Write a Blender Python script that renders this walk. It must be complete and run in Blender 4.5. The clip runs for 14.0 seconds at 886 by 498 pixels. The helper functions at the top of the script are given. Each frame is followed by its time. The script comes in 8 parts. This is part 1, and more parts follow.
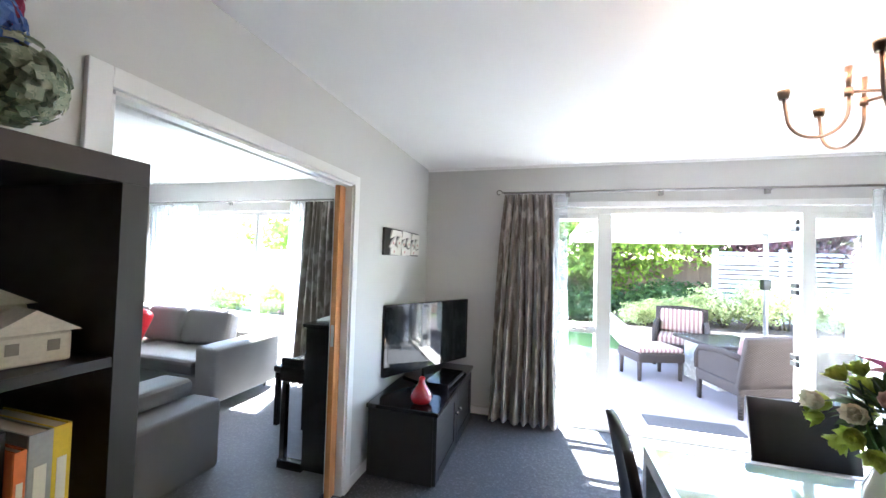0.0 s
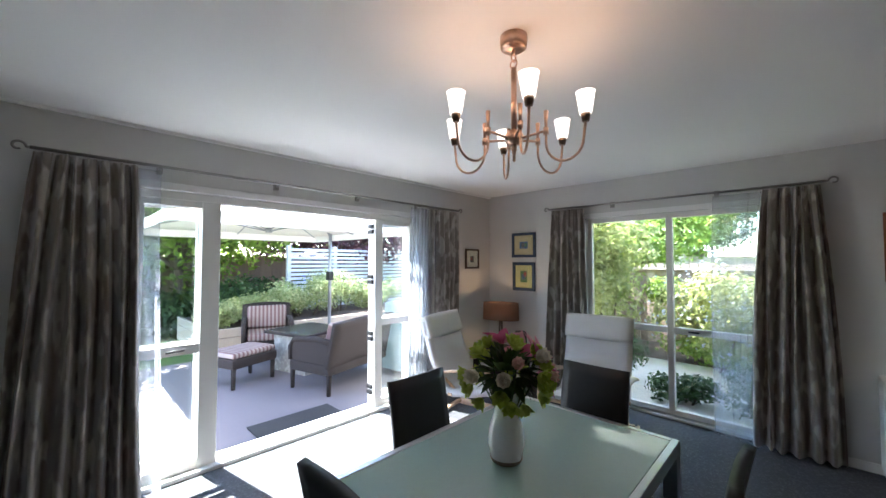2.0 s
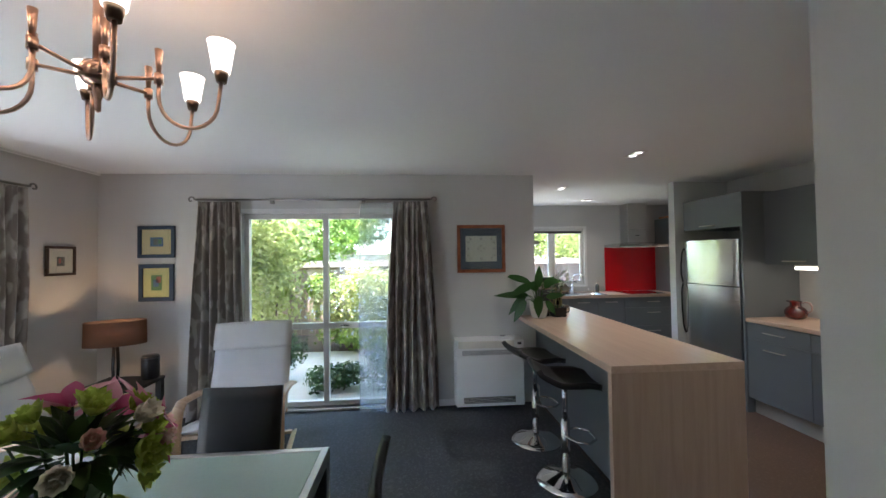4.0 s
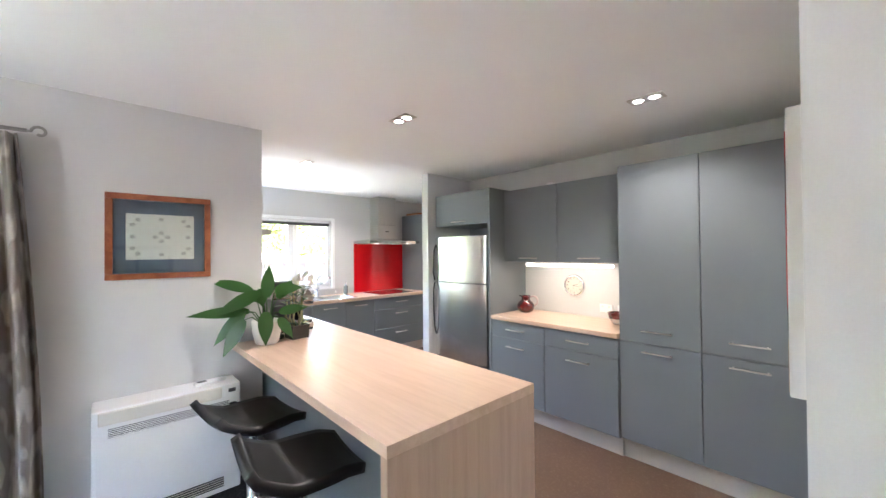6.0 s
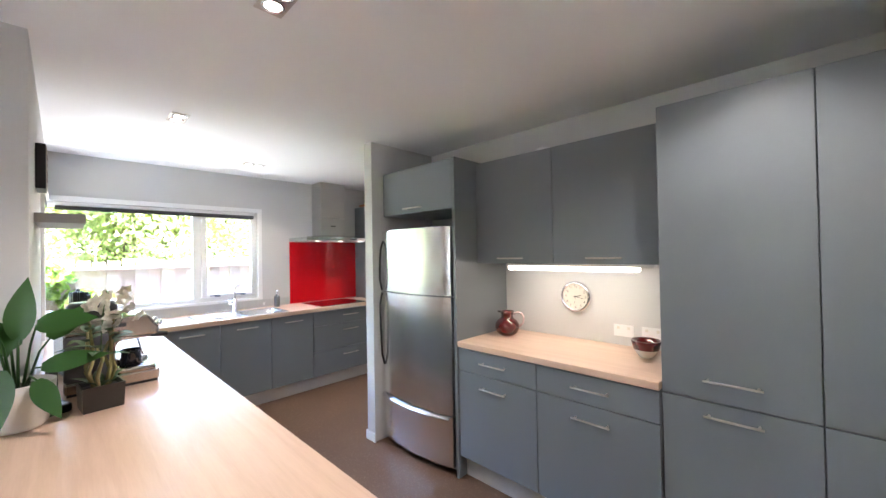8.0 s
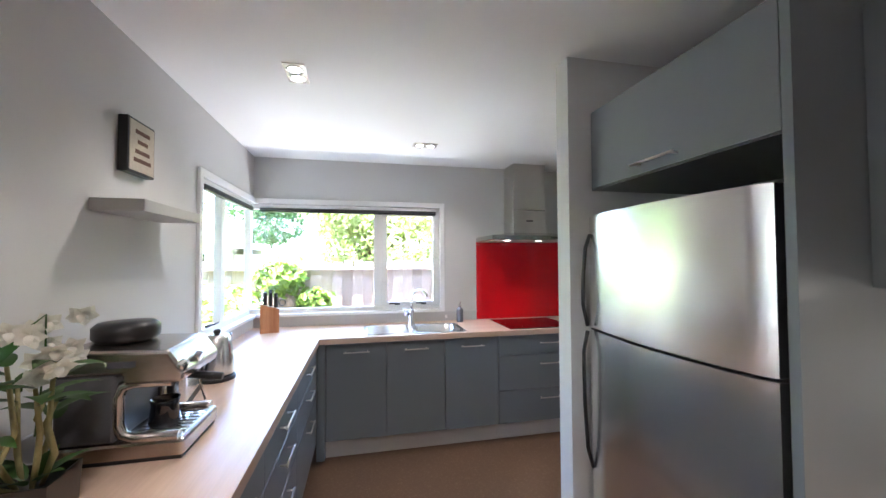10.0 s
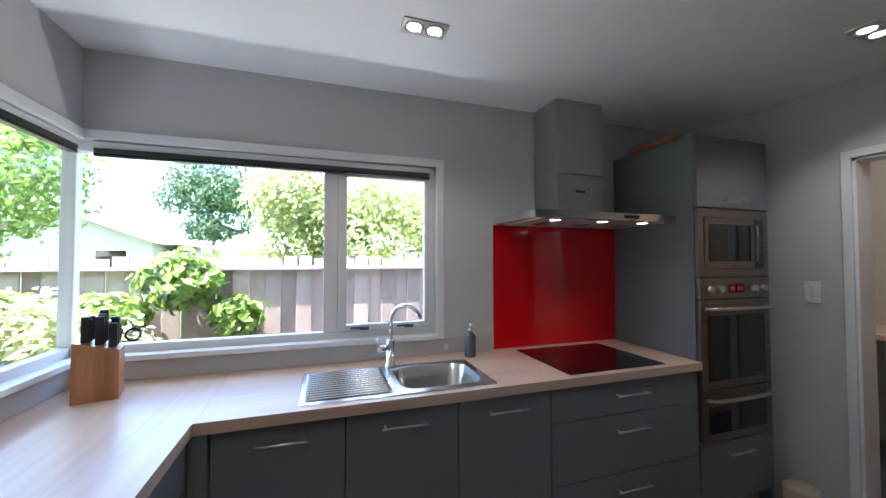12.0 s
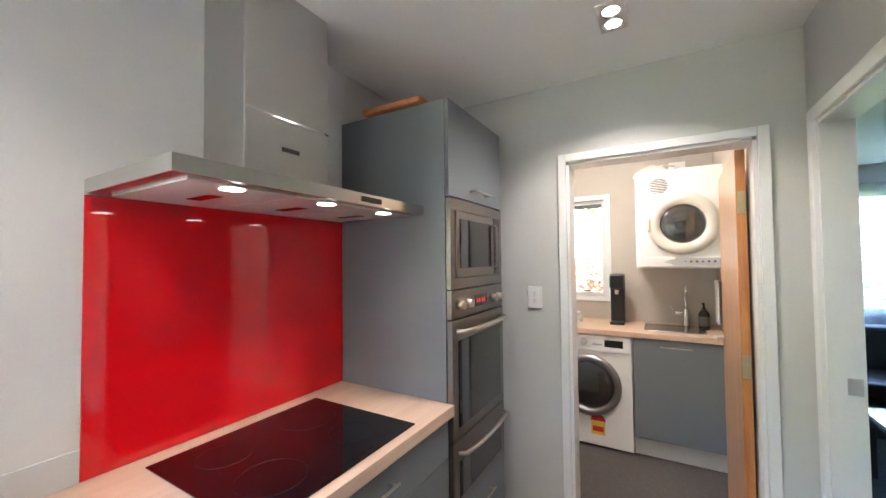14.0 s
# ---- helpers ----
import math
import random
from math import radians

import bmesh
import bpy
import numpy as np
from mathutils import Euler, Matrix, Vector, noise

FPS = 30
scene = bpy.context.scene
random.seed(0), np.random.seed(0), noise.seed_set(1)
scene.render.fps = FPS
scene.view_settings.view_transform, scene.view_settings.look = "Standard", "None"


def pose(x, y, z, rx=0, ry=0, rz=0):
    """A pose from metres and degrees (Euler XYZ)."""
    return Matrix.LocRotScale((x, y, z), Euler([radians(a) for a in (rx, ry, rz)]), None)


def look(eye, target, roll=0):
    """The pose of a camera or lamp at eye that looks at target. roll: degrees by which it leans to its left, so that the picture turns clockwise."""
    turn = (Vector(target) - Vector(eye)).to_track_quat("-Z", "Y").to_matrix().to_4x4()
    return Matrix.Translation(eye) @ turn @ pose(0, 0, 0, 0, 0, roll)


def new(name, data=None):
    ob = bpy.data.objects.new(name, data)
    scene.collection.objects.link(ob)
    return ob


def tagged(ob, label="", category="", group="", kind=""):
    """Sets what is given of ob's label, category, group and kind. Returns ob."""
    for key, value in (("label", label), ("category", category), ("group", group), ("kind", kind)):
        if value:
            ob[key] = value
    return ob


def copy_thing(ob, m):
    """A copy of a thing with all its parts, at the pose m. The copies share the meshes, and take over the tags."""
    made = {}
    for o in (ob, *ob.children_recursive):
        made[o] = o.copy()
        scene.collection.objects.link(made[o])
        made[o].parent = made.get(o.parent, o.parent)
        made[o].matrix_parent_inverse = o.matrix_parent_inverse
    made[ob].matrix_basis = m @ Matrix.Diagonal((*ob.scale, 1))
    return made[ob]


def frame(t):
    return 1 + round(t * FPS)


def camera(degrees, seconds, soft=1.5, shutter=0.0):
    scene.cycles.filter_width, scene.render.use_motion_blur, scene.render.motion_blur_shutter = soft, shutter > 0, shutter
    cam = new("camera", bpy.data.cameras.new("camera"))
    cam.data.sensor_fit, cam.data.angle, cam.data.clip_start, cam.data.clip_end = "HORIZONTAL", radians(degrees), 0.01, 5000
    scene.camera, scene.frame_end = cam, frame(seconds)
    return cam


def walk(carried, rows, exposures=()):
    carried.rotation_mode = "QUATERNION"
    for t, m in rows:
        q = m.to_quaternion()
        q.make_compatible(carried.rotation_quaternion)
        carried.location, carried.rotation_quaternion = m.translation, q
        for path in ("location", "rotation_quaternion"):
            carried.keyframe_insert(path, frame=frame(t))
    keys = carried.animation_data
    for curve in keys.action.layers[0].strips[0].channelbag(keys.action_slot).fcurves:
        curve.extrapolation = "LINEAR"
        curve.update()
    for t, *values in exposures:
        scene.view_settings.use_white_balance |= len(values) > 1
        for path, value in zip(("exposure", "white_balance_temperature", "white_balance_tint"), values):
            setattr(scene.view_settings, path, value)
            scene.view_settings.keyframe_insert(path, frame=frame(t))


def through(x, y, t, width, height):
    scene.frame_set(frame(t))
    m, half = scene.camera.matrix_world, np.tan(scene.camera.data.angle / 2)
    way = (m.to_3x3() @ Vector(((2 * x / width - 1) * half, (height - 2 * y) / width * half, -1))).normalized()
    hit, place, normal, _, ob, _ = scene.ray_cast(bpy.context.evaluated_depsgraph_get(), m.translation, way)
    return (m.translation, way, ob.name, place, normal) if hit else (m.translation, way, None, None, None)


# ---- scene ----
cam = camera(100.4, 14.0)
PATH = [
    (0, (2.612, 1.772, 1.482), (2.064, 3.694, 1.54), 1.7),
    (0.5, (2.555, 1.985, 1.492), (2.51, 3.983, 1.558), 1.3),
    (1, (2.473, 2.115, 1.498), (3.012, 4.04, 1.575), 0.7),
    (1.5, (2.372, 2.205, 1.51), (3.388, 3.926, 1.591), 0.3),
    (2, (2.342, 2.272, 1.511), (3.775, 3.666, 1.58), 0.1),
    (2.2, (2.332, 2.287, 1.511), (3.899, 3.528, 1.58), -0.1),
    (2.5, (2.323, 2.314, 1.514), (4.038, 3.34, 1.582), -0.1),
    (3, (2.356, 2.336, 1.531), (4.242, 3.0, 1.59), -0.5),
    (3.5, (2.429, 2.343, 1.536), (4.415, 2.565, 1.591), -0.6),
    (4, (2.601, 2.304, 1.535), (4.594, 2.145, 1.58), -0.8),
    (4.2, (2.703, 2.279, 1.532), (4.681, 1.982, 1.57), -0.9),
    (6.3, (3.755, 1.765, 1.508), (5.143, 0.325, 1.532), -0.7),
    (6.5, (3.825, 1.703, 1.509), (5.174, 0.227, 1.533), -0.9),
    (7, (3.994, 1.53, 1.519), (5.311, 0.025, 1.543), -0.8),
    (7.5, (4.128, 1.248, 1.495), (5.445, -0.256, 1.526), -0.7),
    (8, (4.3, 0.933, 1.498), (5.69, -0.505, 1.519), -1.0),
    (8.5, (4.491, 0.624, 1.49), (6.068, -0.605, 1.526), -0.9),
    (9, (4.659, 0.317, 1.507), (6.459, -0.555, 1.556), -0.8),
    (9.2, (4.754, 0.231, 1.5), (6.618, -0.493, 1.56), -0.6),
    (11.3, (6.268, 0.045, 1.487), (8.24, -0.282, 1.544), -0.1),
    (11.5, (6.39, 0.05, 1.476), (8.355, -0.32, 1.53), -0.0),
    (12, (6.719, 0.006, 1.455), (8.616, -0.624, 1.512), 0.0),
    (12.5, (6.995, -0.052, 1.459), (8.701, -1.095, 1.507), -0.0),
    (13, (7.178, -0.217, 1.435), (8.596, -1.626, 1.491), -0.2),
    (13.5, (7.335, -0.415, 1.462), (8.462, -2.066, 1.518), -0.4),
    (14, (7.448, -0.633, 1.481), (8.457, -2.359, 1.539), -0.6),
]
EXPOSURE = [(t, e, k, 10 if t < 5 else 14) for t, e, k in ((0, 5.55, 5950), (0.5, 5.05, 5950), (1, 4.65, 5950), (1.5, 4.1, 5950), (2, 3.9, 5950), (2.5, 3.64, 5950), (3, 3.58, 5950), (4, 4.1, 5950), (6.5, 5.95, 5950), (7.5, 5.8, 5950), (8.5, 5.15, 5950), (9, 5.08, 5900), (11.5, 4.35, 5700), (12, 3.92, 5650), (12.5, 4.15, 5550), (13, 4.25, 5800), (13.5, 4.7, 6000), (14, 5.55, 6100))]
walk(cam, [(t, look(eye, target, roll)) for t, eye, target, roll in PATH], EXPOSURE)

# ---- world, sun, exposure ----
SUN_EL, SUN_AZ = 62.0, 11.5          # height; turn from +y towards -x
world = bpy.data.worlds.new("sky")
scene.world = world
world.use_nodes = True
wn, wl = world.node_tree.nodes, world.node_tree.links
sky = wn.new("ShaderNodeTexSky")
sky.sky_type, sky.sun_disc = "NISHITA", False
sky.sun_elevation, sky.sun_rotation = radians(SUN_EL), radians(-SUN_AZ)
wn["Background"].inputs["Strength"].default_value = 0.15
wl.new(sky.outputs[0], wn["Background"].inputs["Color"])
sun = new("sun", bpy.data.lights.new("sun", "SUN"))
sun.data.energy, sun.data.angle, sun.data.color = 4.5, radians(0.5), (1, 0.95, 0.87)
el, az = radians(SUN_EL), radians(SUN_AZ)
sun.matrix_world = look((0, 0, 30), Vector((0, 0, 30)) - Vector((-math.sin(az) * math.cos(el), math.cos(az) * math.cos(el), math.sin(el))))


def spot(name, at, aim, watts, colour, size=80, radius=0.04):
    lamp = new(name, bpy.data.lights.new(name, "SPOT"))
    lamp.data.energy, lamp.data.color, lamp.data.spot_size, lamp.data.shadow_soft_size = watts, colour, radians(size), radius
    lamp.data.spot_blend = 0.6
    lamp.matrix_world = look(at, aim)
    return lamp


def bulb(name, at, watts, colour, radius=0.03):
    lamp = new(name, bpy.data.lights.new(name, "POINT"))
    lamp.data.energy, lamp.data.color, lamp.data.shadow_soft_size = watts, colour, radius
    lamp.location = at
    return lamp


def bounce_fill(name, at, aim, length, watts):
    """An added lamp, standing in for sunlit ground, throwing light up through a window."""
    lamp = new(name, bpy.data.lights.new(name, "AREA"))
    lamp.data.shape, lamp.data.size, lamp.data.size_y, lamp.data.energy, lamp.data.color = "RECTANGLE", length, 0.12, watts, (1, 0.99, 0.94)
    lamp.matrix_world = look(at, aim)
    return lamp


bounce_fill("bounce_fill_kitchen_east", (9.5, 0.05, 0.62), (7.6, 0.05, 1.9), 1.6, 1.25)
bounce_fill("bounce_fill_kitchen_north", (8.2, 1.75, 0.62), (8.0, 0.0, 1.9), 0.9, 0.5)

# ---- materials ----
def surf(name, col, rough=0.5, metal=0.0, var=0.08, scale=3.0, grain=90.0, bump=0.0, dist=0.002, stretch=(1, 1, 1), coat=0.0, island=0.0, emit=0.0):
    """Paint, cloth, metal and the like: colour varied at two scales, gloss varied, fine relief."""
    m = bpy.data.materials.new(name)
    m.use_nodes = True
    n, l = m.node_tree.nodes, m.node_tree.links
    b = n["Principled BSDF"]
    b.inputs["Metallic"].default_value = metal
    b.inputs["Coat Weight"].default_value = coat
    co = n.new("ShaderNodeTexCoord")
    mp = n.new("ShaderNodeMapping")
    mp.inputs["Scale"].default_value = stretch
    l.new(co.outputs["Object"], mp.inputs[0])
    big, fine = n.new("ShaderNodeTexNoise"), n.new("ShaderNodeTexNoise")
    big.inputs["Scale"].default_value, fine.inputs["Scale"].default_value = scale, grain
    big.inputs["Detail"].default_value, fine.inputs["Detail"].default_value = 3, 2
    for t in (big, fine):
        l.new(mp.outputs[0], t.inputs["Vector"])
    add = n.new("ShaderNodeMath")
    add.operation = "ADD"
    l.new(big.outputs[0], add.inputs[0])
    l.new(fine.outputs[0], add.inputs[1])
    ramp = n.new("ShaderNodeMapRange")
    ramp.inputs[1].default_value, ramp.inputs[2].default_value = 0.6, 1.4
    ramp.inputs[3].default_value, ramp.inputs[4].default_value = 1 - var, 1 + var
    l.new(add.outputs[0], ramp.inputs[0])
    last = ramp.outputs[0]
    if island:
        ob = n.new("ShaderNodeObjectInfo")
        r2 = n.new("ShaderNodeMapRange")
        r2.inputs[3].default_value, r2.inputs[4].default_value = 1 - island, 1 + island
        l.new(ob.outputs["Random"], r2.inputs[0])
        mu = n.new("ShaderNodeMath")
        mu.operation = "MULTIPLY"
        l.new(last, mu.inputs[0])
        l.new(r2.outputs[0], mu.inputs[1])
        last = mu.outputs[0]
    mix = n.new("ShaderNodeVectorMath")
    mix.operation = "SCALE"
    mix.inputs[0].default_value = col
    l.new(last, mix.inputs["Scale"])
    l.new(mix.outputs[0], b.inputs["Base Color"])
    rr = n.new("ShaderNodeMapRange")
    dr_ = 0.02 if metal else min(0.06, rough * 0.4)
    rr.inputs[3].default_value, rr.inputs[4].default_value = max(0, rough - dr_), min(1, rough + dr_)
    l.new(big.outputs[0], rr.inputs[0])
    l.new(rr.outputs[0], b.inputs["Roughness"])
    if bump:
        bp = n.new("ShaderNodeBump")
        bp.inputs["Strength"].default_value, bp.inputs["Distance"].default_value = bump, dist
        l.new(fine.outputs[0], bp.inputs["Height"])
        l.new(bp.outputs[0], b.inputs["Normal"])
    if emit:
        b.inputs["Emission Color"].default_value = (*col, 1)
        b.inputs["Emission Strength"].default_value = emit
    return m


def wood(name, light, dark, stretch=(1, 14, 14), scale=2.2, rough=0.35, contrast=1.0, coat=0.0):
    """Wood whose grain runs along the axis with the small stretch."""
    m = bpy.data.materials.new(name)
    m.use_nodes = True
    n, l = m.node_tree.nodes, m.node_tree.links
    b = n["Principled BSDF"]
    b.inputs["Roughness"].default_value, b.inputs["Coat Weight"].default_value = rough, coat
    co, mp = n.new("ShaderNodeTexCoord"), n.new("ShaderNodeMapping")
    mp.inputs["Scale"].default_value = stretch
    l.new(co.outputs["Object"], mp.inputs[0])
    a, f = n.new("ShaderNodeTexNoise"), n.new("ShaderNodeTexNoise")
    a.inputs["Scale"].default_value, a.inputs["Detail"].default_value, a.inputs["Distortion"].default_value = scale, 6, 0.6
    f.inputs["Scale"].default_value, f.inputs["Detail"].default_value = scale * 9, 3
    for t in (a, f):
        l.new(mp.outputs[0], t.inputs["Vector"])
    mu = n.new("ShaderNodeMath")
    mu.operation = "MULTIPLY_ADD"
    mu.inputs[1].default_value = 0.35
    l.new(f.outputs[0], mu.inputs[0])
    l.new(a.outputs[0], mu.inputs[2])
    r = n.new("ShaderNodeValToRGB")
    r.color_ramp.elements[0].position, r.color_ramp.elements[0].color = 0.68 - 0.2 * contrast, (*dark, 1)
    r.color_ramp.elements[1].position, r.color_ramp.elements[1].color = 0.68 + 0.16 * contrast, (*light, 1)
    l.new(mu.outputs[0], r.inputs[0])
    l.new(r.outputs[0], b.inputs["Base Color"])
    bp = n.new("ShaderNodeBump")
    bp.inputs["Strength"].default_value, bp.inputs["Distance"].default_value = 0.15, 0.001
    l.new(mu.outputs[0], bp.inputs["Height"])
    l.new(bp.outputs[0], b.inputs["Normal"])
    return m


def speckled(name, base, flecks, scale=160.0, rough=0.45, amount=0.3, bump=0.0):
    """Vinyl, cork or terrazzo: a ground colour with flecks of another."""
    m = bpy.data.materials.new(name)
    m.use_nodes = True
    n, l = m.node_tree.nodes, m.node_tree.links
    b = n["Principled BSDF"]
    b.inputs["Roughness"].default_value = rough
    co = n.new("ShaderNodeTexCoord")
    v, z, cl = n.new("ShaderNodeTexVoronoi"), n.new("ShaderNodeTexNoise"), n.new("ShaderNodeTexNoise")
    v.inputs["Scale"].default_value, z.inputs["Scale"].default_value, z.inputs["Detail"].default_value = scale, scale * 0.3, 4
    cl.inputs["Scale"].default_value = 1.3
    for t in (v, z, cl):
        l.new(co.outputs["Object"], t.inputs["Vector"])
    r = n.new("ShaderNodeValToRGB")
    r.color_ramp.elements[0].position, r.color_ramp.elements[0].color = 0.5 - amount / 2, (*base, 1)
    r.color_ramp.elements[1].position, r.color_ramp.elements[1].color = 0.5 + amount, (*flecks, 1)
    sep = n.new("ShaderNodeSeparateColor")
    l.new(v.outputs["Color"], sep.inputs[0])
    mu = n.new("ShaderNodeMath")
    mu.operation = "MULTIPLY"
    l.new(sep.outputs[0], mu.inputs[0])
    l.new(z.outputs[0], mu.inputs[1])
    l.new(mu.outputs[0], r.inputs[0])
    sc = n.new("ShaderNodeMapRange")
    sc.inputs[1].default_value, sc.inputs[2].default_value, sc.inputs[3].default_value, sc.inputs[4].default_value = 0.35, 0.65, 0.9, 1.1
    l.new(cl.outputs[0], sc.inputs[0])
    mix = n.new("ShaderNodeVectorMath")
    mix.operation = "SCALE"
    l.new(r.outputs[0], mix.inputs[0])
    l.new(sc.outputs[0], mix.inputs["Scale"])
    l.new(mix.outputs[0], b.inputs["Base Color"])
    if bump:
        bp = n.new("ShaderNodeBump")
        bp.inputs["Strength"].default_value, bp.inputs["Distance"].default_value = bump, 0.004
        l.new(z.outputs[0], bp.inputs["Height"])
        l.new(bp.outputs[0], b.inputs["Normal"])
    return m


def glass(name, tint=(1, 1, 1), rough=0.0, gloss=0.08):
    """A thin pane: clear, with a little mirror on its face."""
    m = bpy.data.materials.new(name)
    m.use_nodes = True
    n, l = m.node_tree.nodes, m.node_tree.links
    n.remove(n["Principled BSDF"])
    tr, gl, mx = n.new("ShaderNodeBsdfTransparent"), n.new("ShaderNodeBsdfGlossy"), n.new("ShaderNodeMixShader")
    tr.inputs[0].default_value = (*tint, 1)
    gl.inputs["Roughness"].default_value = rough
    mx.inputs[0].default_value = gloss
    l.new(tr.outputs[0], mx.inputs[1])
    l.new(gl.outputs[0], mx.inputs[2])
    l.new(mx.outputs[0], n["Material Output"].inputs[0])
    return m


def veil(name, col, clear=0.55):
    """Sheer cloth: partly see-through, glowing with the light behind it."""
    m = bpy.data.materials.new(name)
    m.use_nodes = True
    n, l = m.node_tree.nodes, m.node_tree.links
    n.remove(n["Principled BSDF"])
    tr, tl, df = n.new("ShaderNodeBsdfTransparent"), n.new("ShaderNodeBsdfTranslucent"), n.new("ShaderNodeBsdfDiffuse")
    a, c = n.new("ShaderNodeMixShader"), n.new("ShaderNodeMixShader")
    tl.inputs[0].default_value, df.inputs[0].default_value = (*col, 1), (*col, 1)
    a.inputs[0].default_value, c.inputs[0].default_value = 0.45, 1 - clear
    l.new(tl.outputs[0], a.inputs[1])
    l.new(df.outputs[0], a.inputs[2])
    l.new(tr.outputs[0], c.inputs[1])
    l.new(a.outputs[0], c.inputs[2])
    l.new(c.outputs[0], n["Material Output"].inputs[0])
    return m


def leafy(name, dark, light, gloss=0.45, through=0.35):
    """Leaves: each its own shade, light passing through."""
    m = bpy.data.materials.new(name)
    m.use_nodes = True
    n, l = m.node_tree.nodes, m.node_tree.links
    b = n["Principled BSDF"]
    geo, r = n.new("ShaderNodeNewGeometry"), n.new("ShaderNodeValToRGB")
    r.color_ramp.elements[0].color, r.color_ramp.elements[1].color = (*dark, 1), (*light, 1)
    l.new(geo.outputs["Random Per Island"], r.inputs[0])
    l.new(r.outputs[0], b.inputs["Base Color"])
    b.inputs["Roughness"].default_value = gloss
    tl, mx = n.new("ShaderNodeBsdfTranslucent"), n.new("ShaderNodeMixShader")
    l.new(r.outputs[0], tl.inputs[0])
    mx.inputs[0].default_value = through
    l.new(b.outputs[0], mx.inputs[1])
    l.new(tl.outputs[0], mx.inputs[2])
    l.new(mx.outputs[0], n["Material Output"].inputs[0])
    return m


def glow(name, col, strength):
    m = bpy.data.materials.new(name)
    m.use_nodes = True
    b = m.node_tree.nodes["Principled BSDF"]
    b.inputs["Base Color"].default_value = (*col, 1)
    b.inputs["Emission Color"].default_value = (*col, 1)
    b.inputs["Emission Strength"].default_value = strength
    return m


WALL = surf("wall_paint", (0.58, 0.575, 0.56), 0.7, var=0.03, scale=1.5, grain=260, bump=0.08, dist=0.001)
CEIL = surf("ceiling_paint", (0.88, 0.88, 0.872), 0.8, var=0.02, scale=1.2, grain=240, bump=0.06, dist=0.001)
LAUN = surf("laundry_wall_paint", (0.50, 0.455, 0.40), 0.7, var=0.03, scale=1.5, grain=260, bump=0.08, dist=0.001)
TRIM = surf("white_gloss_paint", (0.78, 0.78, 0.77), 0.35, var=0.02, scale=4, grain=150, bump=0.04, dist=0.001)
ALU = surf("white_aluminium", (0.72, 0.71, 0.68), 0.4, var=0.02, scale=4, grain=200)
CARPET = speckled("grey_carpet", (0.056, 0.060, 0.067), (0.165, 0.172, 0.182), 110, 0.95, 0.5, bump=1.0)
LCARPET = speckled("light_grey_carpet", (0.14, 0.143, 0.15), (0.25, 0.255, 0.262), 110, 0.95, 0.5, bump=0.9)
CORK = speckled("brown_vinyl", (0.135, 0.078, 0.047), (0.24, 0.16, 0.105), 150, 0.5, 0.4)
GVINYL = speckled("dark_grey_vinyl", (0.085, 0.076, 0.072), (0.16, 0.145, 0.14), 150, 0.5, 0.4)
CAB = surf("grey_laminate", (0.175, 0.195, 0.212), 0.33, var=0.03, scale=2, grain=300, bump=0.02, dist=0.0005)
TOP = wood("ash_laminate", (0.66, 0.48, 0.36), (0.58, 0.405, 0.29), (1, 16, 16), 1.6, 0.32)
TOPY = wood("ash_laminate_across", (0.66, 0.48, 0.36), (0.58, 0.405, 0.29), (16, 1, 16), 1.6, 0.32)
# upright copy of the ash; the side's shade is put into its darker colour
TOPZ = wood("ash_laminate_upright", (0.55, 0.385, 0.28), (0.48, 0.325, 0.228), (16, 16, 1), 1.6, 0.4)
PINE = wood("varnished_pine", (0.62, 0.28, 0.10), (0.42, 0.15, 0.04), (14, 14, 1), 2, 0.3, coat=0.3)
STEEL = surf("brushed_steel", (0.56, 0.55, 0.53), 0.36, 1.0, var=0.012, scale=2, grain=120, stretch=(6, 6, 1))
STEELH = surf("brushed_steel_across", (0.60, 0.59, 0.57), 0.24, 1.0, var=0.025, scale=2, grain=120, stretch=(6, 1, 6))
CHROME = surf("chrome", (0.75, 0.75, 0.76), 0.07, 1.0, var=0.02)
NICKEL = surf("satin_nickel", (0.62, 0.58, 0.53), 0.3, 1.0, var=0.05)
ROD = surf("pewter_rod", (0.30, 0.29, 0.28), 0.35, 1.0, var=0.08)
BLACK = surf("black_plastic", (0.012, 0.012, 0.013), 0.35, var=0.15)
GBLACK = surf("black_glass", (0.004, 0.004, 0.005), 0.05, var=0.1, coat=0.4)
LEATHER = surf("black_vinyl_upholstery", (0.010, 0.010, 0.011), 0.42, var=0.15, scale=6, grain=350, bump=0.15, dist=0.001)
DARKW = surf("black_brown_laminate", (0.014, 0.013, 0.013), 0.45, var=0.12, scale=4, grain=120, stretch=(1, 1, 12))
EBONY = surf("black_piano_lacquer", (0.008, 0.008, 0.009), 0.2, var=0.1, coat=0.4)
WHITE = surf("white_enamel", (0.80, 0.80, 0.79), 0.3, var=0.02)
IVORY = surf("ivory_plastic", (0.70, 0.67, 0.60), 0.4, var=0.03)
DKGREY = surf("dark_grey_plastic", (0.06, 0.06, 0.065), 0.4, var=0.1)
REDGL = surf("red_back_painted_glass", (0.60, 0.004, 0.008), 0.012, var=0.006, coat=0.3)
REDCER = surf("red_glass_ceramic", (0.32, 0.008, 0.012), 0.1, var=0.15, coat=0.7)
PANE = glass("window_glass", (0.97, 0.99, 0.98), 0.0, 0.05)
CLEAR = glass("clear_glass", (0.95, 0.98, 0.97), 0.0, 0.06)
CHAND_W = 0.25
DOWN_W = 1.8

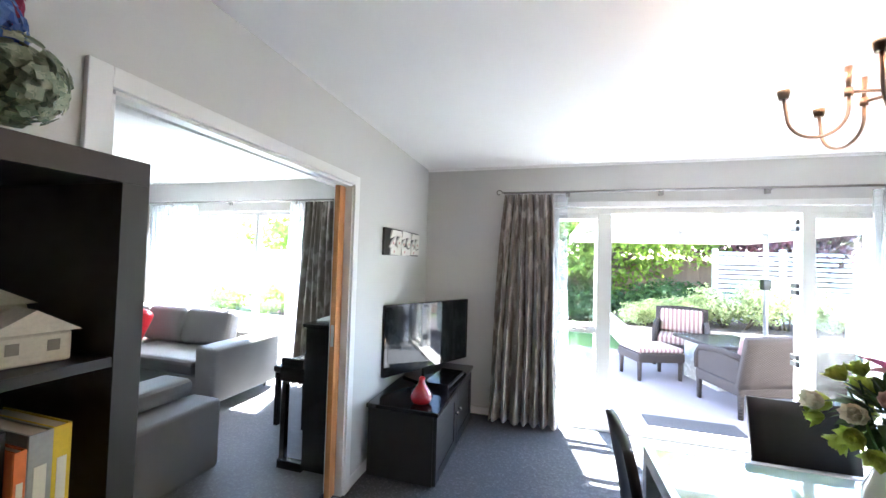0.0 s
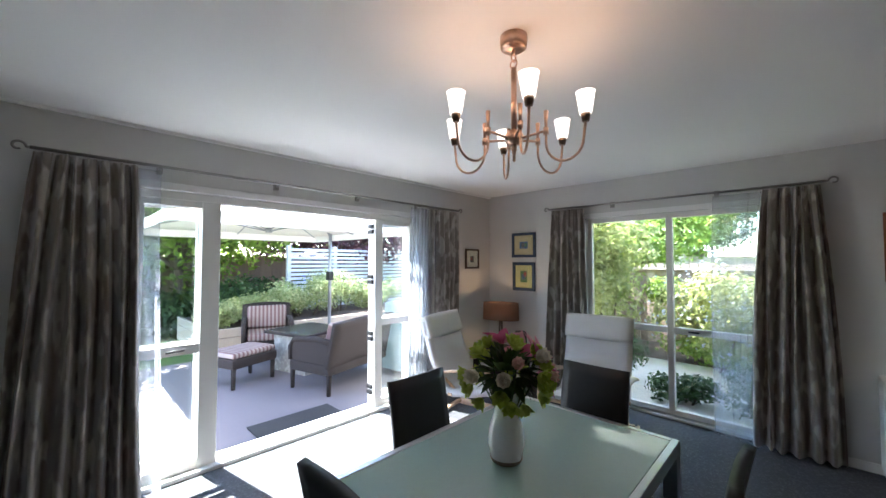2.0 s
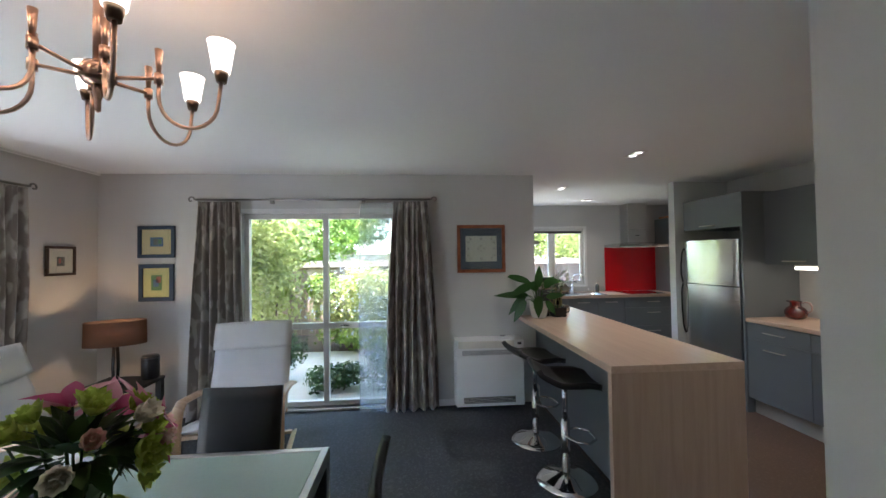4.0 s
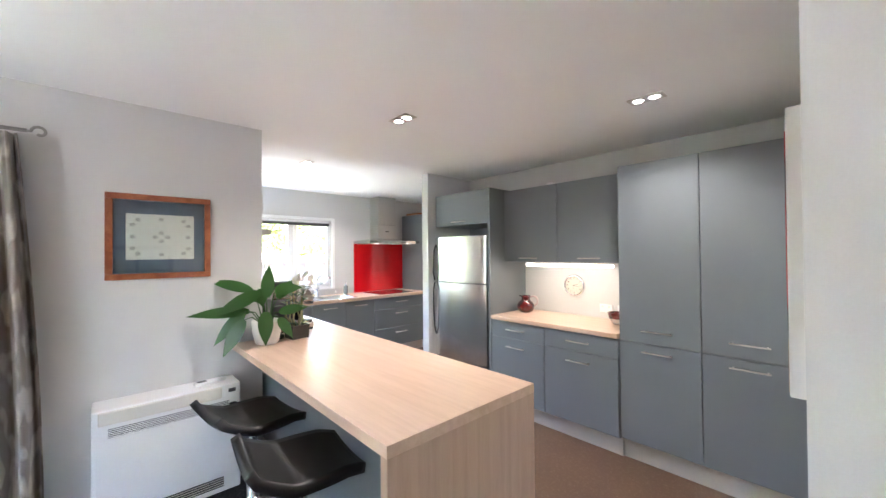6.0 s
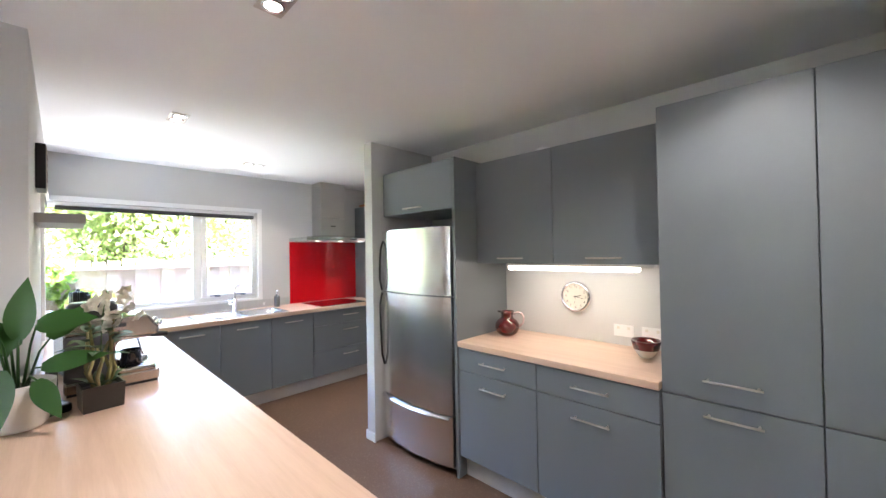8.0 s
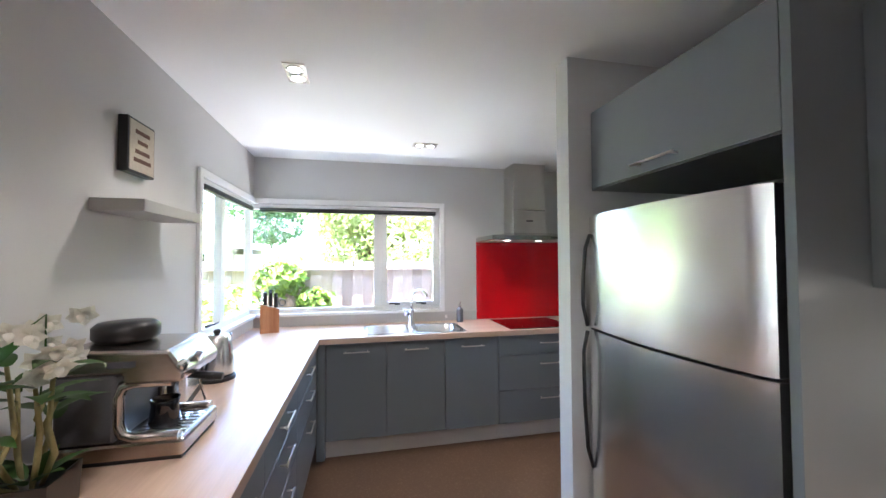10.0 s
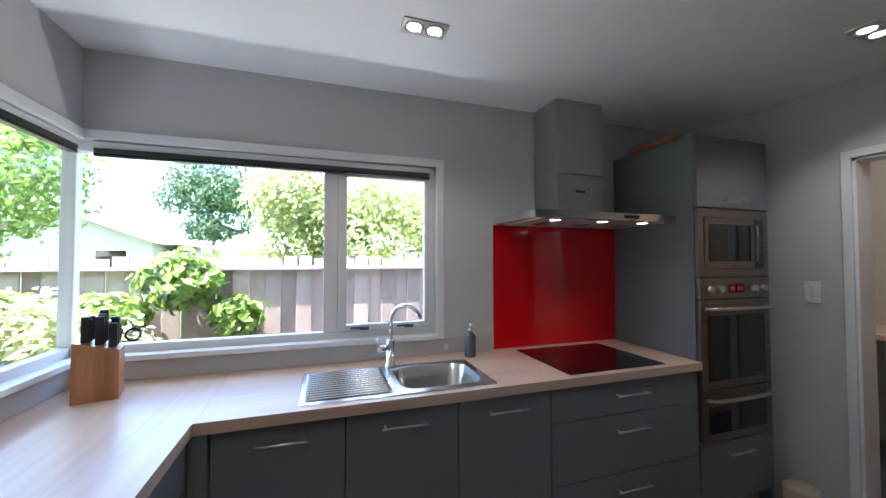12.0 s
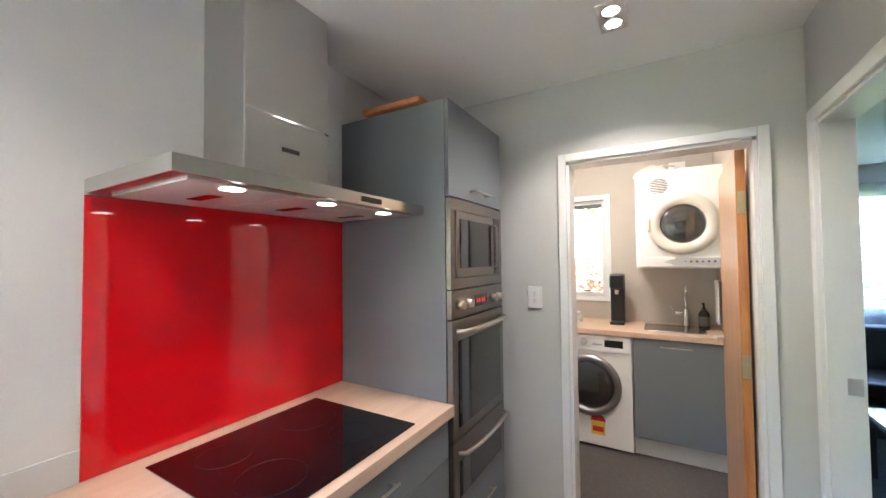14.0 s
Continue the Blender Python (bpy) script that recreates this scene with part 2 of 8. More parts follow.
# ---- building blocks ----
def part(name, bm, material, parent=None, label="", smooth=False):
    me = bpy.data.meshes.new(name)
    bm.to_mesh(me)
    bm.free()
    me.materials.append(material)
    if smooth:
        me.polygons.foreach_set("use_smooth", [True] * len(me.polygons))
    ob = new(name, me)
    if parent:
        ob.parent = parent
    return tagged(ob, label)


def thing(name, label, category, at=(0, 0, 0), turn=0, group="", kind=""):
    ob = new(name)
    ob.empty_display_size = 0.1
    ob.matrix_basis = pose(*at, 0, 0, turn)
    return tagged(ob, label, category, group, kind)


def bx(x0, x1, y0, y1, z0, z1, bev=0.0, bm=None, seg=2):
    """A box, its edges rounded by bev."""
    b = bm if bm is not None else bmesh.new()
    r = bmesh.ops.create_cube(b, size=1.0)
    vs = r["verts"]
    bmesh.ops.scale(b, vec=(abs(x1 - x0), abs(y1 - y0), abs(z1 - z0)), verts=vs)
    bmesh.ops.translate(b, vec=((x0 + x1) / 2, (y0 + y1) / 2, (z0 + z1) / 2), verts=vs)
    if bev:
        es = {e for v in vs for e in v.link_edges}
        bmesh.ops.bevel(b, geom=list(es), offset=bev, segments=seg, affect="EDGES", profile=0.5)
    return b


def cy(p0, p1, r0, r1=None, n=16, bm=None, caps=True):
    """A round bar or cone from p0 to p1."""
    b = bm if bm is not None else bmesh.new()
    p0, p1 = Vector(p0), Vector(p1)
    m = Matrix.Translation((p0 + p1) / 2) @ (p1 - p0).to_track_quat("Z", "Y").to_matrix().to_4x4()
    r = bmesh.ops.create_cone(b, cap_ends=caps, segments=n, radius1=r0, radius2=r0 if r1 is None else r1, depth=(p1 - p0).length, matrix=m)
    for f in {f for v in r["verts"] for f in v.link_faces}:
        f.smooth = len(f.verts) == 4
    return b


def lathe(profile, n=24, at=(0, 0, 0), bm=None):
    """A turned shape from (radius, height) pairs."""
    b = bm if bm is not None else bmesh.new()
    rings = []
    for r, z in profile:
        rings.append([b.verts.new((at[0] + r * math.cos(2 * math.pi * i / n), at[1] + r * math.sin(2 * math.pi * i / n), at[2] + z)) for i in range(n)] if r > 1e-5
                     else [b.verts.new((at[0], at[1], at[2] + z))])
    for a, c in zip(rings, rings[1:]):
        for i in range(n):
            j = (i + 1) % n
            vs = [a[i % len(a)], a[j % len(a)], c[j % len(c)], c[i % len(c)]]
            vs = list(dict.fromkeys(vs))
            if len(vs) > 2:
                b.faces.new(vs).smooth = True
    return b


def tube(pts, r, n=10, bm=None, flat=1.0):
    """A bent bar along points; r may be one radius or one for each point."""
    b = bm if bm is not None else bmesh.new()
    pts = [Vector(p) for p in pts]
    rs = r if isinstance(r, (list, tuple)) else [r] * len(pts)
    up, rings = None, []
    for i, p in enumerate(pts):
        d = (pts[min(i + 1, len(pts) - 1)] - pts[max(i - 1, 0)]).normalized()
        if up is None:
            up = d.orthogonal().normalized()
        up = (up - d * up.dot(d)).normalized()
        side = d.cross(up)
        rings.append([b.verts.new(p + rs[i] * (math.cos(2 * math.pi * k / n) * up + flat * math.sin(2 * math.pi * k / n) * side)) for k in range(n)])
    for a, c in zip(rings, rings[1:]):
        for k in range(n):
            b.faces.new([a[k], a[(k + 1) % n], c[(k + 1) % n], c[k]]).smooth = True
    b.faces.new(rings[0][::-1])
    b.faces.new(rings[-1])
    return b


def arc(c, r, a0, a1, n=12, plane="xz"):
    out = []
    for i in range(n + 1):
        a = radians(a0 + (a1 - a0) * i / n)
        u, v = r * math.cos(a), r * math.sin(a)
        out.append({"xz": (c[0] + u, c[1], c[2] + v), "yz": (c[0], c[1] + u, c[2] + v), "xy": (c[0] + u, c[1] + v, c[2])}[plane])
    return out


def sheet(fn, nu, nv, bm=None):
    """A surface fn(u, v) with u, v from 0 to 1."""
    b = bm if bm is not None else bmesh.new()
    g = [[b.verts.new(fn(i / nu, j / nv)) for j in range(nv + 1)] for i in range(nu + 1)]
    for i in range(nu):
        for j in range(nv):
            b.faces.new([g[i][j], g[i + 1][j], g[i + 1][j + 1], g[i][j + 1]]).smooth = True
    return b


def thick(ob, t, offset=0.0):
    m = ob.modifiers.new("thickness", "SOLIDIFY")
    m.thickness, m.offset = t, offset
    return ob


def prism(outline, z0, z1, bm=None, plane="xy"):
    """An upright block with the given outline."""
    b = bm if bm is not None else bmesh.new()

    def at(u, v, w):
        return {"xy": (u, v, w), "xz": (u, w, v), "yz": (w, u, v)}[plane]
    lo, hi = [b.verts.new(at(u, v, z0)) for u, v in outline], [b.verts.new(at(u, v, z1)) for u, v in outline]
    b.faces.new(lo[::-1])
    b.faces.new(hi)
    k = len(outline)
    for i in range(k):
        b.faces.new([lo[i], lo[(i + 1) % k], hi[(i + 1) % k], hi[i]])
    bmesh.ops.recalc_face_normals(b, faces=b.faces)
    return b


def setting(name, bm, material, label, category):
    return tagged(part(name, bm, material), label, category, kind="structure")


# ---- plan ----
H = 2.40
WX, NY, EX = 1.41, 5.37, 6.45          # dining: west, north and east wall faces
KX, KN, KS = 8.765, 1.02, -1.48         # kitchen: east, north and back wall faces
HX0, HX1, HD, HY = 6.76, 6.86, 6.93, -0.80       # stub wall beside the fridge
LY = -2.61                             # wall with the laundry door
CX = 3.68                              # wall with the canvas
T = 0.12


def wall_x(name, x0, x1, y0, y1, holes, material=WALL, label="", z1=H):
    """A wall along y between faces x0 and x1, with holes (y0, y1, z0, z1) right through."""
    b = bmesh.new()
    cur = y0
    for h0, h1, s0, s1 in sorted(holes):
        if h0 > cur:
            bx(x0, x1, cur, h0, 0, z1, bm=b)
        if s0 > 0:
            bx(x0, x1, h0, h1, 0, s0, bm=b)
        if s1 < z1:
            bx(x0, x1, h0, h1, s1, z1, bm=b)
        cur = h1
    if cur < y1:
        bx(x0, x1, cur, y1, 0, z1, bm=b)
    return setting(name, b, material, label, "wall")


def wall_y(name, y0, y1, x0, x1, holes, material=WALL, label="", z1=H):
    b = bmesh.new()
    cur = x0
    for h0, h1, s0, s1 in sorted(holes):
        if h0 > cur:
            bx(cur, h0, y0, y1, 0, z1, bm=b)
        if s0 > 0:
            bx(h0, h1, y0, y1, 0, s0, bm=b)
        if s1 < z1:
            bx(h0, h1, y0, y1, s1, z1, bm=b)
        cur = h1
    if cur < x1:
        bx(cur, x1, y0, y1, 0, z1, bm=b)
    return setting(name, b, material, label, "wall")


PAINT = "warm light grey painted plasterboard wall"
# dining
wall_y("wall_north", NY, NY + 0.16, WX - T, EX + 0.16, [(2.66, 5.08, 0.0, 2.0)], label=PAINT + " round the garden doors")
wall_x("wall_east", EX, EX + 0.16, KN + 0.16, NY, [(2.40, 4.02, 0.03, 2.0)], label=PAINT + " round the tall garden window")
wall_x("wall_west", WX - T, WX, 0.82, NY, [(2.50, 3.86, 0.0, 1.94)], label=PAINT + " with the sliding door opening")
wall_y("wall_south", 0.82, 1.02, WX, CX, [], label=PAINT + " behind the dining table")
wall_x("wall_canvas", CX - 0.14, CX, KS - 0.14, 0.82, [], label=PAINT + " with the flower canvas")
# kitchen
wall_y("wall_kitchen_north", KN, KN + 0.16, EX, KX + 0.16, [(7.69, KX + 0.16, 1.02, 1.99)], label=PAINT + " with half of the corner window")
wall_x("wall_kitchen_east", KX, KX + 0.16, LY - T, KN, [(-0.63, KN, 1.02, 1.99)], label=PAINT + " behind the sink and the cooktop")
wall_y("wall_kitchen_back", KS - 0.14, KS, CX, HX0, [], label=PAINT + " behind the grey cupboards")
wall_x("wall_stub", HX0, HX1, -1.53, HY, [], label=PAINT + " end beside the refrigerator")
wall_x("wall_hall_door", HD - 0.09, HD, LY, -1.53, [(-2.50, -1.60, 0.0, 1.98)], label=PAINT + " with the back room doorway")
wall_y("wall_laundry_door", LY - T, LY, HD - 0.09, KX, [(7.085, 7.855, 0.0, 1.98)], label=PAINT + " with the laundry doorway")
# laundry
wall_y("wall_laundry_south", -4.44, -4.32, 6.97, KX + 0.16, [(7.87, 8.22, 1.13, 2.02)], LAUN, "warm beige painted wall with a small window")
wall_x("wall_laundry_east", KX, KX + 0.16, -4.32, LY - T, [], LAUN, "warm beige painted laundry wall")
wall_x("wall_laundry_west", 6.97, 7.05, -4.32, LY - T, [], LAUN, "warm beige painted laundry wall")
# living room beyond the sliding door
wall_y("wall_lounge_north", 5.55, 5.70, -4.0, WX - T, [(-2.55, -0.05, 0.0, 2.02)], label=PAINT + " round the living room window")
wall_x("wall_lounge_west", -4.12, -4.0, 0.7, 5.70, [], label=PAINT + " of the living room")
wall_y("wall_lounge_south", 0.70, 0.82, -4.0, WX, [], label=PAINT + " of the living room")
wall_x("wall_lounge_return", WX - T - 0.001, WX - 0.001, NY + 0.16, 5.55, [], label=PAINT + " of the living room")
# room behind the kitchen
wall_y("wall_study_south", -6.1, -6.0, 2.4, 6.97, [(4.6, 6.3, 0.9, 2.12)], label=PAINT + " of the back room")
wall_x("wall_study_west", 2.4, 2.5, -6.0, KS - 0.14, [], label=PAINT + " of the back room")
wall_y("wall_study_north", KS - 0.16, KS - 0.142, 2.5, HX0, [], label=PAINT + " of the back room")
wall_x("wall_study_east", 6.93, 6.969, -6.0, LY - T, [], label=PAINT + " of the back room")

setting("floor_dining", bx(WX - T, EX, 0.82, NY + 0.02, -0.12, 0), CARPET, "dark blue-grey cut pile carpet of the dining room", "carpet")
setting("floor_dining_south", bx(CX, 4.74, 0.02, 0.82, -0.12, -0.001), CORK, "brown speckled vinyl floor", "floor")
setting("floor_lounge", bx(-4.0, WX - T, 0.82, 5.56, -0.12, 0), LCARPET, "grey carpet of the living room", "carpet")
setting("floor_kitchen", bx(CX, KX, KS, 0.02, -0.12, 0), CORK, "brown speckled vinyl kitchen floor", "floor")
setting("floor_kitchen_east", bx(4.74, KX, 0.02, KN, -0.12, 0), CORK, "brown speckled vinyl kitchen floor", "floor")
setting("floor_kitchen_south", bx(HX0, KX, LY - 0.06, KS, -0.12, 0), CORK, "brown speckled vinyl kitchen floor", "floor")
setting("floor_laundry", bx(6.97, KX, -4.32, LY - 0.06, -0.12, 0), GVINYL, "dark grey speckled vinyl laundry floor", "floor")
setting("floor_study", bx(2.5, HX0, -6.0, KS - 0.14, -0.12, -0.002), CARPET, "dark carpet of the back room", "carpet")
setting("ceiling", bx(-4.12, KX + 0.16, -6.1, 5.70, H, H + 0.12), CEIL, "matt white plasterboard ceiling", "ceiling")
rf = bx(-4.2, 6.66, 0.9, 5.62, H + 0.14, H + 0.34)
bx(-4.2, KX + 0.75, -6.7, 0.9, H + 0.14, H + 0.34, bm=rf)
bx(6.66, KX + 0.75, 0.9, 1.75, H + 0.14, H + 0.34, bm=rf)
setting("roof", rf, surf("soffit_paint", (0.7, 0.7, 0.68), 0.6), "white soffit and roof edge of the house", "roof")
setting("cornice", bx(WX, EX, NY - 0.02, NY, H - 0.02, H), CEIL, "thin white shadow bead along the ceiling", "trim")

# skirting boards
sk = bmesh.new()
for a in ((WX, 2.66, NY - 0.014, NY), (5.08, EX, NY - 0.014, NY)):
    bx(*a, 0, 0.07, 0.004, sk)
for y0, y1 in ((4.02, NY), (1.18, 2.40)):
    bx(EX - 0.014, EX, y0, y1, 0, 0.07, 0.004, sk)
bx(WX, WX + 0.014, 3.93, NY, 0, 0.07, 0.004, sk)
bx(WX, CX, 1.02, 1.034, 0, 0.07, 0.004, sk)
bx(HX0 - 0.012, HX1 + 0.012, HY, HY + 0.012, 0, 0.07, 0.004, sk)
bx(HX1, HX1 + 0.012, -1.54, HY, 0, 0.07, 0.004, sk)
bx(7.96, 8.17, LY, LY + 0.012, 0, 0.07, 0.004, sk)
setting("baseboard", sk, TRIM, "low white painted skirting board", "baseboard")

# ---- openings: frames, sills, doors ----
def lining_y(b, x0, x1, z0, z1, ya, yb, w=0.055, foot=True):
    """Architrave on the face of a wall along x and the reveal lining in its thickness."""
    bx(x0 - w, x0, ya, yb, z0 if foot else z0 - w, z1 + w, 0.003, b)
    bx(x1, x1 + w, ya, yb, z0 if foot else z0 - w, z1 + w, 0.003, b)
    bx(x0, x1, ya, yb, z1, z1 + w, 0.003, b)
    if not foot:
        bx(x0, x1, ya, yb, z0 - w, z0, 0.003, b)


def lining_x(b, y0, y1, z0, z1, xa, xb, w=0.055, foot=True):
    bx(xa, xb, y0 - w, y0, z0 if foot else z0 - w, z1 + w, 0.003, b)
    bx(xa, xb, y1, y1 + w, z0 if foot else z0 - w, z1 + w, 0.003, b)
    bx(xa, xb, y0, y1, z1, z1 + w, 0.003, b)
    if not foot:
        bx(xa, xb, y0, y1, z0 - w, z0, 0.003, b)


def pane_of(parent, x0, x1, y0, y1, z0, z1):
    p = part("pane", bx(x0, x1, y0, y1, z0, z1), PANE, parent)
    p.visible_shadow = False
    return p


# corner window of the kitchen: two leaves meeting at a post
kw = thing("window_kitchen", "white aluminium corner window over the sink", "window", kind="structure")
b = bmesh.new()
XF, YF = KX + 0.035, KN + 0.035
for z0, z1 in ((1.02, 1.065), (1.945, 1.99)):
    bx(XF, XF + 0.05, -0.63, KN + 0.085, z0, z1, 0.004, b)
    bx(7.69, XF, YF, YF + 0.05, z0, z1, 0.004, b)
for y in (-0.63, -0.085):
    bx(XF, XF + 0.05, y, y + (0.03 if y < -0.1 else 0.075), 1.065, 1.945, 0.004, b)
for x in (7.69, 8.13):
    bx(x, x + (0.04 if x < 8 else 0.075), YF, YF + 0.05, 1.065, 1.945, 0.004, b)
bx(XF, XF + 0.05, KN + 0.03, KN + 0.085, 1.065, 1.945, 0.004, b)
part("window_frame", b, ALU, kw)
b = bmesh.new()
bx(XF - 0.012, XF + 0.03, -0.5995, -0.568, 1.068, 1.942, 0.004, b)
bx(XF - 0.012, XF + 0.03, -0.13, -0.0855, 1.068, 1.942, 0.004, b)
bx(XF - 0.012, XF + 0.03, -0.568, -0.13, 1.068, 1.10, 0.004, b)
bx(XF - 0.012, XF + 0.03, -0.568, -0.13, 1.91, 1.942, 0.004, b)
part("opening_sash", b, ALU, kw)
pane_of(kw, XF + 0.02, XF + 0.026, -0.01, KN + 0.035, 1.06, 1.95)
pane_of(kw, XF + 0.02, XF + 0.026, -0.568, -0.13, 1.10, 1.91)
pane_of(kw, 7.73, 8.13, YF + 0.02, YF + 0.026, 1.06, 1.95)
pane_of(kw, 8.205, XF + 0.005, YF + 0.02, YF + 0.026, 1.06, 1.95)
for y in (-0.25, -0.50):
    b = bx(XF - 0.03, XF - 0.012, y, y + 0.05, 1.072, 1.09, 0.004)
    tube([(XF - 0.03, y + 0.01, 1.085), (XF - 0.05, y + 0.05, 1.09), (XF - 0.045, y + 0.10, 1.088)], 0.006, 8, b)
    part("latch", b, BLACK, kw)
b = bx(7.86, 7.91, YF - 0.018, YF, 1.072, 1.09, 0.004)
tube([(7.87, YF - 0.02, 1.085), (7.91, YF - 0.045, 1.09), (7.98, YF - 0.04, 1.088)], 0.006, 8, b)
part("latch", b, BLACK, kw)
b = bmesh.new()
bx(KX - 0.03, XF - 0.001, -0.628, KN + 0.033, 1.0, 1.0265, 0.003, b)
bx(7.692, KX - 0.03, KN - 0.03, YF - 0.001, 1.0, 1.0265, 0.003, b)
part("window_sill", b, TRIM, kw)
b = bmesh.new()
bx(KX - 0.018, KX, -0.675, -0.63, 1.0, 2.035, 0.003, b)
bx(KX - 0.018, KX, -0.63, KN - 0.019, 1.99, 2.035, 0.003, b)
bx(7.645, 7.69, KN - 0.018, KN, 1.0, 2.035, 0.003, b)
bx(7.69, KX - 0.001, KN - 0.018, KN, 1.99, 2.035, 0.003, b)
setting("trim_kitchen_window", b, TRIM, "white painted window architrave", "trim")
# venetian blinds drawn up under the lintel
bl = thing("venetian_blind", "dark slatted venetian blind drawn up to the top", "blind")
part("head_rail", bx(XF - 0.035, XF - 0.005, -0.60, KN - 0.04, 1.955, 1.985, 0.003), WHITE, bl)
for i in range(6):
    part("slat", bx(XF - 0.045, XF - 0.012, -0.59, KN - 0.05, 1.934 + i * 0.0035, 1.936 + i * 0.0035), DKGREY, bl)
part("bottom_rail", bx(XF - 0.045, XF - 0.012, -0.59, KN - 0.05, 1.918, 1.932, 0.003), BLACK, bl)
bl2 = thing("venetian_blind", "dark slatted venetian blind drawn up to the top", "blind")
part("head_rail", bx(7.72, XF - 0.06, YF - 0.035, YF - 0.005, 1.955, 1.985, 0.003), WHITE, bl2)
for i in range(6):
    part("slat", bx(7.73, XF - 0.07, YF - 0.045, YF - 0.012, 1.934 + i * 0.0035, 1.936 + i * 0.0035), DKGREY, bl2)
part("bottom_rail", bx(7.73, XF - 0.07, YF - 0.045, YF - 0.012, 1.918, 1.932, 0.003), BLACK, bl2)


# ---- kitchen cupboards ----
def bar_handle(parent, c, along, length, out, r=0.005, lift=0.03):
    """A steel bar handle centred at c, along an axis, standing off the door."""
    c, a, o = Vector(c), Vector(along), Vector(out)
    b = cy(c - a * length / 2 + o * lift, c + a * length / 2 + o * lift, r, n=10)
    for s in (-0.42, 0.42):
        cy(c + a * length * s, c + a * length * s + o * lift, r * 0.9, n=8, bm=b)
    return part("handle", b, NICKEL, parent)


def cupboard(name, label, x0, x1, y0, y1, z0, z1, face, doors, category="cupboard", kick=0.0, group=""):
    """A cupboard whose doors lie on one face: '-x', '-y', '+y'. doors: (u0, u1, z0, z1, handle_u, handle_z, length)."""
    ob = thing(name, label, category, ((x0 + x1) / 2, (y0 + y1) / 2, 0), group=group)
    cx, cy_ = (x0 + x1) / 2, (y0 + y1) / 2
    part("body", bx(x0 - cx, x1 - cx, y0 - cy_, y1 - cy_, z0, z1, 0.001), CAB, ob)
    if kick:
        k = 0.05
        q = {"-x": (x0 + k, x1, y0, y1), "-y": (x0, x1, y0 + k, y1), "+y": (x0, x1, y0, y1 - k)}[face]
        part("kickboard", bx(q[0] - cx, q[1] - cx, q[2] - cy_, q[3] - cy_, 0, z0), KICK, ob)
    for u0, u1, d0, d1, hu, hz, hl in doors:
        g, t = 0.0025, 0.018
        if face == "-x":
            d = part("door", bx(x0 - t - cx, x0 - 0.001 - cx, u0 + g - cy_, u1 - g - cy_, d0 + g, d1 - g, 0.0012), CAB, ob)
            bar_handle(d, (x0 - t - cx, hu - cy_, hz), (0, 1, 0), hl, (-1, 0, 0))
        elif face == "-y" or face == "+y":
            s = -1 if face == "-y" else 1
            yf = y0 if s < 0 else y1
            d = part("door", bx(u0 + g - cx, u1 - g - cx, min(yf + s * 0.001, yf + s * t) - cy_, max(yf + s * 0.001, yf + s * t) - cy_, d0 + g, d1 - g, 0.0012), CAB, ob)
            bar_handle(d, (hu - cx, yf + s * t - cy_, hz), (1, 0, 0), hl, (0, s, 0))
    return ob


KICK = surf("pale_kickboard", (0.55, 0.52, 0.48), 0.4, var=0.05, scale=3)
GREY = "matt grey laminate "
# tall pantry pair beside the canvas wall
for x0, x1 in ((3.755, 4.25), (4.25, 4.755)):
    m = (x0 + x1) / 2 + (0.0 if x0 > 4 else 0.01)
    cupboard("pantry_cupboard", GREY + "full-height pantry cupboard with upper and lower doors", x0, x1, KS + 0.002, -0.938, 0.15, 2.135, "+y",
             [(x0, x1, 0.155, 0.865, m, 0.81, 0.19), (x0, x1, 0.865, 2.135, m, 0.955, 0.19)], kick=0.05, group="pantry cupboards")
part("filler_strip", bx(CX, 3.754, KS + 0.002, -0.945, 0, 2.135), CAB)
tagged(bpy.data.objects["filler_strip"], "narrow grey laminate strip beside the pantry", "filler")
# base units under the short worktop
for x0, x1 in ((4.757, 5.37), (5.37, 5.948)):
    m = (x0 + x1) / 2
    cupboard("base_cupboard", GREY + "base cupboard with a drawer over a door", x0, x1, KS + 0.002, -0.92, 0.145, 0.873, "+y",
             [(x0, x1, 0.15, 0.72, m, 0.645, 0.19), (x0, x1, 0.72, 0.868, m, 0.80, 0.19)], kick=0.05, group="base cupboards by the fridge")
for x0, x1 in ((4.757, 5.365), (5.365, 5.948)):
    m = (x0 + x1) / 2
    cupboard("wall_cupboard", GREY + "wall cupboard over the lit worktop", x0, x1, KS + 0.002, -1.135, 1.42, 2.125, "+y",
             [(x0, x1, 1.42, 2.125, m, 1.455, 0.19)], group="wall cupboards by the fridge")
cupboard("bridge_cupboard", GREY + "small cupboard over the refrigerator", 5.975, HX0 - 0.002, KS + 0.002, -0.912, 1.80, 2.142, "+y",
         [(5.975, 6.73, 1.80, 2.142, 6.36, 1.835, 0.19)])
tagged(part("fridge_panel", bx(5.949, 5.973, KS + 0.002, -0.89, 0, 2.142, 0.001), CAB), GREY + "end panel between refrigerator and worktop", "panel")
tagged(part("worktop", bx(4.757, 5.947, KS + 0.002, -0.89, 0.873, 0.91, 0.004), TOP), "pale ash laminate worktop with jug and bowl", "worktop")

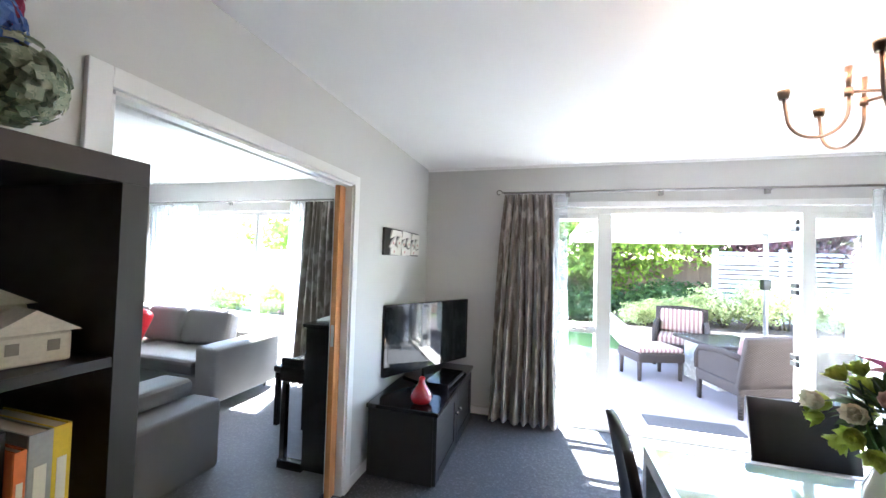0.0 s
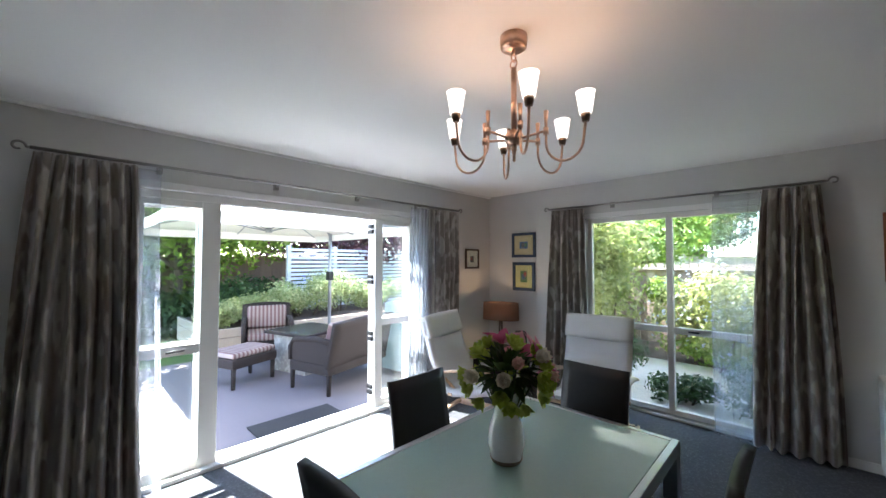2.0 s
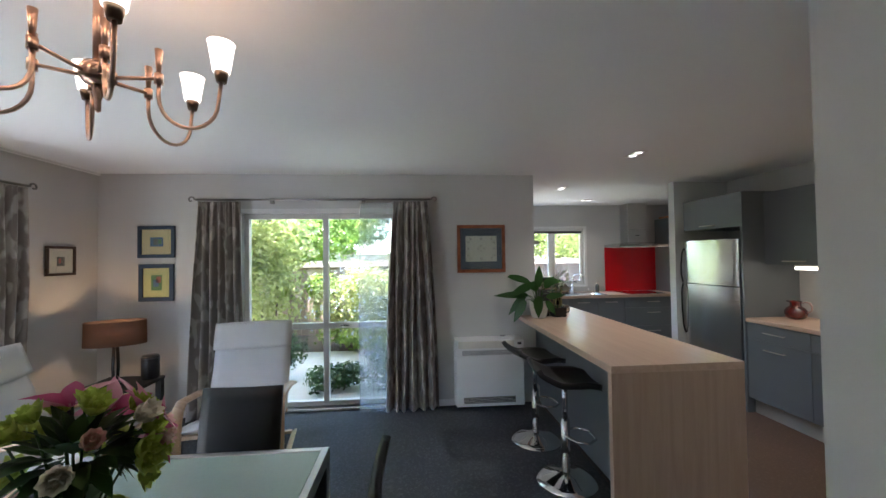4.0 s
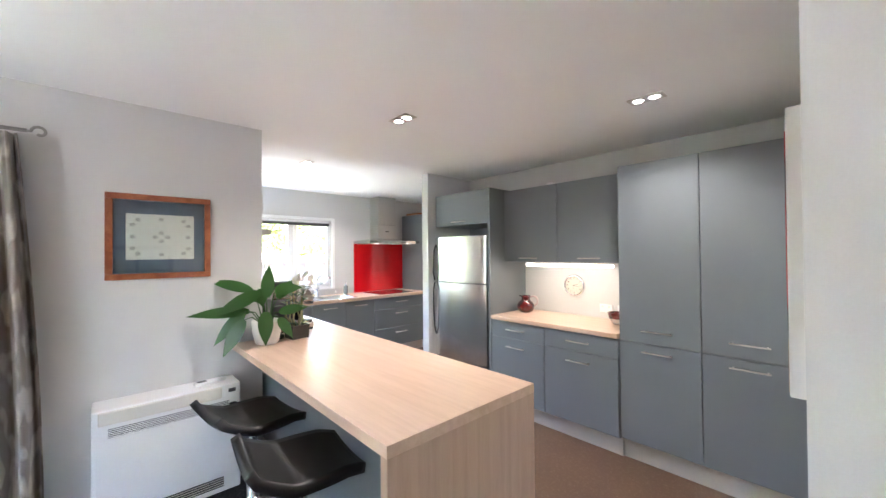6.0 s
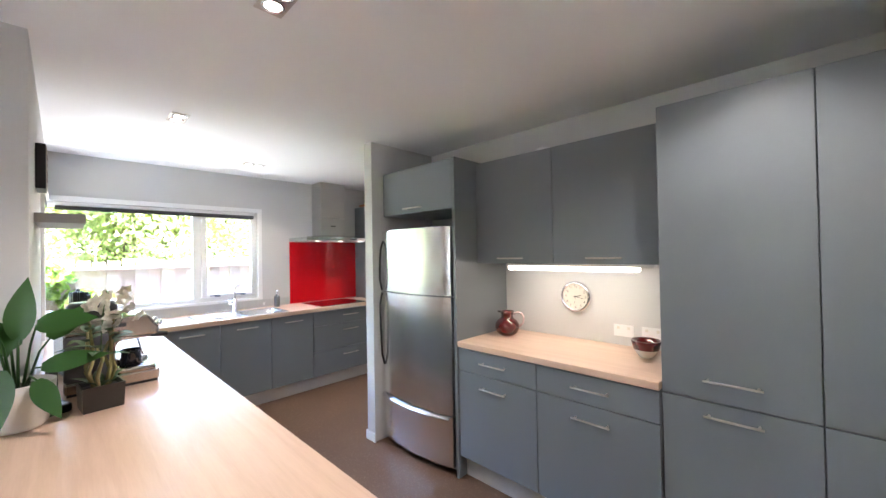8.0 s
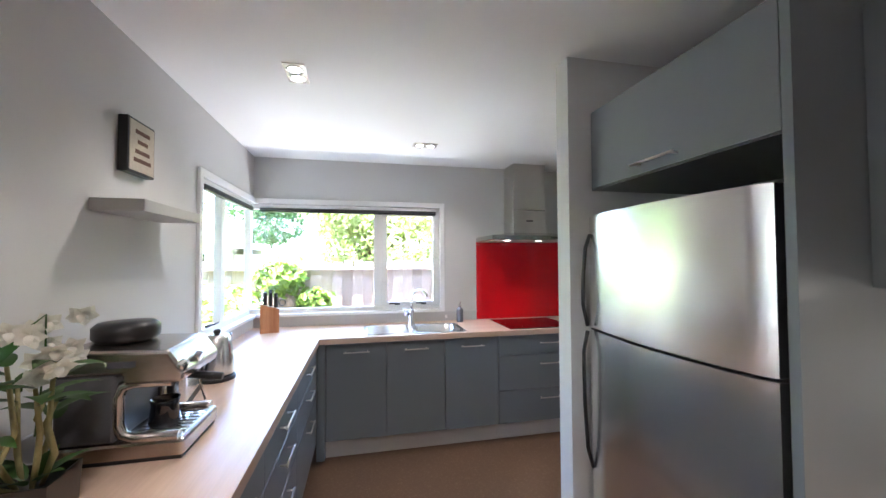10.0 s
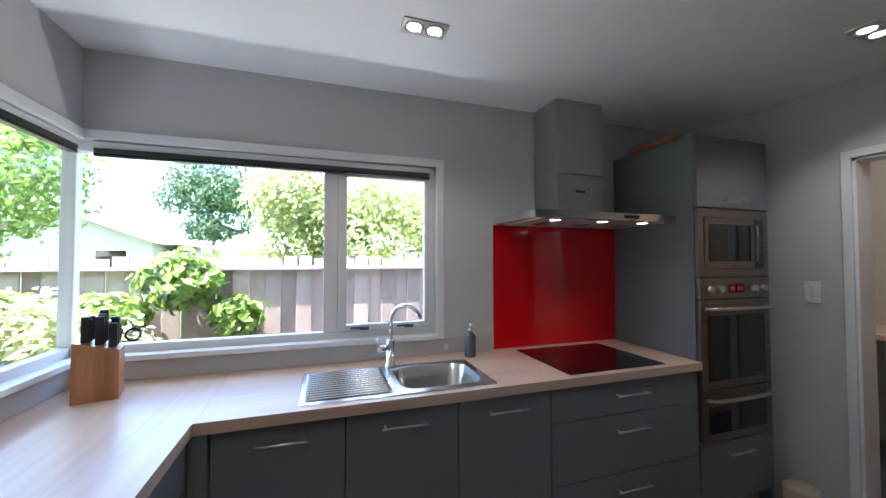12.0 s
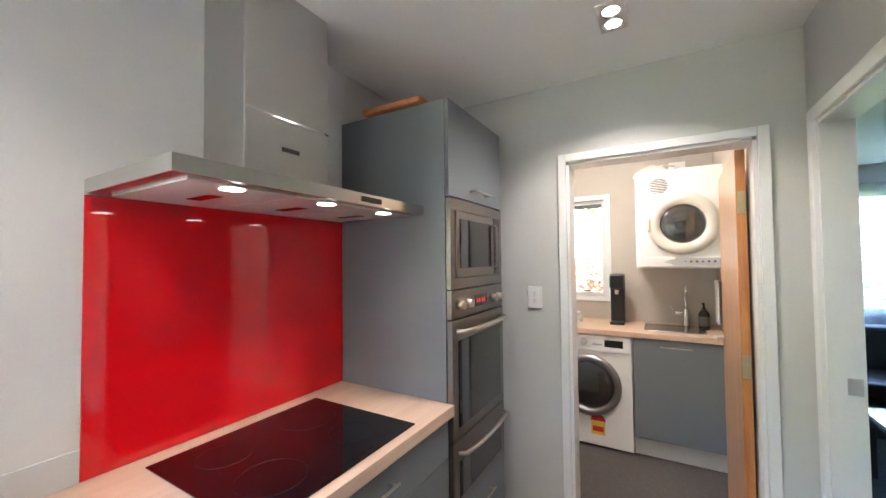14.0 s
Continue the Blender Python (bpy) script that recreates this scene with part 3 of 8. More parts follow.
# run under the kitchen window and the cooktop
for y0, y1 in ((-0.09, 0.36), (-0.55, -0.09), (-1.0, -0.55)):
    cupboard("base_cupboard", GREY + "base cupboard under the sink window", 8.20, KX - 0.002, y0, y1, 0.14, 0.868 if y0 > -0.2 else 0.74, "-x",
             [(y0, y1, 0.145, 0.864, (y0 + y1) / 2, 0.80, 0.19)], kick=0.05, group="base cupboards under the window")
ym = (-1.0 - 1.918) / 2
cupboard("drawer_unit", GREY + "three-drawer unit below the cooktop", 8.20, KX - 0.002, -1.918, -1.002, 0.14, 0.868, "-x",
         [(-1.918, -1.0, 0.70, 0.864, ym, 0.795, 0.2), (-1.918, -1.0, 0.415, 0.70, ym, 0.625, 0.2), (-1.918, -1.0, 0.145, 0.415, ym, 0.34, 0.2)], kick=0.05)
tagged(part("corner_post", bx(8.16, KX - 0.002, 0.362, 0.42, 0.02, 0.868, 0.001), CAB), "grey laminate corner filler of the kitchen run", "filler")
# under the breakfast bar, opening to the kitchen
edges = (4.66, 5.36, 6.06, 6.70, 7.35, 8.155)
for x0, x1 in zip(edges, edges[1:]):
    y1 = 0.97 if x0 < 6.0 else KN - 0.002
    cupboard("base_cupboard", GREY + "base cupboard below the breakfast bar", x0 + 0.001, x1 - 0.001, 0.44, y1 if x1 < 6.4 else (0.97 if x0 < 6.4 else KN - 0.002), 0.14, 0.868, "-y",
             [(x0, x1, 0.145, 0.50, (x0 + x1) / 2, 0.45, 0.19), (x0, x1, 0.50, 0.70, (x0 + x1) / 2, 0.645, 0.19), (x0, x1, 0.70, 0.864, (x0 + x1) / 2, 0.80, 0.19)], kick=0.05, group="base cupboards below the bar")
bar = thing("breakfast_bar", "pale ash laminate breakfast bar running on as worktop", "breakfast bar", (5.5, 0.8, 0))
part("worktop", prism([(4.605 - 5.5, 0.405 - 0.8), (KX - 5.502, 0.405 - 0.8), (KX - 5.502, KN - 0.802), (EX - 5.502, KN - 0.802), (EX - 5.502, 1.208 - 0.8), (4.605 - 5.5, 1.208 - 0.8)], 0.868, 0.91), TOP, bar)
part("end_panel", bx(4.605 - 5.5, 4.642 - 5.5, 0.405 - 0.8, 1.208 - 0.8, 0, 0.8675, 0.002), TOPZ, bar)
part("back_panel", bx(4.643 - 5.5, EX - 5.502, 0.972 - 0.8, 0.99 - 0.8, 0, 0.867, 0.001), CAB, bar)
wt = bx(8.155, KX - 0.002, -1.918, -0.695, 0.868, 0.9105, 0.002)
bx(8.155, KX - 0.002, -0.335, 0.4045, 0.868, 0.9105, 0.002, wt)
bx(8.155, 8.24, -0.6951, -0.3349, 0.868, 0.9105, 0, wt)
bx(8.55, KX - 0.002, -0.6951, -0.3349, 0.868, 0.9105, 0, wt)
tagged(part("worktop", wt, TOPY), "pale ash laminate worktop with sink and cooktop", "worktop")

# ---- oven tower ----
tw = thing("oven_tower", "grey tall cupboard housing microwave and double oven", "cupboard", (8.47, -2.2, 0))
X0 = 8.19 - 8.47
part("body", bx(X0, KX - 8.472, -2.47 + 2.2, -1.92 + 2.2, 0.14, 2.14, 0.001), CAB, tw)
part("kickboard", bx(X0 + 0.05, KX - 8.472, -0.27, 0.28, 0, 0.14), KICK, tw)
d = part("door", bx(X0 - 0.018, X0 - 0.001, -0.268, 0.278, 1.742, 2.138, 0.0012), CAB, tw)
bar_handle(d, (X0 - 0.018, 0.0, 1.785), (0, 1, 0), 0.19, (-1, 0, 0))
d = part("drawer", bx(X0 - 0.018, X0 - 0.001, -0.268, 0.278, 0.145, 0.465, 0.0012), CAB, tw)
bar_handle(d, (X0 - 0.018, 0.0, 0.40), (0, 1, 0), 0.19, (-1, 0, 0))
part("side_panel", bx(8.175 - 8.47, KX - 8.472, -0.292, -0.272, 0, 2.14, 0.001), CAB, tw)

OVST = surf("oven_steel", (0.24, 0.228, 0.215), 0.34, 1.0, var=0.015, stretch=(6, 1, 6))
mw = thing("microwave", "built-in stainless steel microwave with dark window", "microwave", (8.19, -2.195, 1.36))
b = bmesh.new()
for a in ((-0.272, 0.272, 0.0, 0.045), (-0.272, 0.272, 0.325, 0.372), (-0.272, -0.235, 0.045, 0.325), (0.235, 0.272, 0.045, 0.325)):
    bx(-0.024, -0.001, a[0], a[1], a[2], a[3], 0.002, b)
part("trim_kit", b, OVST, mw)
part("door", bx(-0.03, -0.002, -0.16, 0.233, 0.047, 0.323, 0.003), OVST, mw)
part("window", bx(-0.033, -0.0302, -0.12, 0.205, 0.085, 0.29, 0.001), GBLACK, mw)
part("control_panel", bx(-0.03, -0.002, -0.233, -0.162, 0.047, 0.323, 0.003), GBLACK, mw)
for i in range(5):
    part("button", bx(-0.034, -0.0302, -0.218, -0.178, 0.07 + i * 0.032, 0.09 + i * 0.032, 0.002), DKGREY, mw)
part("handle", tube([(-0.03, -0.145, 0.08), (-0.052, -0.145, 0.09), (-0.052, -0.145, 0.28), (-0.03, -0.145, 0.29)], 0.006, 8), OVST, mw)

ov = thing("double_oven", "built-in stainless steel double oven with dark glass doors", "oven", (8.19, -2.195, 0.47))
part("control_panel", bx(-0.026, -0.001, -0.272, 0.272, 0.77, 0.885, 0.003), OVST, ov)
part("display", bx(-0.0275, -0.0262, -0.07, 0.06, 0.80, 0.85, 0.0005), GBLACK, ov)
for i in range(4):
    yd = 0.035 - 0.022 * i - (0.012 if i > 1 else 0)
    part("display_digit", bx(-0.0285, -0.0277, yd - 0.005, yd + 0.005, 0.816, 0.834), glow("red_digits", (1.0, 0.04, 0.03), 0.014) if i == 0 else bpy.data.materials["red_digits"], ov)
for y in (0.215, 0.14, -0.13, -0.205):
    part("knob", cy((-0.026, y, 0.825), (-0.056, y, 0.825), 0.020, 0.017, 20), NICKEL, ov)
for n_, z0, z1 in (("main_door", 0.285, 0.765), ("lower_door", 0.005, 0.28)):
    d = part(n_, bx(-0.028, -0.002, -0.272, 0.272, z0, z1, 0.004), OVST, ov)
    part("glass", bx(-0.031, -0.0282, -0.225, 0.225, z0 + 0.045, z1 - 0.085, 0.001), GBLACK, d)
    zc = z1 - 0.045
    part("handle", tube([(-0.028, 0.24, zc), (-0.06, 0.225, zc), (-0.072, 0.1, zc), (-0.074, 0, zc), (-0.072, -0.1, zc), (-0.06, -0.225, zc), (-0.028, -0.24, zc)], 0.010, 10), NICKEL, d)

# ---- range hood, splashback, cooktop ----
hd = thing("range_hood", "stainless steel chimney range hood with lit spots", "range hood", (8.765, -1.455, 1.665))
part("chimney", bx(-0.235, -0.002, -0.165, 0.165, 0.075, 0.734, 0.003), STEEL, hd)
# seam of the chimney, its bright highlight shaped as a raised chrome strip
part("chimney_seam_highlight", bx(-0.238, -0.2352, -0.165, 0.165, 0.29, 0.297), CHROME, hd)
part("badge", bx(-0.2378, -0.2352, -0.035, 0.035, 0.185, 0.20, 0.001), DKGREY, hd)
b = bmesh.new()
o = [(-0.475, -0.46, 0.002), (-0.475, 0.46, 0.002), (-0.003, 0.46, 0.002), (-0.003, -0.46, 0.002), (-0.475, -0.46, 0.04), (-0.475, 0.46, 0.04), (-0.003, 0.46, 0.04), (-0.003, -0.46, 0.04),
     (-0.25, -0.18, 0.078), (-0.25, 0.18, 0.078), (-0.003, 0.18, 0.078), (-0.003, -0.18, 0.078)]
vs = [b.verts.new(p) for p in o]
for q in ((0, 1, 5, 4), (1, 2, 6, 5), (2, 3, 7, 6), (3, 0, 4, 7), (4, 5, 9, 8), (5, 6, 10, 9), (6, 7, 11, 10), (7, 4, 8, 11), (8, 9, 10, 11), (3, 2, 1, 0)):
    b.faces.new([vs[i] for i in q])
bmesh.ops.recalc_face_normals(b, faces=b.faces)
part("canopy", b, STEELH, hd)
for y in (-0.28, 0.0, 0.28):
    f = part("filter", bx(-0.44, -0.04, y - 0.135, y + 0.135, -0.004, 0.0015, 0.001), surf("mesh_filter", (0.60, 0.56, 0.54), 0.5, 0.4, var=0.12, grain=500) if "mesh_filter" not in bpy.data.materials else bpy.data.materials["mesh_filter"], hd)
    part("filter_pull", bx(-0.30, -0.18, y - 0.02, y + 0.02, -0.008, -0.0045, 0.001), CHROME, f)
for y in (0.30, 0.0, -0.28):
    part("lamp_lens", cy((-0.41, y, -0.006), (-0.41, y, 0.001), 0.028, n=20), glow("warm_white_lens", (1, 0.93, 0.82), 0.3), hd)
part("switch_panel", bx(-0.4775, -0.4752, -0.19, -0.09, 0.012, 0.03, 0.001), BLACK, hd)
for y in (0.30, 0.0, -0.28):
    spot("hood_lamp", (8.765 - 0.41, -1.455 + y, 1.655), (8.765 - 0.38, -1.455 + y, 0.9), 0.09, (1, 0.9, 0.78), 90, 0.02)
tagged(part("splashback", bx(KX - 0.007, KX - 0.001, -1.918, -0.995, 0.912, 1.664, 0.0015), REDGL), "glossy bright red glass splashback behind the cooktop", "splashback")
b = bx(KX - 0.008, KX - 0.0005, -0.994, KN - 0.009, 0.9115, 0.998, 0.0015)
bx(6.47, KX - 0.009, KN - 0.008, KN - 0.0005, 0.9115, 0.998, 0.0015, b)
tagged(part("upstand", b, surf("pale_grey_upstand", (0.50, 0.50, 0.49), 0.35, var=0.02)), "low pale grey upstand behind the worktop", "upstand")
hk = thing("wall_hook", "small white stick-on hook above the worktop", "hook", (KX - 0.0085, -0.69, 0.95))
part("plate", bx(-0.003, 0, -0.011, 0.011, -0.016, 0.016, 0.001), WHITE, hk)
part("prong", tube([(-0.003, 0, 0.004), (-0.013, 0, -0.004), (-0.018, 0, 0.006)], 0.003, 6), WHITE, hk)
ck = thing("cooktop", "black glass cooktop set in the worktop", "cooktop", (8.44, -1.405, 0.911))
part("glass", bx(-0.25, 0.25, -0.295, 0.295, 0, 0.005, 0.002), GBLACK, ck)
RING = surf("cooktop_print", (0.008, 0.008, 0.008), 0.1)
for x, y, r in ((-0.10, 0.15, 0.09), (0.12, 0.15, 0.075), (-0.10, -0.14, 0.075), (0.12, -0.14, 0.10)):
    part("ring", lathe([(r, 0.0052), (r, 0.0056), (r - 0.003, 0.0056), (r - 0.003, 0.0052)], 40, (x, y, 0)), RING, ck)
for i in range(6):
    part("touch_mark", bx(-0.232, -0.222, -0.10 + i * 0.035, -0.085 + i * 0.035, 0.0052, 0.0056), RING, ck)

# ---- sink ----
sk_ = thing("sink", "stainless steel sink with ribbed drainer", "sink", (8.395, -0.33, 0.911))
b = bmesh.new()


def rrect(x0, x1, y0, y1, r, z, n=5):
    out = []
    for cx, cy0, a in ((x1 - r, y1 - r, 0), (x0 + r, y1 - r, 90), (x0 + r, y0 + r, 180), (x1 - r, y0 + r, 270)):
        for i in range(n + 1):
            t = radians(a + 90 * i / n)
            out.append((cx + r * math.cos(t), cy0 + r * math.sin(t), z))
    return out


def loops(b, rings, close_last=True):
    rv = [[b.verts.new(p) for p in ring] for ring in rings]
    for a, c in zip(rv, rv[1:]):
        k = len(a)
        for i in range(k):
            b.faces.new([a[i], a[(i + 1) % k], c[(i + 1) % k], c[i]]).smooth = True
    if close_last:
        b.faces.new(rv[-1])
    return rv


loops(b, [rrect(-0.165, 0.165, -0.375, 0.005, 0.07, 0.0045), rrect(-0.155, 0.155, -0.365, -0.005, 0.07, 0.001), rrect(-0.15, 0.15, -0.36, -0.01, 0.075, -0.11), rrect(-0.115, 0.115, -0.325, -0.045, 0.06, -0.15)])
part("bowl", b, STEELH, sk_)
b = bmesh.new()
rv = loops(b, [rrect(-0.205, 0.205, -0.41, 0.41, 0.02, 0.0), rrect(-0.202, 0.202, -0.407, 0.407, 0.02, 0.005)], False)
outer = rv[-1]
inner = [b.verts.new(p) for p in rrect(-0.165, 0.165, -0.375, 0.005, 0.07, 0.0048)]
k = len(outer)
for i in range(k):
    b.faces.new([outer[i], outer[(i + 1) % k], inner[(i + 1) % k], inner[i]])
part("rim", b, STEELH, sk_)
for i in range(13):
    part("drainer_rib", tube([(-0.165 + i * 0.0275, 0.05, 0.0045), (-0.165 + i * 0.0275, 0.07, 0.0075), (-0.165 + i * 0.0275, 0.37, 0.0075), (-0.165 + i * 0.0275, 0.39, 0.0045)], 0.005, 6, flat=1.0), STEELH, sk_)
part("plughole", lathe([(0.0, -0.148), (0.03, -0.148), (0.042, -0.1485), (0.045, -0.1505)], 24, (0, -0.18, 0)), CHROME, sk_)


def mixer(at, turn, label, h=0.30, reach=0.17):
    t_ = thing("mixer_tap", label, "tap", at, turn)
    part("base", lathe([(0.03, 0), (0.03, 0.008), (0.022, 0.012), (0.022, 0.13), (0.017, 0.135), (0.0, 0.135)], 20), CHROME, t_)
    pts = [(0, 0, 0.12), (0, 0, h - 0.09)] + arc((reach / 2, 0, h - 0.09), reach / 2, 180, 25, 12, "xz")
    part("spout", tube(pts, 0.011, 12), CHROME, t_)
    part("lever", cy((0, -0.02, 0.10), (0, -0.085, 0.10), 0.016, 0.015, 16), CHROME, t_)
    part("lever_pin", cy((0, -0.075, 0.10), (0, -0.105, 0.155), 0.004, n=8), CHROME, t_)
    return t_


mixer((8.59, -0.335, 0.9165), 222, "chrome gooseneck mixer tap behind the sink", 0.305, 0.19)
so = thing("soap_dispenser", "grey glass soap dispenser with a chrome pump", "soap dispenser", (8.66, -0.80, 0.9105))
part("bottle", lathe([(0, 0), (0.030, 0), (0.032, 0.006), (0.032, 0.11), (0.026, 0.125), (0.014, 0.132), (0.014, 0.14)], 20), surf("smoky_glass", (0.12, 0.13, 0.14), 0.1, coat=0.5), so)
b = cy((0, 0, 0.138), (0, 0, 0.16), 0.014, n=14)
cy((0, 0, 0.16), (0, 0, 0.185), 0.006, n=10, bm=b)
tube([(0, 0, 0.185), (-0.01, 0.0, 0.19), (-0.05, 0.01, 0.186)], 0.006, 8, b)
part("pump", b, CHROME, so)

# ---- refrigerator ----
fr = thing("refrigerator", "stainless steel refrigerator with freezer drawer below", "refrigerator", (6.365, -0.86, 0))
part("cabinet", bx(-0.375, 0.375, -0.60, -0.055, 0.03, 1.68, 0.006), DKGREY, fr)
FDOOR = surf("fridge_steel", (0.84, 0.835, 0.83), 0.24, 1.0, var=0.02, scale=2.6, grain=2.2, bump=0.4, dist=0.012, stretch=(1.0, 1.0, 0.45))


def bowed(x0, x1, z0, z1, bow=0.042):
    """A door whose face bows gently outwards."""
    b = sheet(lambda u, v: (x0 + (x1 - x0) * u, bow * (1 - (2 * u - 1) ** 2) - 0.012 - 0.012 * max(0, abs(2 * u - 1) - 0.94) * 16, z0 + (z1 - z0) * v), 24, 2)
    return bx(x0, x1, -0.053, -0.0245, z0, z1, bm=b)


for n_, z0, z1 in (("upper_door", 1.205, 1.678), ("lower_door", 0.405, 1.195), ("freezer_drawer", 0.06, 0.393)):
    d = part(n_, bowed(-0.375, 0.375, z0, z1), FDOOR, fr)
    if n_ == "freezer_drawer":
        part("handle", tube([(-0.36, 0.0, z1 - 0.012), (-0.2, 0.03, z1 - 0.02), (0, 0.04, z1 - 0.024), (0.2, 0.03, z1 - 0.02), (0.36, 0.0, z1 - 0.012)], 0.013, 8), CHROME, d)
    elif n_ == "upper_door":
        part("handle", tube([(0.335, 0.0, 1.60), (0.34, 0.02, 1.54), (0.343, 0.03, 1.42), (0.343, 0.032, 1.30), (0.34, 0.014, 1.21)], 0.008, 8), BLACK, d)
    else:
        part("handle", tube([(0.34, 0.014, 1.19), (0.343, 0.032, 1.10), (0.343, 0.03, 0.9), (0.34, 0.02, 0.70), (0.335, 0.0, 0.62)], 0.008, 8), BLACK, d)
part("badge", bx(-0.02, 0.02, 0.0075, 0.0095, 0.26, 0.275, 0.001), DKGREY, fr)

# ---- dining room: garden doors and window ----
fd = thing("door_garden", "white aluminium garden doors standing open between side panes", "glazed door", kind="structure")
Y0 = NY + 0.04
b = bmesh.new()
for x0, x1 in ((2.66, 2.71), (3.045, 3.165), (4.575, 4.665), (5.03, 5.08)):
    bx(x0, x1, Y0, Y0 + 0.09, 0.0, 1.9445, 0.004, b)
bx(2.66, 5.08, Y0, Y0 + 0.09, 1.945, 2.0, 0.004, b)
for x0, x1 in ((2.71, 3.045), (4.665, 5.03)):
    bx(x0, x1, Y0 + 0.01, Y0 + 0.07, 0.85, 0.92, 0.004, b)
    bx(x0, x1, Y0 + 0.01, Y0 + 0.07, 0.03, 0.10, 0.004, b)
    bx(x0, x1, Y0 + 0.01, Y0 + 0.07, 1.90, 1.945, 0.004, b)
part("door_frame", b, ALU, fd)
part("threshold", bx(2.66, 5.08, NY - 0.01, Y0 + 0.16, 0.0, 0.032, 0.006), ALU, fd)
for x0, x1 in ((2.71, 3.045), (4.665, 5.03)):
    pane_of(fd, x0, x1, Y0 + 0.035, Y0 + 0.041, 0.10, 0.85)
    pane_of(fd, x0, x1, Y0 + 0.035, Y0 + 0.041, 0.92, 1.90)
# the two leaves folded back flat outside the side panes
for x0, x1 in ((2.62, 3.10), (4.60, 5.12)):
    b = bmesh.new()
    for q in ((x0, x0 + 0.06, 0.03, 1.95), (x1 - 0.06, x1, 0.03, 1.95)):
        bx(q[0], q[1], Y0 + 0.12, Y0 + 0.16, q[2], q[3], 0.004, b)
    for z0, z1 in ((0.03, 0.13), (0.86, 0.92), (1.89, 1.95)):
        bx(x0 + 0.06, x1 - 0.06, Y0 + 0.12, Y0 + 0.16, z0, z1, 0.003, b)
    lf = part("door_leaf", b, ALU, fd)
    p = part("pane", bx(x0 + 0.06, x1 - 0.06, Y0 + 0.137, Y0 + 0.143, 0.13, 1.89), PANE, lf)
    p.visible_shadow = False
for z in (0.16, 0.70, 1.28, 1.80):
    for dz in (0.0, 0.055):
        part("hinge", bx(4.55, 4.575, Y0 + 0.03, Y0 + 0.11, z + dz, z + dz + 0.04, 0.004), BLACK, fd)
b = tube([(2.95, Y0 - 0.005, 0.885), (2.92, Y0 - 0.04, 0.89), (2.84, Y0 - 0.035, 0.888)], 0.008, 8)
part("latch", b, BLACK, fd)
b = bmesh.new()
lining_y(b, 2.66, 5.08, 0.0, 2.0, NY - 0.016, NY, 0.05)
setting("trim_garden_door", b, TRIM, "white painted architrave round the garden doors", "trim")

ew = thing("window_garden", "tall white aluminium window with a low sill", "window", kind="structure")
XE = EX + 0.06
b = bmesh.new()
for y0, y1 in ((2.40, 2.445), (3.185, 3.24), (3.975, 4.02)):
    bx(XE, XE + 0.06, y0, y1, 0.03, 2.0, 0.004, b)
for z0, z1 in ((0.03, 0.08), (0.815, 0.875), (1.95, 2.0)):
    bx(XE, XE + 0.06, 2.445, 3.185, z0, z1, 0.004, b)
    bx(XE, XE + 0.06, 3.24, 3.975, z0, z1, 0.004, b)
part("window_frame", b, ALU, ew)
for y0, y1 in ((2.445, 3.185), (3.24, 3.975)):
    pane_of(ew, XE + 0.03, XE + 0.036, y0, y1, 0.08, 0.815)
    pane_of(ew, XE + 0.03, XE + 0.036, y0, y1, 0.875, 1.95)
part("latch", tube([(XE, 3.06, 0.845), (XE - 0.035, 3.04, 0.85), (XE - 0.03, 2.97, 0.848)], 0.008, 8), BLACK, ew)
part("window_sill", bx(EX - 0.012, XE, 2.37, 4.05, 0.012, 0.03, 0.004), TRIM, ew)
b = bmesh.new()
lining_x(b, 2.40, 4.02, 0.03, 2.0, EX - 0.016, EX, 0.05)
setting("trim_garden_window", b, TRIM, "white painted architrave round the garden window", "trim")

# sliding door opening to the living room
b = bmesh.new()
lining_x(b, 2.50, 3.86, 0.0, 1.94, WX, WX + 0.018, 0.06)
bx(WX - T - 0.004, WX + 0.004, 3.845, 3.859, 0, 1.925, 0, b)
bx(WX - T - 0.004, WX + 0.004, 2.501, 2.515, 0, 1.925, 0, b)
bx(WX - T - 0.004, WX - 0.075, 2.515, 3.845, 1.926, 1.939, 0, b)
bx(WX - 0.045, WX + 0.004, 2.515, 3.845, 1.926, 1.939, 0, b)
setting("trim_sliding_door", b, TRIM, "white painted lining of the sliding door opening", "trim")
sd = thing("door_sliding", "varnished timber sliding door slid into the wall", "sliding door", (WX - 0.06, 3.80, 0), kind="structure")
part("leaf_edge", bx(-0.018, 0.018, -0.02, 0.044, 0.012, 1.925, 0.002), PINE, sd)
part("edge_pull", bx(-0.010, 0.010, -0.0225, -0.0202, 0.93, 1.06, 0.001), NICKEL, sd)


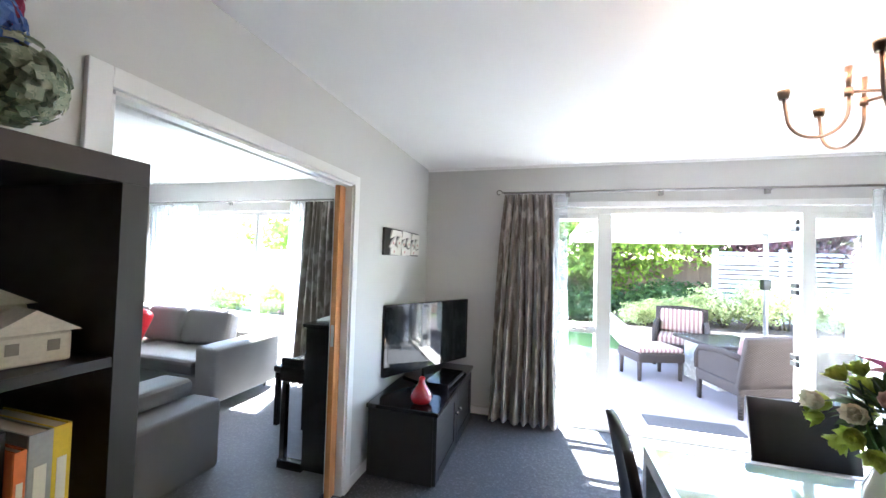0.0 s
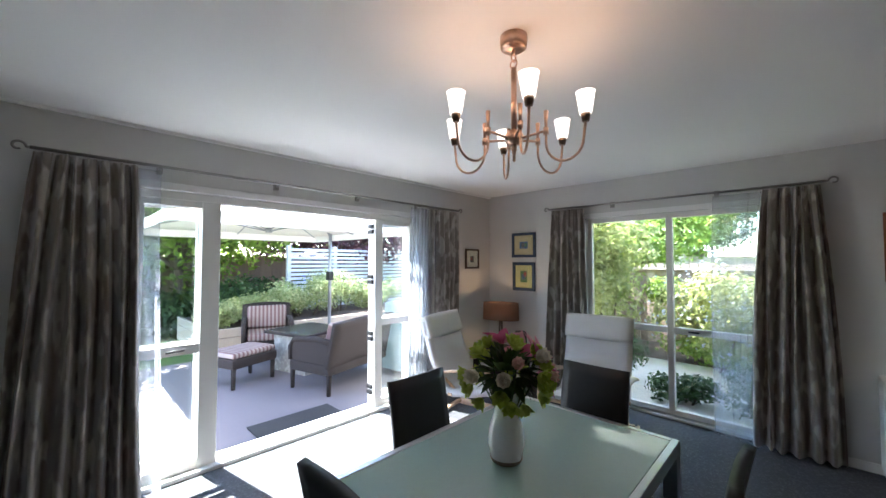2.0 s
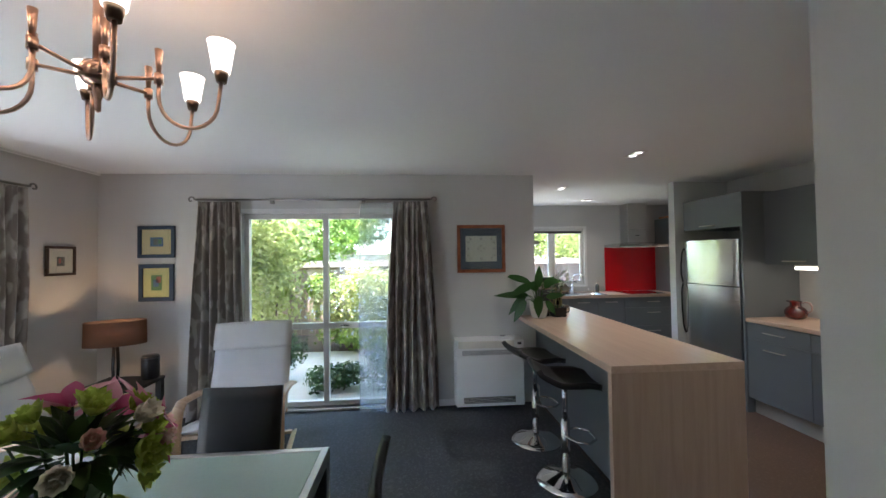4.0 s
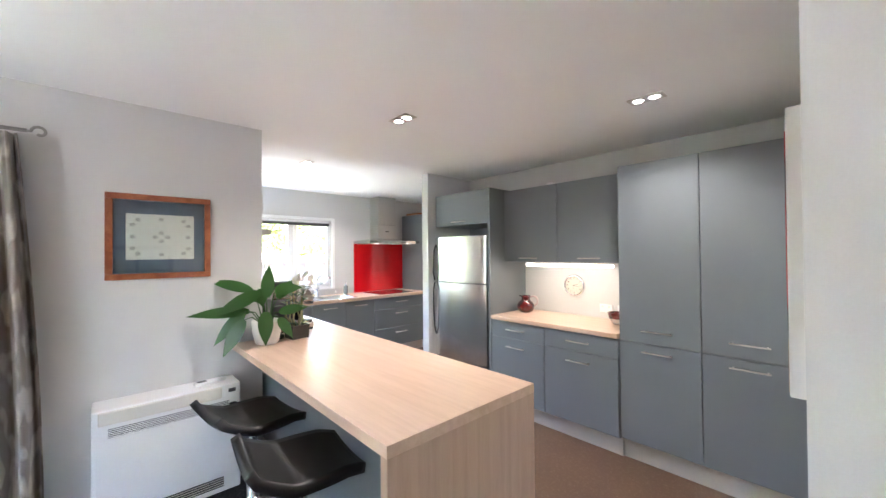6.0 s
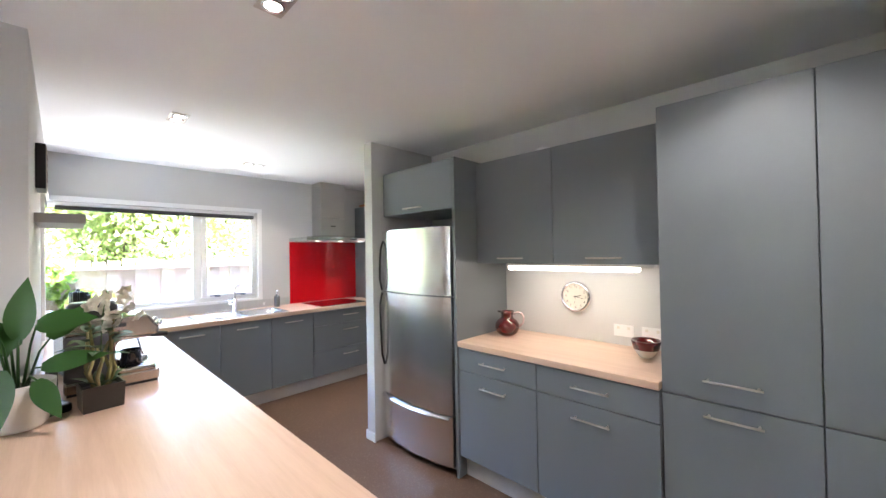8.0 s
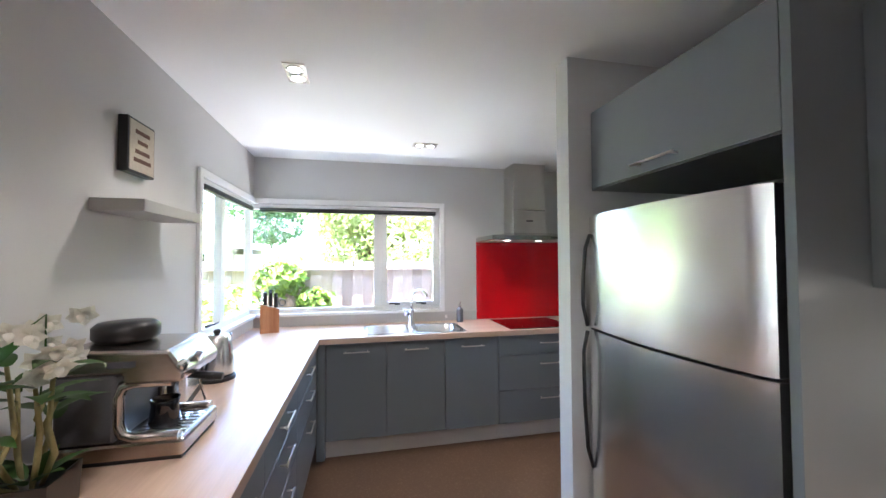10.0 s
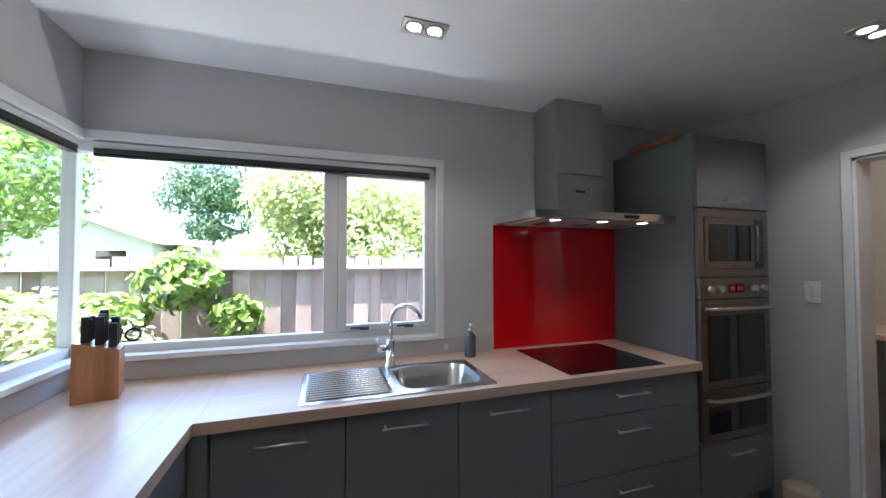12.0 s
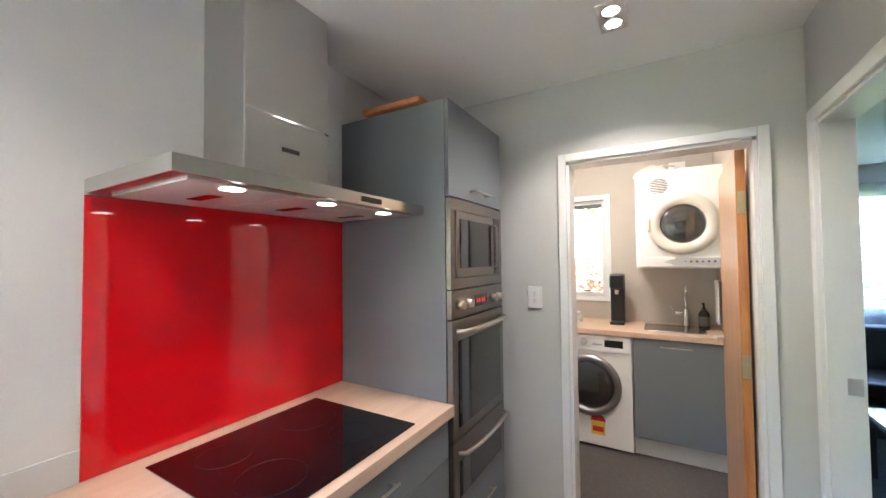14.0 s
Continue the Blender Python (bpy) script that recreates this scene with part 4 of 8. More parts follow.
# ---- curtains ----
def cloth(name, col, col2, sheen=0.5):
    m = bpy.data.materials.new(name)
    m.use_nodes = True
    n, l = m.node_tree.nodes, m.node_tree.links
    p = n["Principled BSDF"]
    p.inputs["Roughness"].default_value = 0.48
    p.inputs["Sheen Weight"].default_value = sheen
    co, mp, no, vo, r = n.new("ShaderNodeTexCoord"), n.new("ShaderNodeMapping"), n.new("ShaderNodeTexNoise"), n.new("ShaderNodeTexNoise"), n.new("ShaderNodeValToRGB")
    mp.inputs["Scale"].default_value = (11, 11, 5.5)
    l.new(co.outputs["Object"], mp.inputs[0])
    l.new(mp.outputs[0], no.inputs["Vector"])
    l.new(co.outputs["Object"], vo.inputs["Vector"])
    no.inputs["Scale"].default_value, no.inputs["Detail"].default_value = 1.2, 1
    vo.inputs["Scale"].default_value = 300
    r.color_ramp.elements[0].position, r.color_ramp.elements[0].color = 0.52, (*col, 1)
    r.color_ramp.elements[1].position, r.color_ramp.elements[1].color = 0.60, (*col2, 1)
    l.new(no.outputs[0], r.inputs[0])
    l.new(r.outputs[0], p.inputs["Base Color"])
    bp = n.new("ShaderNodeBump")
    bp.inputs["Strength"].default_value, bp.inputs["Distance"].default_value = 0.2, 0.001
    l.new(vo.outputs[0], bp.inputs["Height"])
    l.new(bp.outputs[0], p.inputs["Normal"])
    return m


CURTAIN = cloth("taupe_patterned_satin", (0.20, 0.174, 0.148), (0.40, 0.37, 0.325))
SHEER = veil("white_voile", (0.70, 0.75, 0.83), 0.74)


def curtain(name, label, a0, a1, b0, b1, fixed, axis, top, folds, material, depth=0.05, pleat=True, seed=1, bottom=0.02):
    """Hanging cloth from a0..a1 at the top to b0..b1 at the hem, along 'x' or 'y' at the other axis's value fixed."""
    rnd = random.Random(seed)
    ph = [rnd.uniform(-0.5, 0.5) for _ in range(folds + 2)]

    def fn(u, v):
        s = u
        k = u * folds
        i = int(k)
        j = ph[i] + (ph[i + 1] - ph[i]) * (k - i)
        a = a0 + (a1 - a0) * s
        c = b0 + (b1 - b0) * s
        w = v ** 0.8
        p = a + (c - a) * w + 0.012 * math.sin(4 * v + 7 * j)
        grow = 0.35 + 0.65 * min(1, v * 3.0)
        off = depth * grow * math.sin(2 * math.pi * (k + 0.18 * j * v)) + 0.012 * math.sin(2 * math.pi * (2.3 * k) + 3) * (1 - v)
        z = top - (top - bottom - 0.015 * j) * v
        return (p, fixed + off, z) if axis == "x" else (fixed + off, p, z)
    ob = part(name, sheet(fn, folds * 10, 26), material)
    thick(ob, 0.003)
    return tagged(ob, label, "curtain")


CL = "taupe satin curtain with pale woven blocks, "
curtain("curtain", CL + "gathered beside the garden doors", 2.22, 2.64, 2.10, 2.72, NY - 0.14, "x", 2.105, 7, CURTAIN, 0.055, seed=1)
curtain("curtain", CL + "gathered by the corner pictures", 5.17, 5.62, 5.15, 5.62, NY - 0.14, "x", 2.105, 6, CURTAIN, 0.05, seed=2)
curtain("sheer_curtain", "white voile drawn back beside the garden doors", 4.92, 5.26, 4.86, 5.25, NY - 0.13, "x", 2.095, 7, SHEER, 0.025, seed=3)
curtain("sheer_curtain", "white voile edge beside the garden doors", 2.62, 2.78, 2.70, 2.80, NY - 0.13, "x", 2.095, 3, SHEER, 0.02, seed=4)
curtain("curtain", CL + "beside the reading chair", 3.97, 4.38, 3.96, 4.46, EX - 0.12, "y", 2.105, 6, CURTAIN, 0.045, seed=5)
curtain("curtain", CL + "beside the heater", 2.15, 2.50, 2.07, 2.60, EX - 0.12, "y", 2.105, 6, CURTAIN, 0.05, seed=6)
curtain("sheer_curtain", "white voile hanging over half the garden window", 2.46, 2.83, 2.56, 2.86, EX - 0.10, "y", 2.095, 7, SHEER, 0.014, seed=7)


def curtain_rod(label, p0, p1, wall, n=3):
    """A rod with scrolled ends on brackets fixed to the wall in the direction wall."""
    p0, p1, w = Vector(p0), Vector(p1), Vector(wall)
    d = (p1 - p0).normalized()
    ob = thing("curtain_rod", label, "curtain rod", p0)
    part("pole", cy((0, 0, 0), p1 - p0, 0.010, n=12), ROD, ob)
    for e, s in ((Vector((0, 0, 0)), -1), (p1 - p0, 1)):
        pts = []
        for i in range(15):
            a = i / 14 * 1.7 * math.pi
            r = 0.030 * (1 - 0.55 * i / 14)
            pts.append(e + d * s * (0.012 + 0.030 + r * math.cos(math.pi + a)) + Vector((0, 0, r * math.sin(math.pi + a) * -1 + 0.0)))
        part("finial", tube([e] + pts, 0.007, 8), ROD, ob)
    for i in range(n):
        q = (p1 - p0) * ((i + 0.75) / (n + 0.5))
        b = cy(q, q + w, 0.007, n=8)
        bx(q.x + w.x * 0.95 - 0.018, q.x + w.x * 0.95 + 0.018, q.y + w.y * 0.95 - 0.018, q.y + w.y * 0.95 + 0.018, q.z - 0.03, q.z + 0.03, 0.003, b)
        part("bracket", b, ROD, ob)
    return ob


curtain_rod("pewter curtain rod with scroll ends over the garden doors", (2.20, NY - 0.13, 2.125), (5.66, NY - 0.13, 2.125), (0, 0.125, 0), 4)
curtain_rod("pewter curtain rod with scroll ends over the garden window", (EX - 0.115, 2.13, 2.125), (EX - 0.115, 4.40, 2.125), (0.11, 0, 0), 2)


# ---- pictures ----
def picture(name, label, at, turn, w, h, frame_m, mat_m, art, fw=0.03, mount=0.05, depth=0.022):
    """A framed picture facing local -y; art: (x0, x1, z0, z1, material) patches on the mount."""
    ob = thing(name, label, "picture", at, turn)
    b = bmesh.new()
    for q in ((-w / 2, w / 2, h / 2 - fw, h / 2), (-w / 2, w / 2, -h / 2, -h / 2 + fw), (-w / 2, -w / 2 + fw, -h / 2 + fw, h / 2 - fw), (w / 2 - fw, w / 2, -h / 2 + fw, h / 2 - fw)):
        bx(q[0], q[1], -depth, 0, q[2], q[3], 0.004, b)
    part("frame", b, frame_m, ob)
    part("mount", bx(-w / 2 + fw, w / 2 - fw, -0.008, -0.002, -h / 2 + fw, h / 2 - fw), mat_m, ob)
    for i, (x0, x1, z0, z1, m) in enumerate(art):
        part("print", bx(x0, x1, -0.0095 - 0.0008 * (i > 0), -0.0082, z0, z1), m, ob)
    g = part("glazing", bx(-w / 2 + fw, w / 2 - fw, -0.014, -0.012, -h / 2 + fw, h / 2 - fw), CLEAR, ob)
    g.visible_shadow = False
    return ob


NAVY = surf("navy_painted_frame", (0.025, 0.05, 0.10), 0.4, var=0.1)
NAVYM = surf("blue_grey_mount", (0.10, 0.13, 0.19), 0.8, var=0.05)
CREAM = surf("cream_card", (0.72, 0.60, 0.36), 0.8, var=0.05)
LINEN = surf("white_linen", (0.74, 0.72, 0.67), 0.9, var=0.04, grain=400, bump=0.3, dist=0.001)
STITCH = surf("grey_stitching", (0.28, 0.27, 0.25), 0.9, var=0.2)
REDWD = wood("red_brown_frame_wood", (0.36, 0.12, 0.045), (0.20, 0.05, 0.018), (4, 4, 4), 3, 0.3, coat=0.3)
INKS = [surf("print_" + n_, c, 0.8, var=0.25, scale=25) for n_, c in (("blue", (0.10, 0.18, 0.36)), ("green", (0.12, 0.25, 0.12)), ("rose", (0.45, 0.12, 0.12)), ("grey", (0.15, 0.15, 0.16)))]
stitches = [(-0.165, 0.165, -0.135, 0.135, LINEN)]
for cx_, cz in [(-0.11, 0.1), (0, 0.105), (0.11, 0.1), (-0.11, -0.1), (0, -0.105), (0.11, -0.1), (-0.135, 0), (0.135, 0), (-0.135, 0.07), (0.135, 0.07), (-0.135, -0.07), (0.135, -0.07), (0, 0.025), (0, -0.025), (0.03, 0), (-0.03, 0)]:
    for k_ in (-1, 0, 1):
        stitches.append((cx_ - 0.014 + 0.004 * abs(k_), cx_ + 0.014 - 0.004 * abs(k_), cz + k_ * 0.007 - 0.0018, cz + k_ * 0.007 + 0.0018, STITCH))
picture("embroidery_picture", "white whitework embroidery on blue mount in red-brown frame", (EX - 0.003, 1.595, 1.62), 270, 0.51, 0.50, REDWD, NAVYM, stitches, 0.035)
picture("framed_print", "small cream print with a blue motif in navy frame", (EX - 0.003, 4.82, 1.725), 270, 0.345, 0.315, NAVY, CREAM,
        [(-0.06, 0.06, -0.045, 0.045, INKS[0]), (-0.03, 0.01, -0.03, 0.03, INKS[3]), (0.015, 0.045, -0.02, 0.025, INKS[1])], 0.035)
picture("framed_print", "small yellow print with a coloured motif in navy frame", (EX - 0.003, 4.82, 1.325), 270, 0.325, 0.365, NAVY, surf("yellow_card", (0.62, 0.60, 0.30), 0.8, var=0.05),
        [(-0.05, 0.05, -0.075, 0.075, INKS[1]), (-0.03, 0.02, -0.04, 0.03, INKS[0]), (0.0, 0.04, 0.0, 0.06, INKS[2])], 0.04)
picture("framed_print", "small white-mounted print in dark wooden frame", (6.06, NY - 0.003, 1.55), 0, 0.27, 0.255, surf("dark_brown_frame", (0.05, 0.028, 0.02), 0.4), LINEN,
        [(-0.035, 0.035, -0.045, 0.035, INKS[3]), (-0.02, 0.0, -0.02, 0.02, INKS[2])], 0.022)
ap = thing("wall_art_panel", "long black panel with raised white leaf-like tiles", "wall art", (WX + 0.002, 4.68, 1.61), 90)
part("backing", bx(-0.37, 0.37, -0.02, 0, -0.105, 0.105, 0.002), BLACK, ap)
rn = random.Random(4)
BLUSH = surf("blush_glaze", (0.55, 0.33, 0.30), 0.6)
for c in range(3):
    x = -0.28 + 0.218 * c
    for pts in ([(0, 0.03), (0.03, 0.10), (0.21, 0.095), (0.205, 0.045), (0.11, 0.055)], [(-0.01, -0.035), (0.05, 0.02), (0.10, 0.045), (0.075, -0.02), (0.02, -0.05)],
                [(0.11, 0.0), (0.165, 0.05), (0.21, 0.045), (0.20, -0.03), (0.14, -0.045)], [(0.0, -0.10), (0.015, -0.055), (0.09, -0.03), (0.135, -0.05), (0.21, -0.04), (0.205, -0.10)]):
        pts = [(x + p + rn.uniform(-0.008, 0.008), q + rn.uniform(-0.006, 0.006)) for p, q in pts]
        part("tile", prism(pts, -0.030 - 0.004 * rn.random(), -0.021, plane="xz"), LINEN, ap)
    for p, q in ((0.04, -0.01), (0.16, -0.005), (0.06, -0.075)):
        part("spot", bx(x + p - 0.012, x + p + 0.012, -0.0365, -0.0345, q - 0.009, q + 0.009, 0.0008), BLUSH, ap)

# the large flower painting on stretched canvas
cv = thing("canvas_painting", "stretched canvas with a large abstract red flower", "painting", (CX + 0.002, 0.265, 1.505), 90)
CANVAS = surf("primed_canvas", (0.70, 0.69, 0.66), 0.85, var=0.04, grain=500, bump=0.3, dist=0.001)
part("canvas", bx(-0.40, 0.395, -0.045, 0, -0.345, 0.345, 0.004), CANVAS, cv)


def paint_red():
    m = bpy.data.materials.new("red_and_black_paint")
    m.use_nodes = True
    n, l = m.node_tree.nodes, m.node_tree.links
    p = n["Principled BSDF"]
    p.inputs["Roughness"].default_value = 0.45
    co, no, w, r = n.new("ShaderNodeTexCoord"), n.new("ShaderNodeTexNoise"), n.new("ShaderNodeTexWave"), n.new("ShaderNodeValToRGB")
    no.inputs["Scale"].default_value = 4
    w.inputs["Scale"].default_value, w.inputs["Distortion"].default_value, w.inputs["Detail"].default_value, w.inputs["Detail Scale"].default_value = 1.6, 9, 4, 1.4
    w.wave_type = "RINGS"
    l.new(co.outputs["Object"], w.inputs["Vector"])
    e = r.color_ramp.elements
    e[0].position, e[0].color, e[1].position, e[1].color = 0.12, (0.035, 0.03, 0.03, 1), 0.5, (0.36, 0.012, 0.018, 1)
    x = e.new(0.32)
    x.color = (0.16, 0.01, 0.014, 1)
    x = e.new(0.93)
    x.color = (0.45, 0.05, 0.05, 1)
    l.new(w.outputs["Fac"], r.inputs[0])
    l.new(r.outputs[0], p.inputs["Base Color"])
    bp = n.new("ShaderNodeBump")
    bp.inputs["Strength"].default_value, bp.inputs["Distance"].default_value = 0.5, 0.004
    l.new(w.outputs["Fac"], bp.inputs["Height"])
    l.new(bp.outputs[0], p.inputs["Normal"])
    return m


PRED = paint_red()
flower = [(-0.35, 0.30), (-0.10, 0.34), (0.14, 0.34), (0.29, 0.27), (0.385, 0.29), (0.388, -0.08), (0.37, -0.19), (0.28, -0.17), (0.21, -0.13), (0.15, -0.15), (0.13, -0.29), (0.05, -0.32), (0.0, -0.22), (-0.09, -0.27), (-0.17, -0.21), (-0.22, -0.08), (-0.35, -0.05), (-0.38, 0.10)]
part("painted_flower", prism(flower, -0.0475, -0.0455, plane="xz"), PRED, cv)
DARKP = surf("dark_paint", (0.045, 0.036, 0.036), 0.5, var=0.4, scale=8)
part("painted_shadow", prism([(0.05, 0.30), (0.20, 0.29), (0.30, 0.20), (0.24, 0.05), (0.10, 0.08), (0.02, 0.18)], -0.0485, -0.0477, plane="xz"), DARKP, cv)
part("painted_shadow", prism([(-0.02, -0.05), (0.10, -0.02), (0.24, -0.06), (0.20, -0.12), (0.06, -0.14), (-0.04, -0.10)], -0.0485, -0.0477, plane="xz"), DARKP, cv)
BROWNP = surf("brown_wash", (0.34, 0.26, 0.18), 0.7, var=0.4, scale=9)
part("painted_stem", prism([(0.22, -0.25), (0.38, -0.21), (0.385, -0.335), (0.14, -0.335), (0.16, -0.30)], -0.0468, -0.0453, plane="xz"), BROWNP, cv)
part("painted_stem", prism([(-0.16, -0.225), (-0.10, -0.275), (-0.02, -0.24), (0.03, -0.31), (-0.05, -0.335), (-0.15, -0.30)], -0.0468, -0.0453, plane="xz"), BROWNP, cv)

# ---- chandelier ----
ch = thing("chandelier", "brushed copper-nickel six-arm chandelier with lit glass shades", "chandelier", (3.56, 3.07, 0))
COPPER = surf("brushed_copper_nickel", (0.62, 0.42, 0.32), 0.28, 1.0, var=0.08, grain=140)
SHADE = glow("lit_opal_glass", (1.0, 0.88, 0.72), 0.17)
part("ceiling_rose", lathe([(0, 2.345), (0.042, 2.348), (0.051, 2.355), (0.053, 2.375), (0.053, 2.4), (0, 2.4)], 28), COPPER, ch)
b = tube(arc((0, 0, 2.315), 0.016, 0, 360, 12, "xz"), 0.003, 6)
tube(arc((0, 0, 2.29), 0.016, 0, 360, 12, "yz"), 0.003, 6, b)
cy((0, 0, 2.325), (0, 0, 2.35), 0.006, n=8, bm=b)
part("chain_link", b, COPPER, ch)
part("stem", cy((0, 0, 2.275), (0, 0, 2.02), 0.011, n=14), COPPER, ch)
part("hub", lathe([(0, 1.965), (0.028, 1.972), (0.036, 1.985), (0.036, 2.005), (0.028, 2.02), (0, 2.02)], 24), COPPER, ch)
part("finial", lathe([(0, 1.90), (0.006, 1.905), (0.006, 1.93), (0.011, 1.95), (0.011, 1.968), (0, 1.97)], 14), COPPER, ch)
for i in range(6):
    a = radians(60 * i + 43.5)
    d, up = Vector((math.cos(a), math.sin(a), 0)), Vector((0, 0, 1))
    o = Vector((0, 0, 1.99))
    k_ = o + d * 0.125 + up * 0.012
    b = cy(o + d * 0.03, k_, 0.005, n=8)
    cy(k_ - up * 0.014, k_ + up * 0.012, 0.010, n=10, bm=b)
    mid, rr = o + d * 0.192 + up * 0.0, 0.067
    pts = [k_ - up * 0.01] + [mid + d * (rr * math.cos(t)) + up * (-0.035 + 0.075 * math.sin(t)) for t in [math.pi + math.pi * j / 12 for j in range(13)]] + [o + d * 0.266 + up * 0.025]
    tube(pts, 0.0048, 8, b)
    arm = part("arm", b, COPPER, ch)
    part("spike", cy(k_ + up * 0.01, k_ + up * 0.075, 0.005, 0.009, 10), COPPER, arm)
    t = o + d * 0.266 + up * 0.02
    part("lamp_holder", cy(t, t + up * 0.035, 0.012, 0.019, 14), surf("dark_bronze", (0.20, 0.14, 0.10), 0.35, 1.0) if i == 0 else bpy.data.materials["dark_bronze"], arm)
    part("shade", lathe([(0.015, 0.028), (0.021, 0.027), (0.0325, 0.103), (0.034, 0.106), (0.031, 0.103), (0.019, 0.033), (0, 0.033)], 24, t), SHADE, arm)
for i in range(6):
    a = radians(60 * i + 43.5)
    bulb("chandelier_light", (3.56 + 0.266 * math.cos(a), 3.07 + 0.266 * math.sin(a), 2.165), CHAND_W / 6, (1, 0.55, 0.32), 0.035)


# ---- dining table and chairs ----
ALUS = surf("satin_aluminium", (0.62, 0.64, 0.66), 0.3, 1.0, var=0.05, grain=200, stretch=(1, 30, 30))
FROST = surf("frosted_green_glass", (0.42, 0.58, 0.55), 0.02, var=0.03, coat=1.0)
tb = thing("dining_table", "frosted glass dining table with satin aluminium frame", "table", (3.595, 3.067, 0))
part("glass_top", bx(-0.565, 0.565, -0.375, 0.375, 0.742, 0.752, 0.002), FROST, tb)
for q in ((-0.595, 0.595, 0.376, 0.405), (-0.595, 0.595, -0.405, -0.376), (-0.595, -0.566, -0.376, 0.376), (0.566, 0.595, -0.376, 0.376)):
    part("frame_rail", bx(*q, 0.70, 0.754, 0.003), ALUS, tb)
for sx in (-1, 1):
    for sy in (-1, 1):
        part("leg", bx(sx * 0.595 - (0.055 if sx > 0 else 0), sx * 0.595 + (0 if sx > 0 else 0.055), sy * 0.405 - (0.055 if sy > 0 else 0), sy * 0.405 + (0 if sy > 0 else 0.055), 0, 0.6995, 0.003), ALUS, tb)


def dining_chair(at, turn):
    """Back towards local +y, sitter faces -y."""
    c = thing("dining_chair", "black vinyl dining chair with high straight back", "chair", at, turn, group="chairs round the dining table")
    part("seat", bx(-0.20, 0.20, -0.24, 0.17, 0.41, 0.47, 0.02, seg=3), LEATHER, c)

    def fn(u, v):
        return (-0.185 + 0.37 * u, 0.16 + 0.075 * v ** 1.4 - 0.012 * math.sin(math.pi * u), 0.44 + 0.475 * v)
    thick(part("backrest", sheet(fn, 8, 8), LEATHER, c), 0.03)
    for x in (-0.175, 0.175):
        part("leg", bx(x - 0.016, x + 0.016, -0.225, -0.193, 0, 0.415, 0.004), LEATHER, c)
        part("leg", bx(x - 0.016, x + 0.016, 0.14, 0.172, 0, 0.415, 0.004), LEATHER, c)
    return c


c1 = dining_chair((3.66, 3.515, 0), 0)
copy_thing(c1, pose(4.265, 3.14, 0, 0, 0, -90))
copy_thing(c1, pose(3.735, 2.64, 0, 0, 0, 180))
copy_thing(c1, pose(3.09, 3.18, 0, 0, 0, 90))

# ---- vase of lilies on the table ----
PORC = surf("white_glazed_porcelain", (0.78, 0.77, 0.73), 0.12, var=0.02, coat=0.6)
va = thing("flower_vase", "white porcelain vase with lilies, roses and green leaves", "vase", (3.542, 3.10, 0.7545))
part("vase", lathe([(0, 0.0), (0.052, 0.0), (0.060, 0.02), (0.070, 0.07), (0.066, 0.12), (0.046, 0.18), (0.040, 0.21), (0.048, 0.235), (0.045, 0.233), (0.036, 0.21), (0.03, 0.15)], 32), PORC, va)
part("vase_foot", lathe([(0.0525, 0.001), (0.0605, 0.012), (0.0615, 0.02), (0.056, 0.004)], 32), surf("raw_clay_foot", (0.20, 0.14, 0.09), 0.7), va)


def blade(p, d, up, length, width, bend=0.4, n=6, bm=None, fold=0.25):
    """A leaf or petal from p along d, bending towards -up."""
    b = bm if bm is not None else bmesh.new()
    p, d, up = Vector(p), Vector(d).normalized(), Vector(up)
    s = d.cross(up).normalized()
    u2 = s.cross(d).normalized()
    rows = []
    for i in range(n + 1):
        t = i / n
        w = width * 0.5 * (math.sin(math.pi * (0.06 + 0.94 * t) ** 0.75) if t < 1 else 0.0) + 0.0006
        c = p + d * length * (t - 0.12 * bend * t * t) - u2 * length * bend * t * t * 0.6
        rows.append((b.verts.new(c - s * w + u2 * w * fold), b.verts.new(c), b.verts.new(c + s * w + u2 * w * fold)))
    for a, c in zip(rows, rows[1:]):
        b.faces.new([a[0], a[1], c[1], c[0]]).smooth = True
        b.faces.new([a[1], a[2], c[2], c[1]]).smooth = True
    return b


def sphere_dir(r_, zmin=-0.4):
    while True:
        v = Vector((r_.uniform(-1, 1), r_.uniform(-1, 1), r_.uniform(zmin, 1)))
        if 0.2 < v.length < 1:
            return v.normalized()


GREENL = leafy("bouquet_leaf", (0.02, 0.05, 0.012), (0.06, 0.13, 0.025))
LIME = leafy("lime_flower", (0.34, 0.44, 0.05), (0.55, 0.64, 0.14))
PINK = leafy("pink_lily_petal", (0.58, 0.07, 0.22), (0.86, 0.52, 0.60))
ROSE = leafy("pale_rose_petal", (0.70, 0.36, 0.32), (0.82, 0.62, 0.48))
CREAMP = leafy("cream_petal", (0.72, 0.66, 0.50), (0.85, 0.82, 0.70))
rn = random.Random(11)
b = bmesh.new()
cen = Vector((0, 0, 0.325))
for i in range(110):
    d = sphere_dir(rn, -0.75)
    p = cen + Vector((d.x * 0.06, d.y * 0.06, d.z * 0.04))
    blade(p, d + Vector((0, 0, 0.1)), (0, 0, 1), rn.uniform(0.055, 0.10), rn.uniform(0.028, 0.045), rn.uniform(0.1, 0.7), 4, b)
part("foliage", b, GREENL, va)
b = bmesh.new()
for i in range(14):
    d = sphere_dir(rn, 0.0)
    cy((0.02 * d.x, 0.02 * d.y, 0.15), cen + d * 0.12, 0.003, n=5, bm=b)
part("stem_bundle", b, GREENL, va)


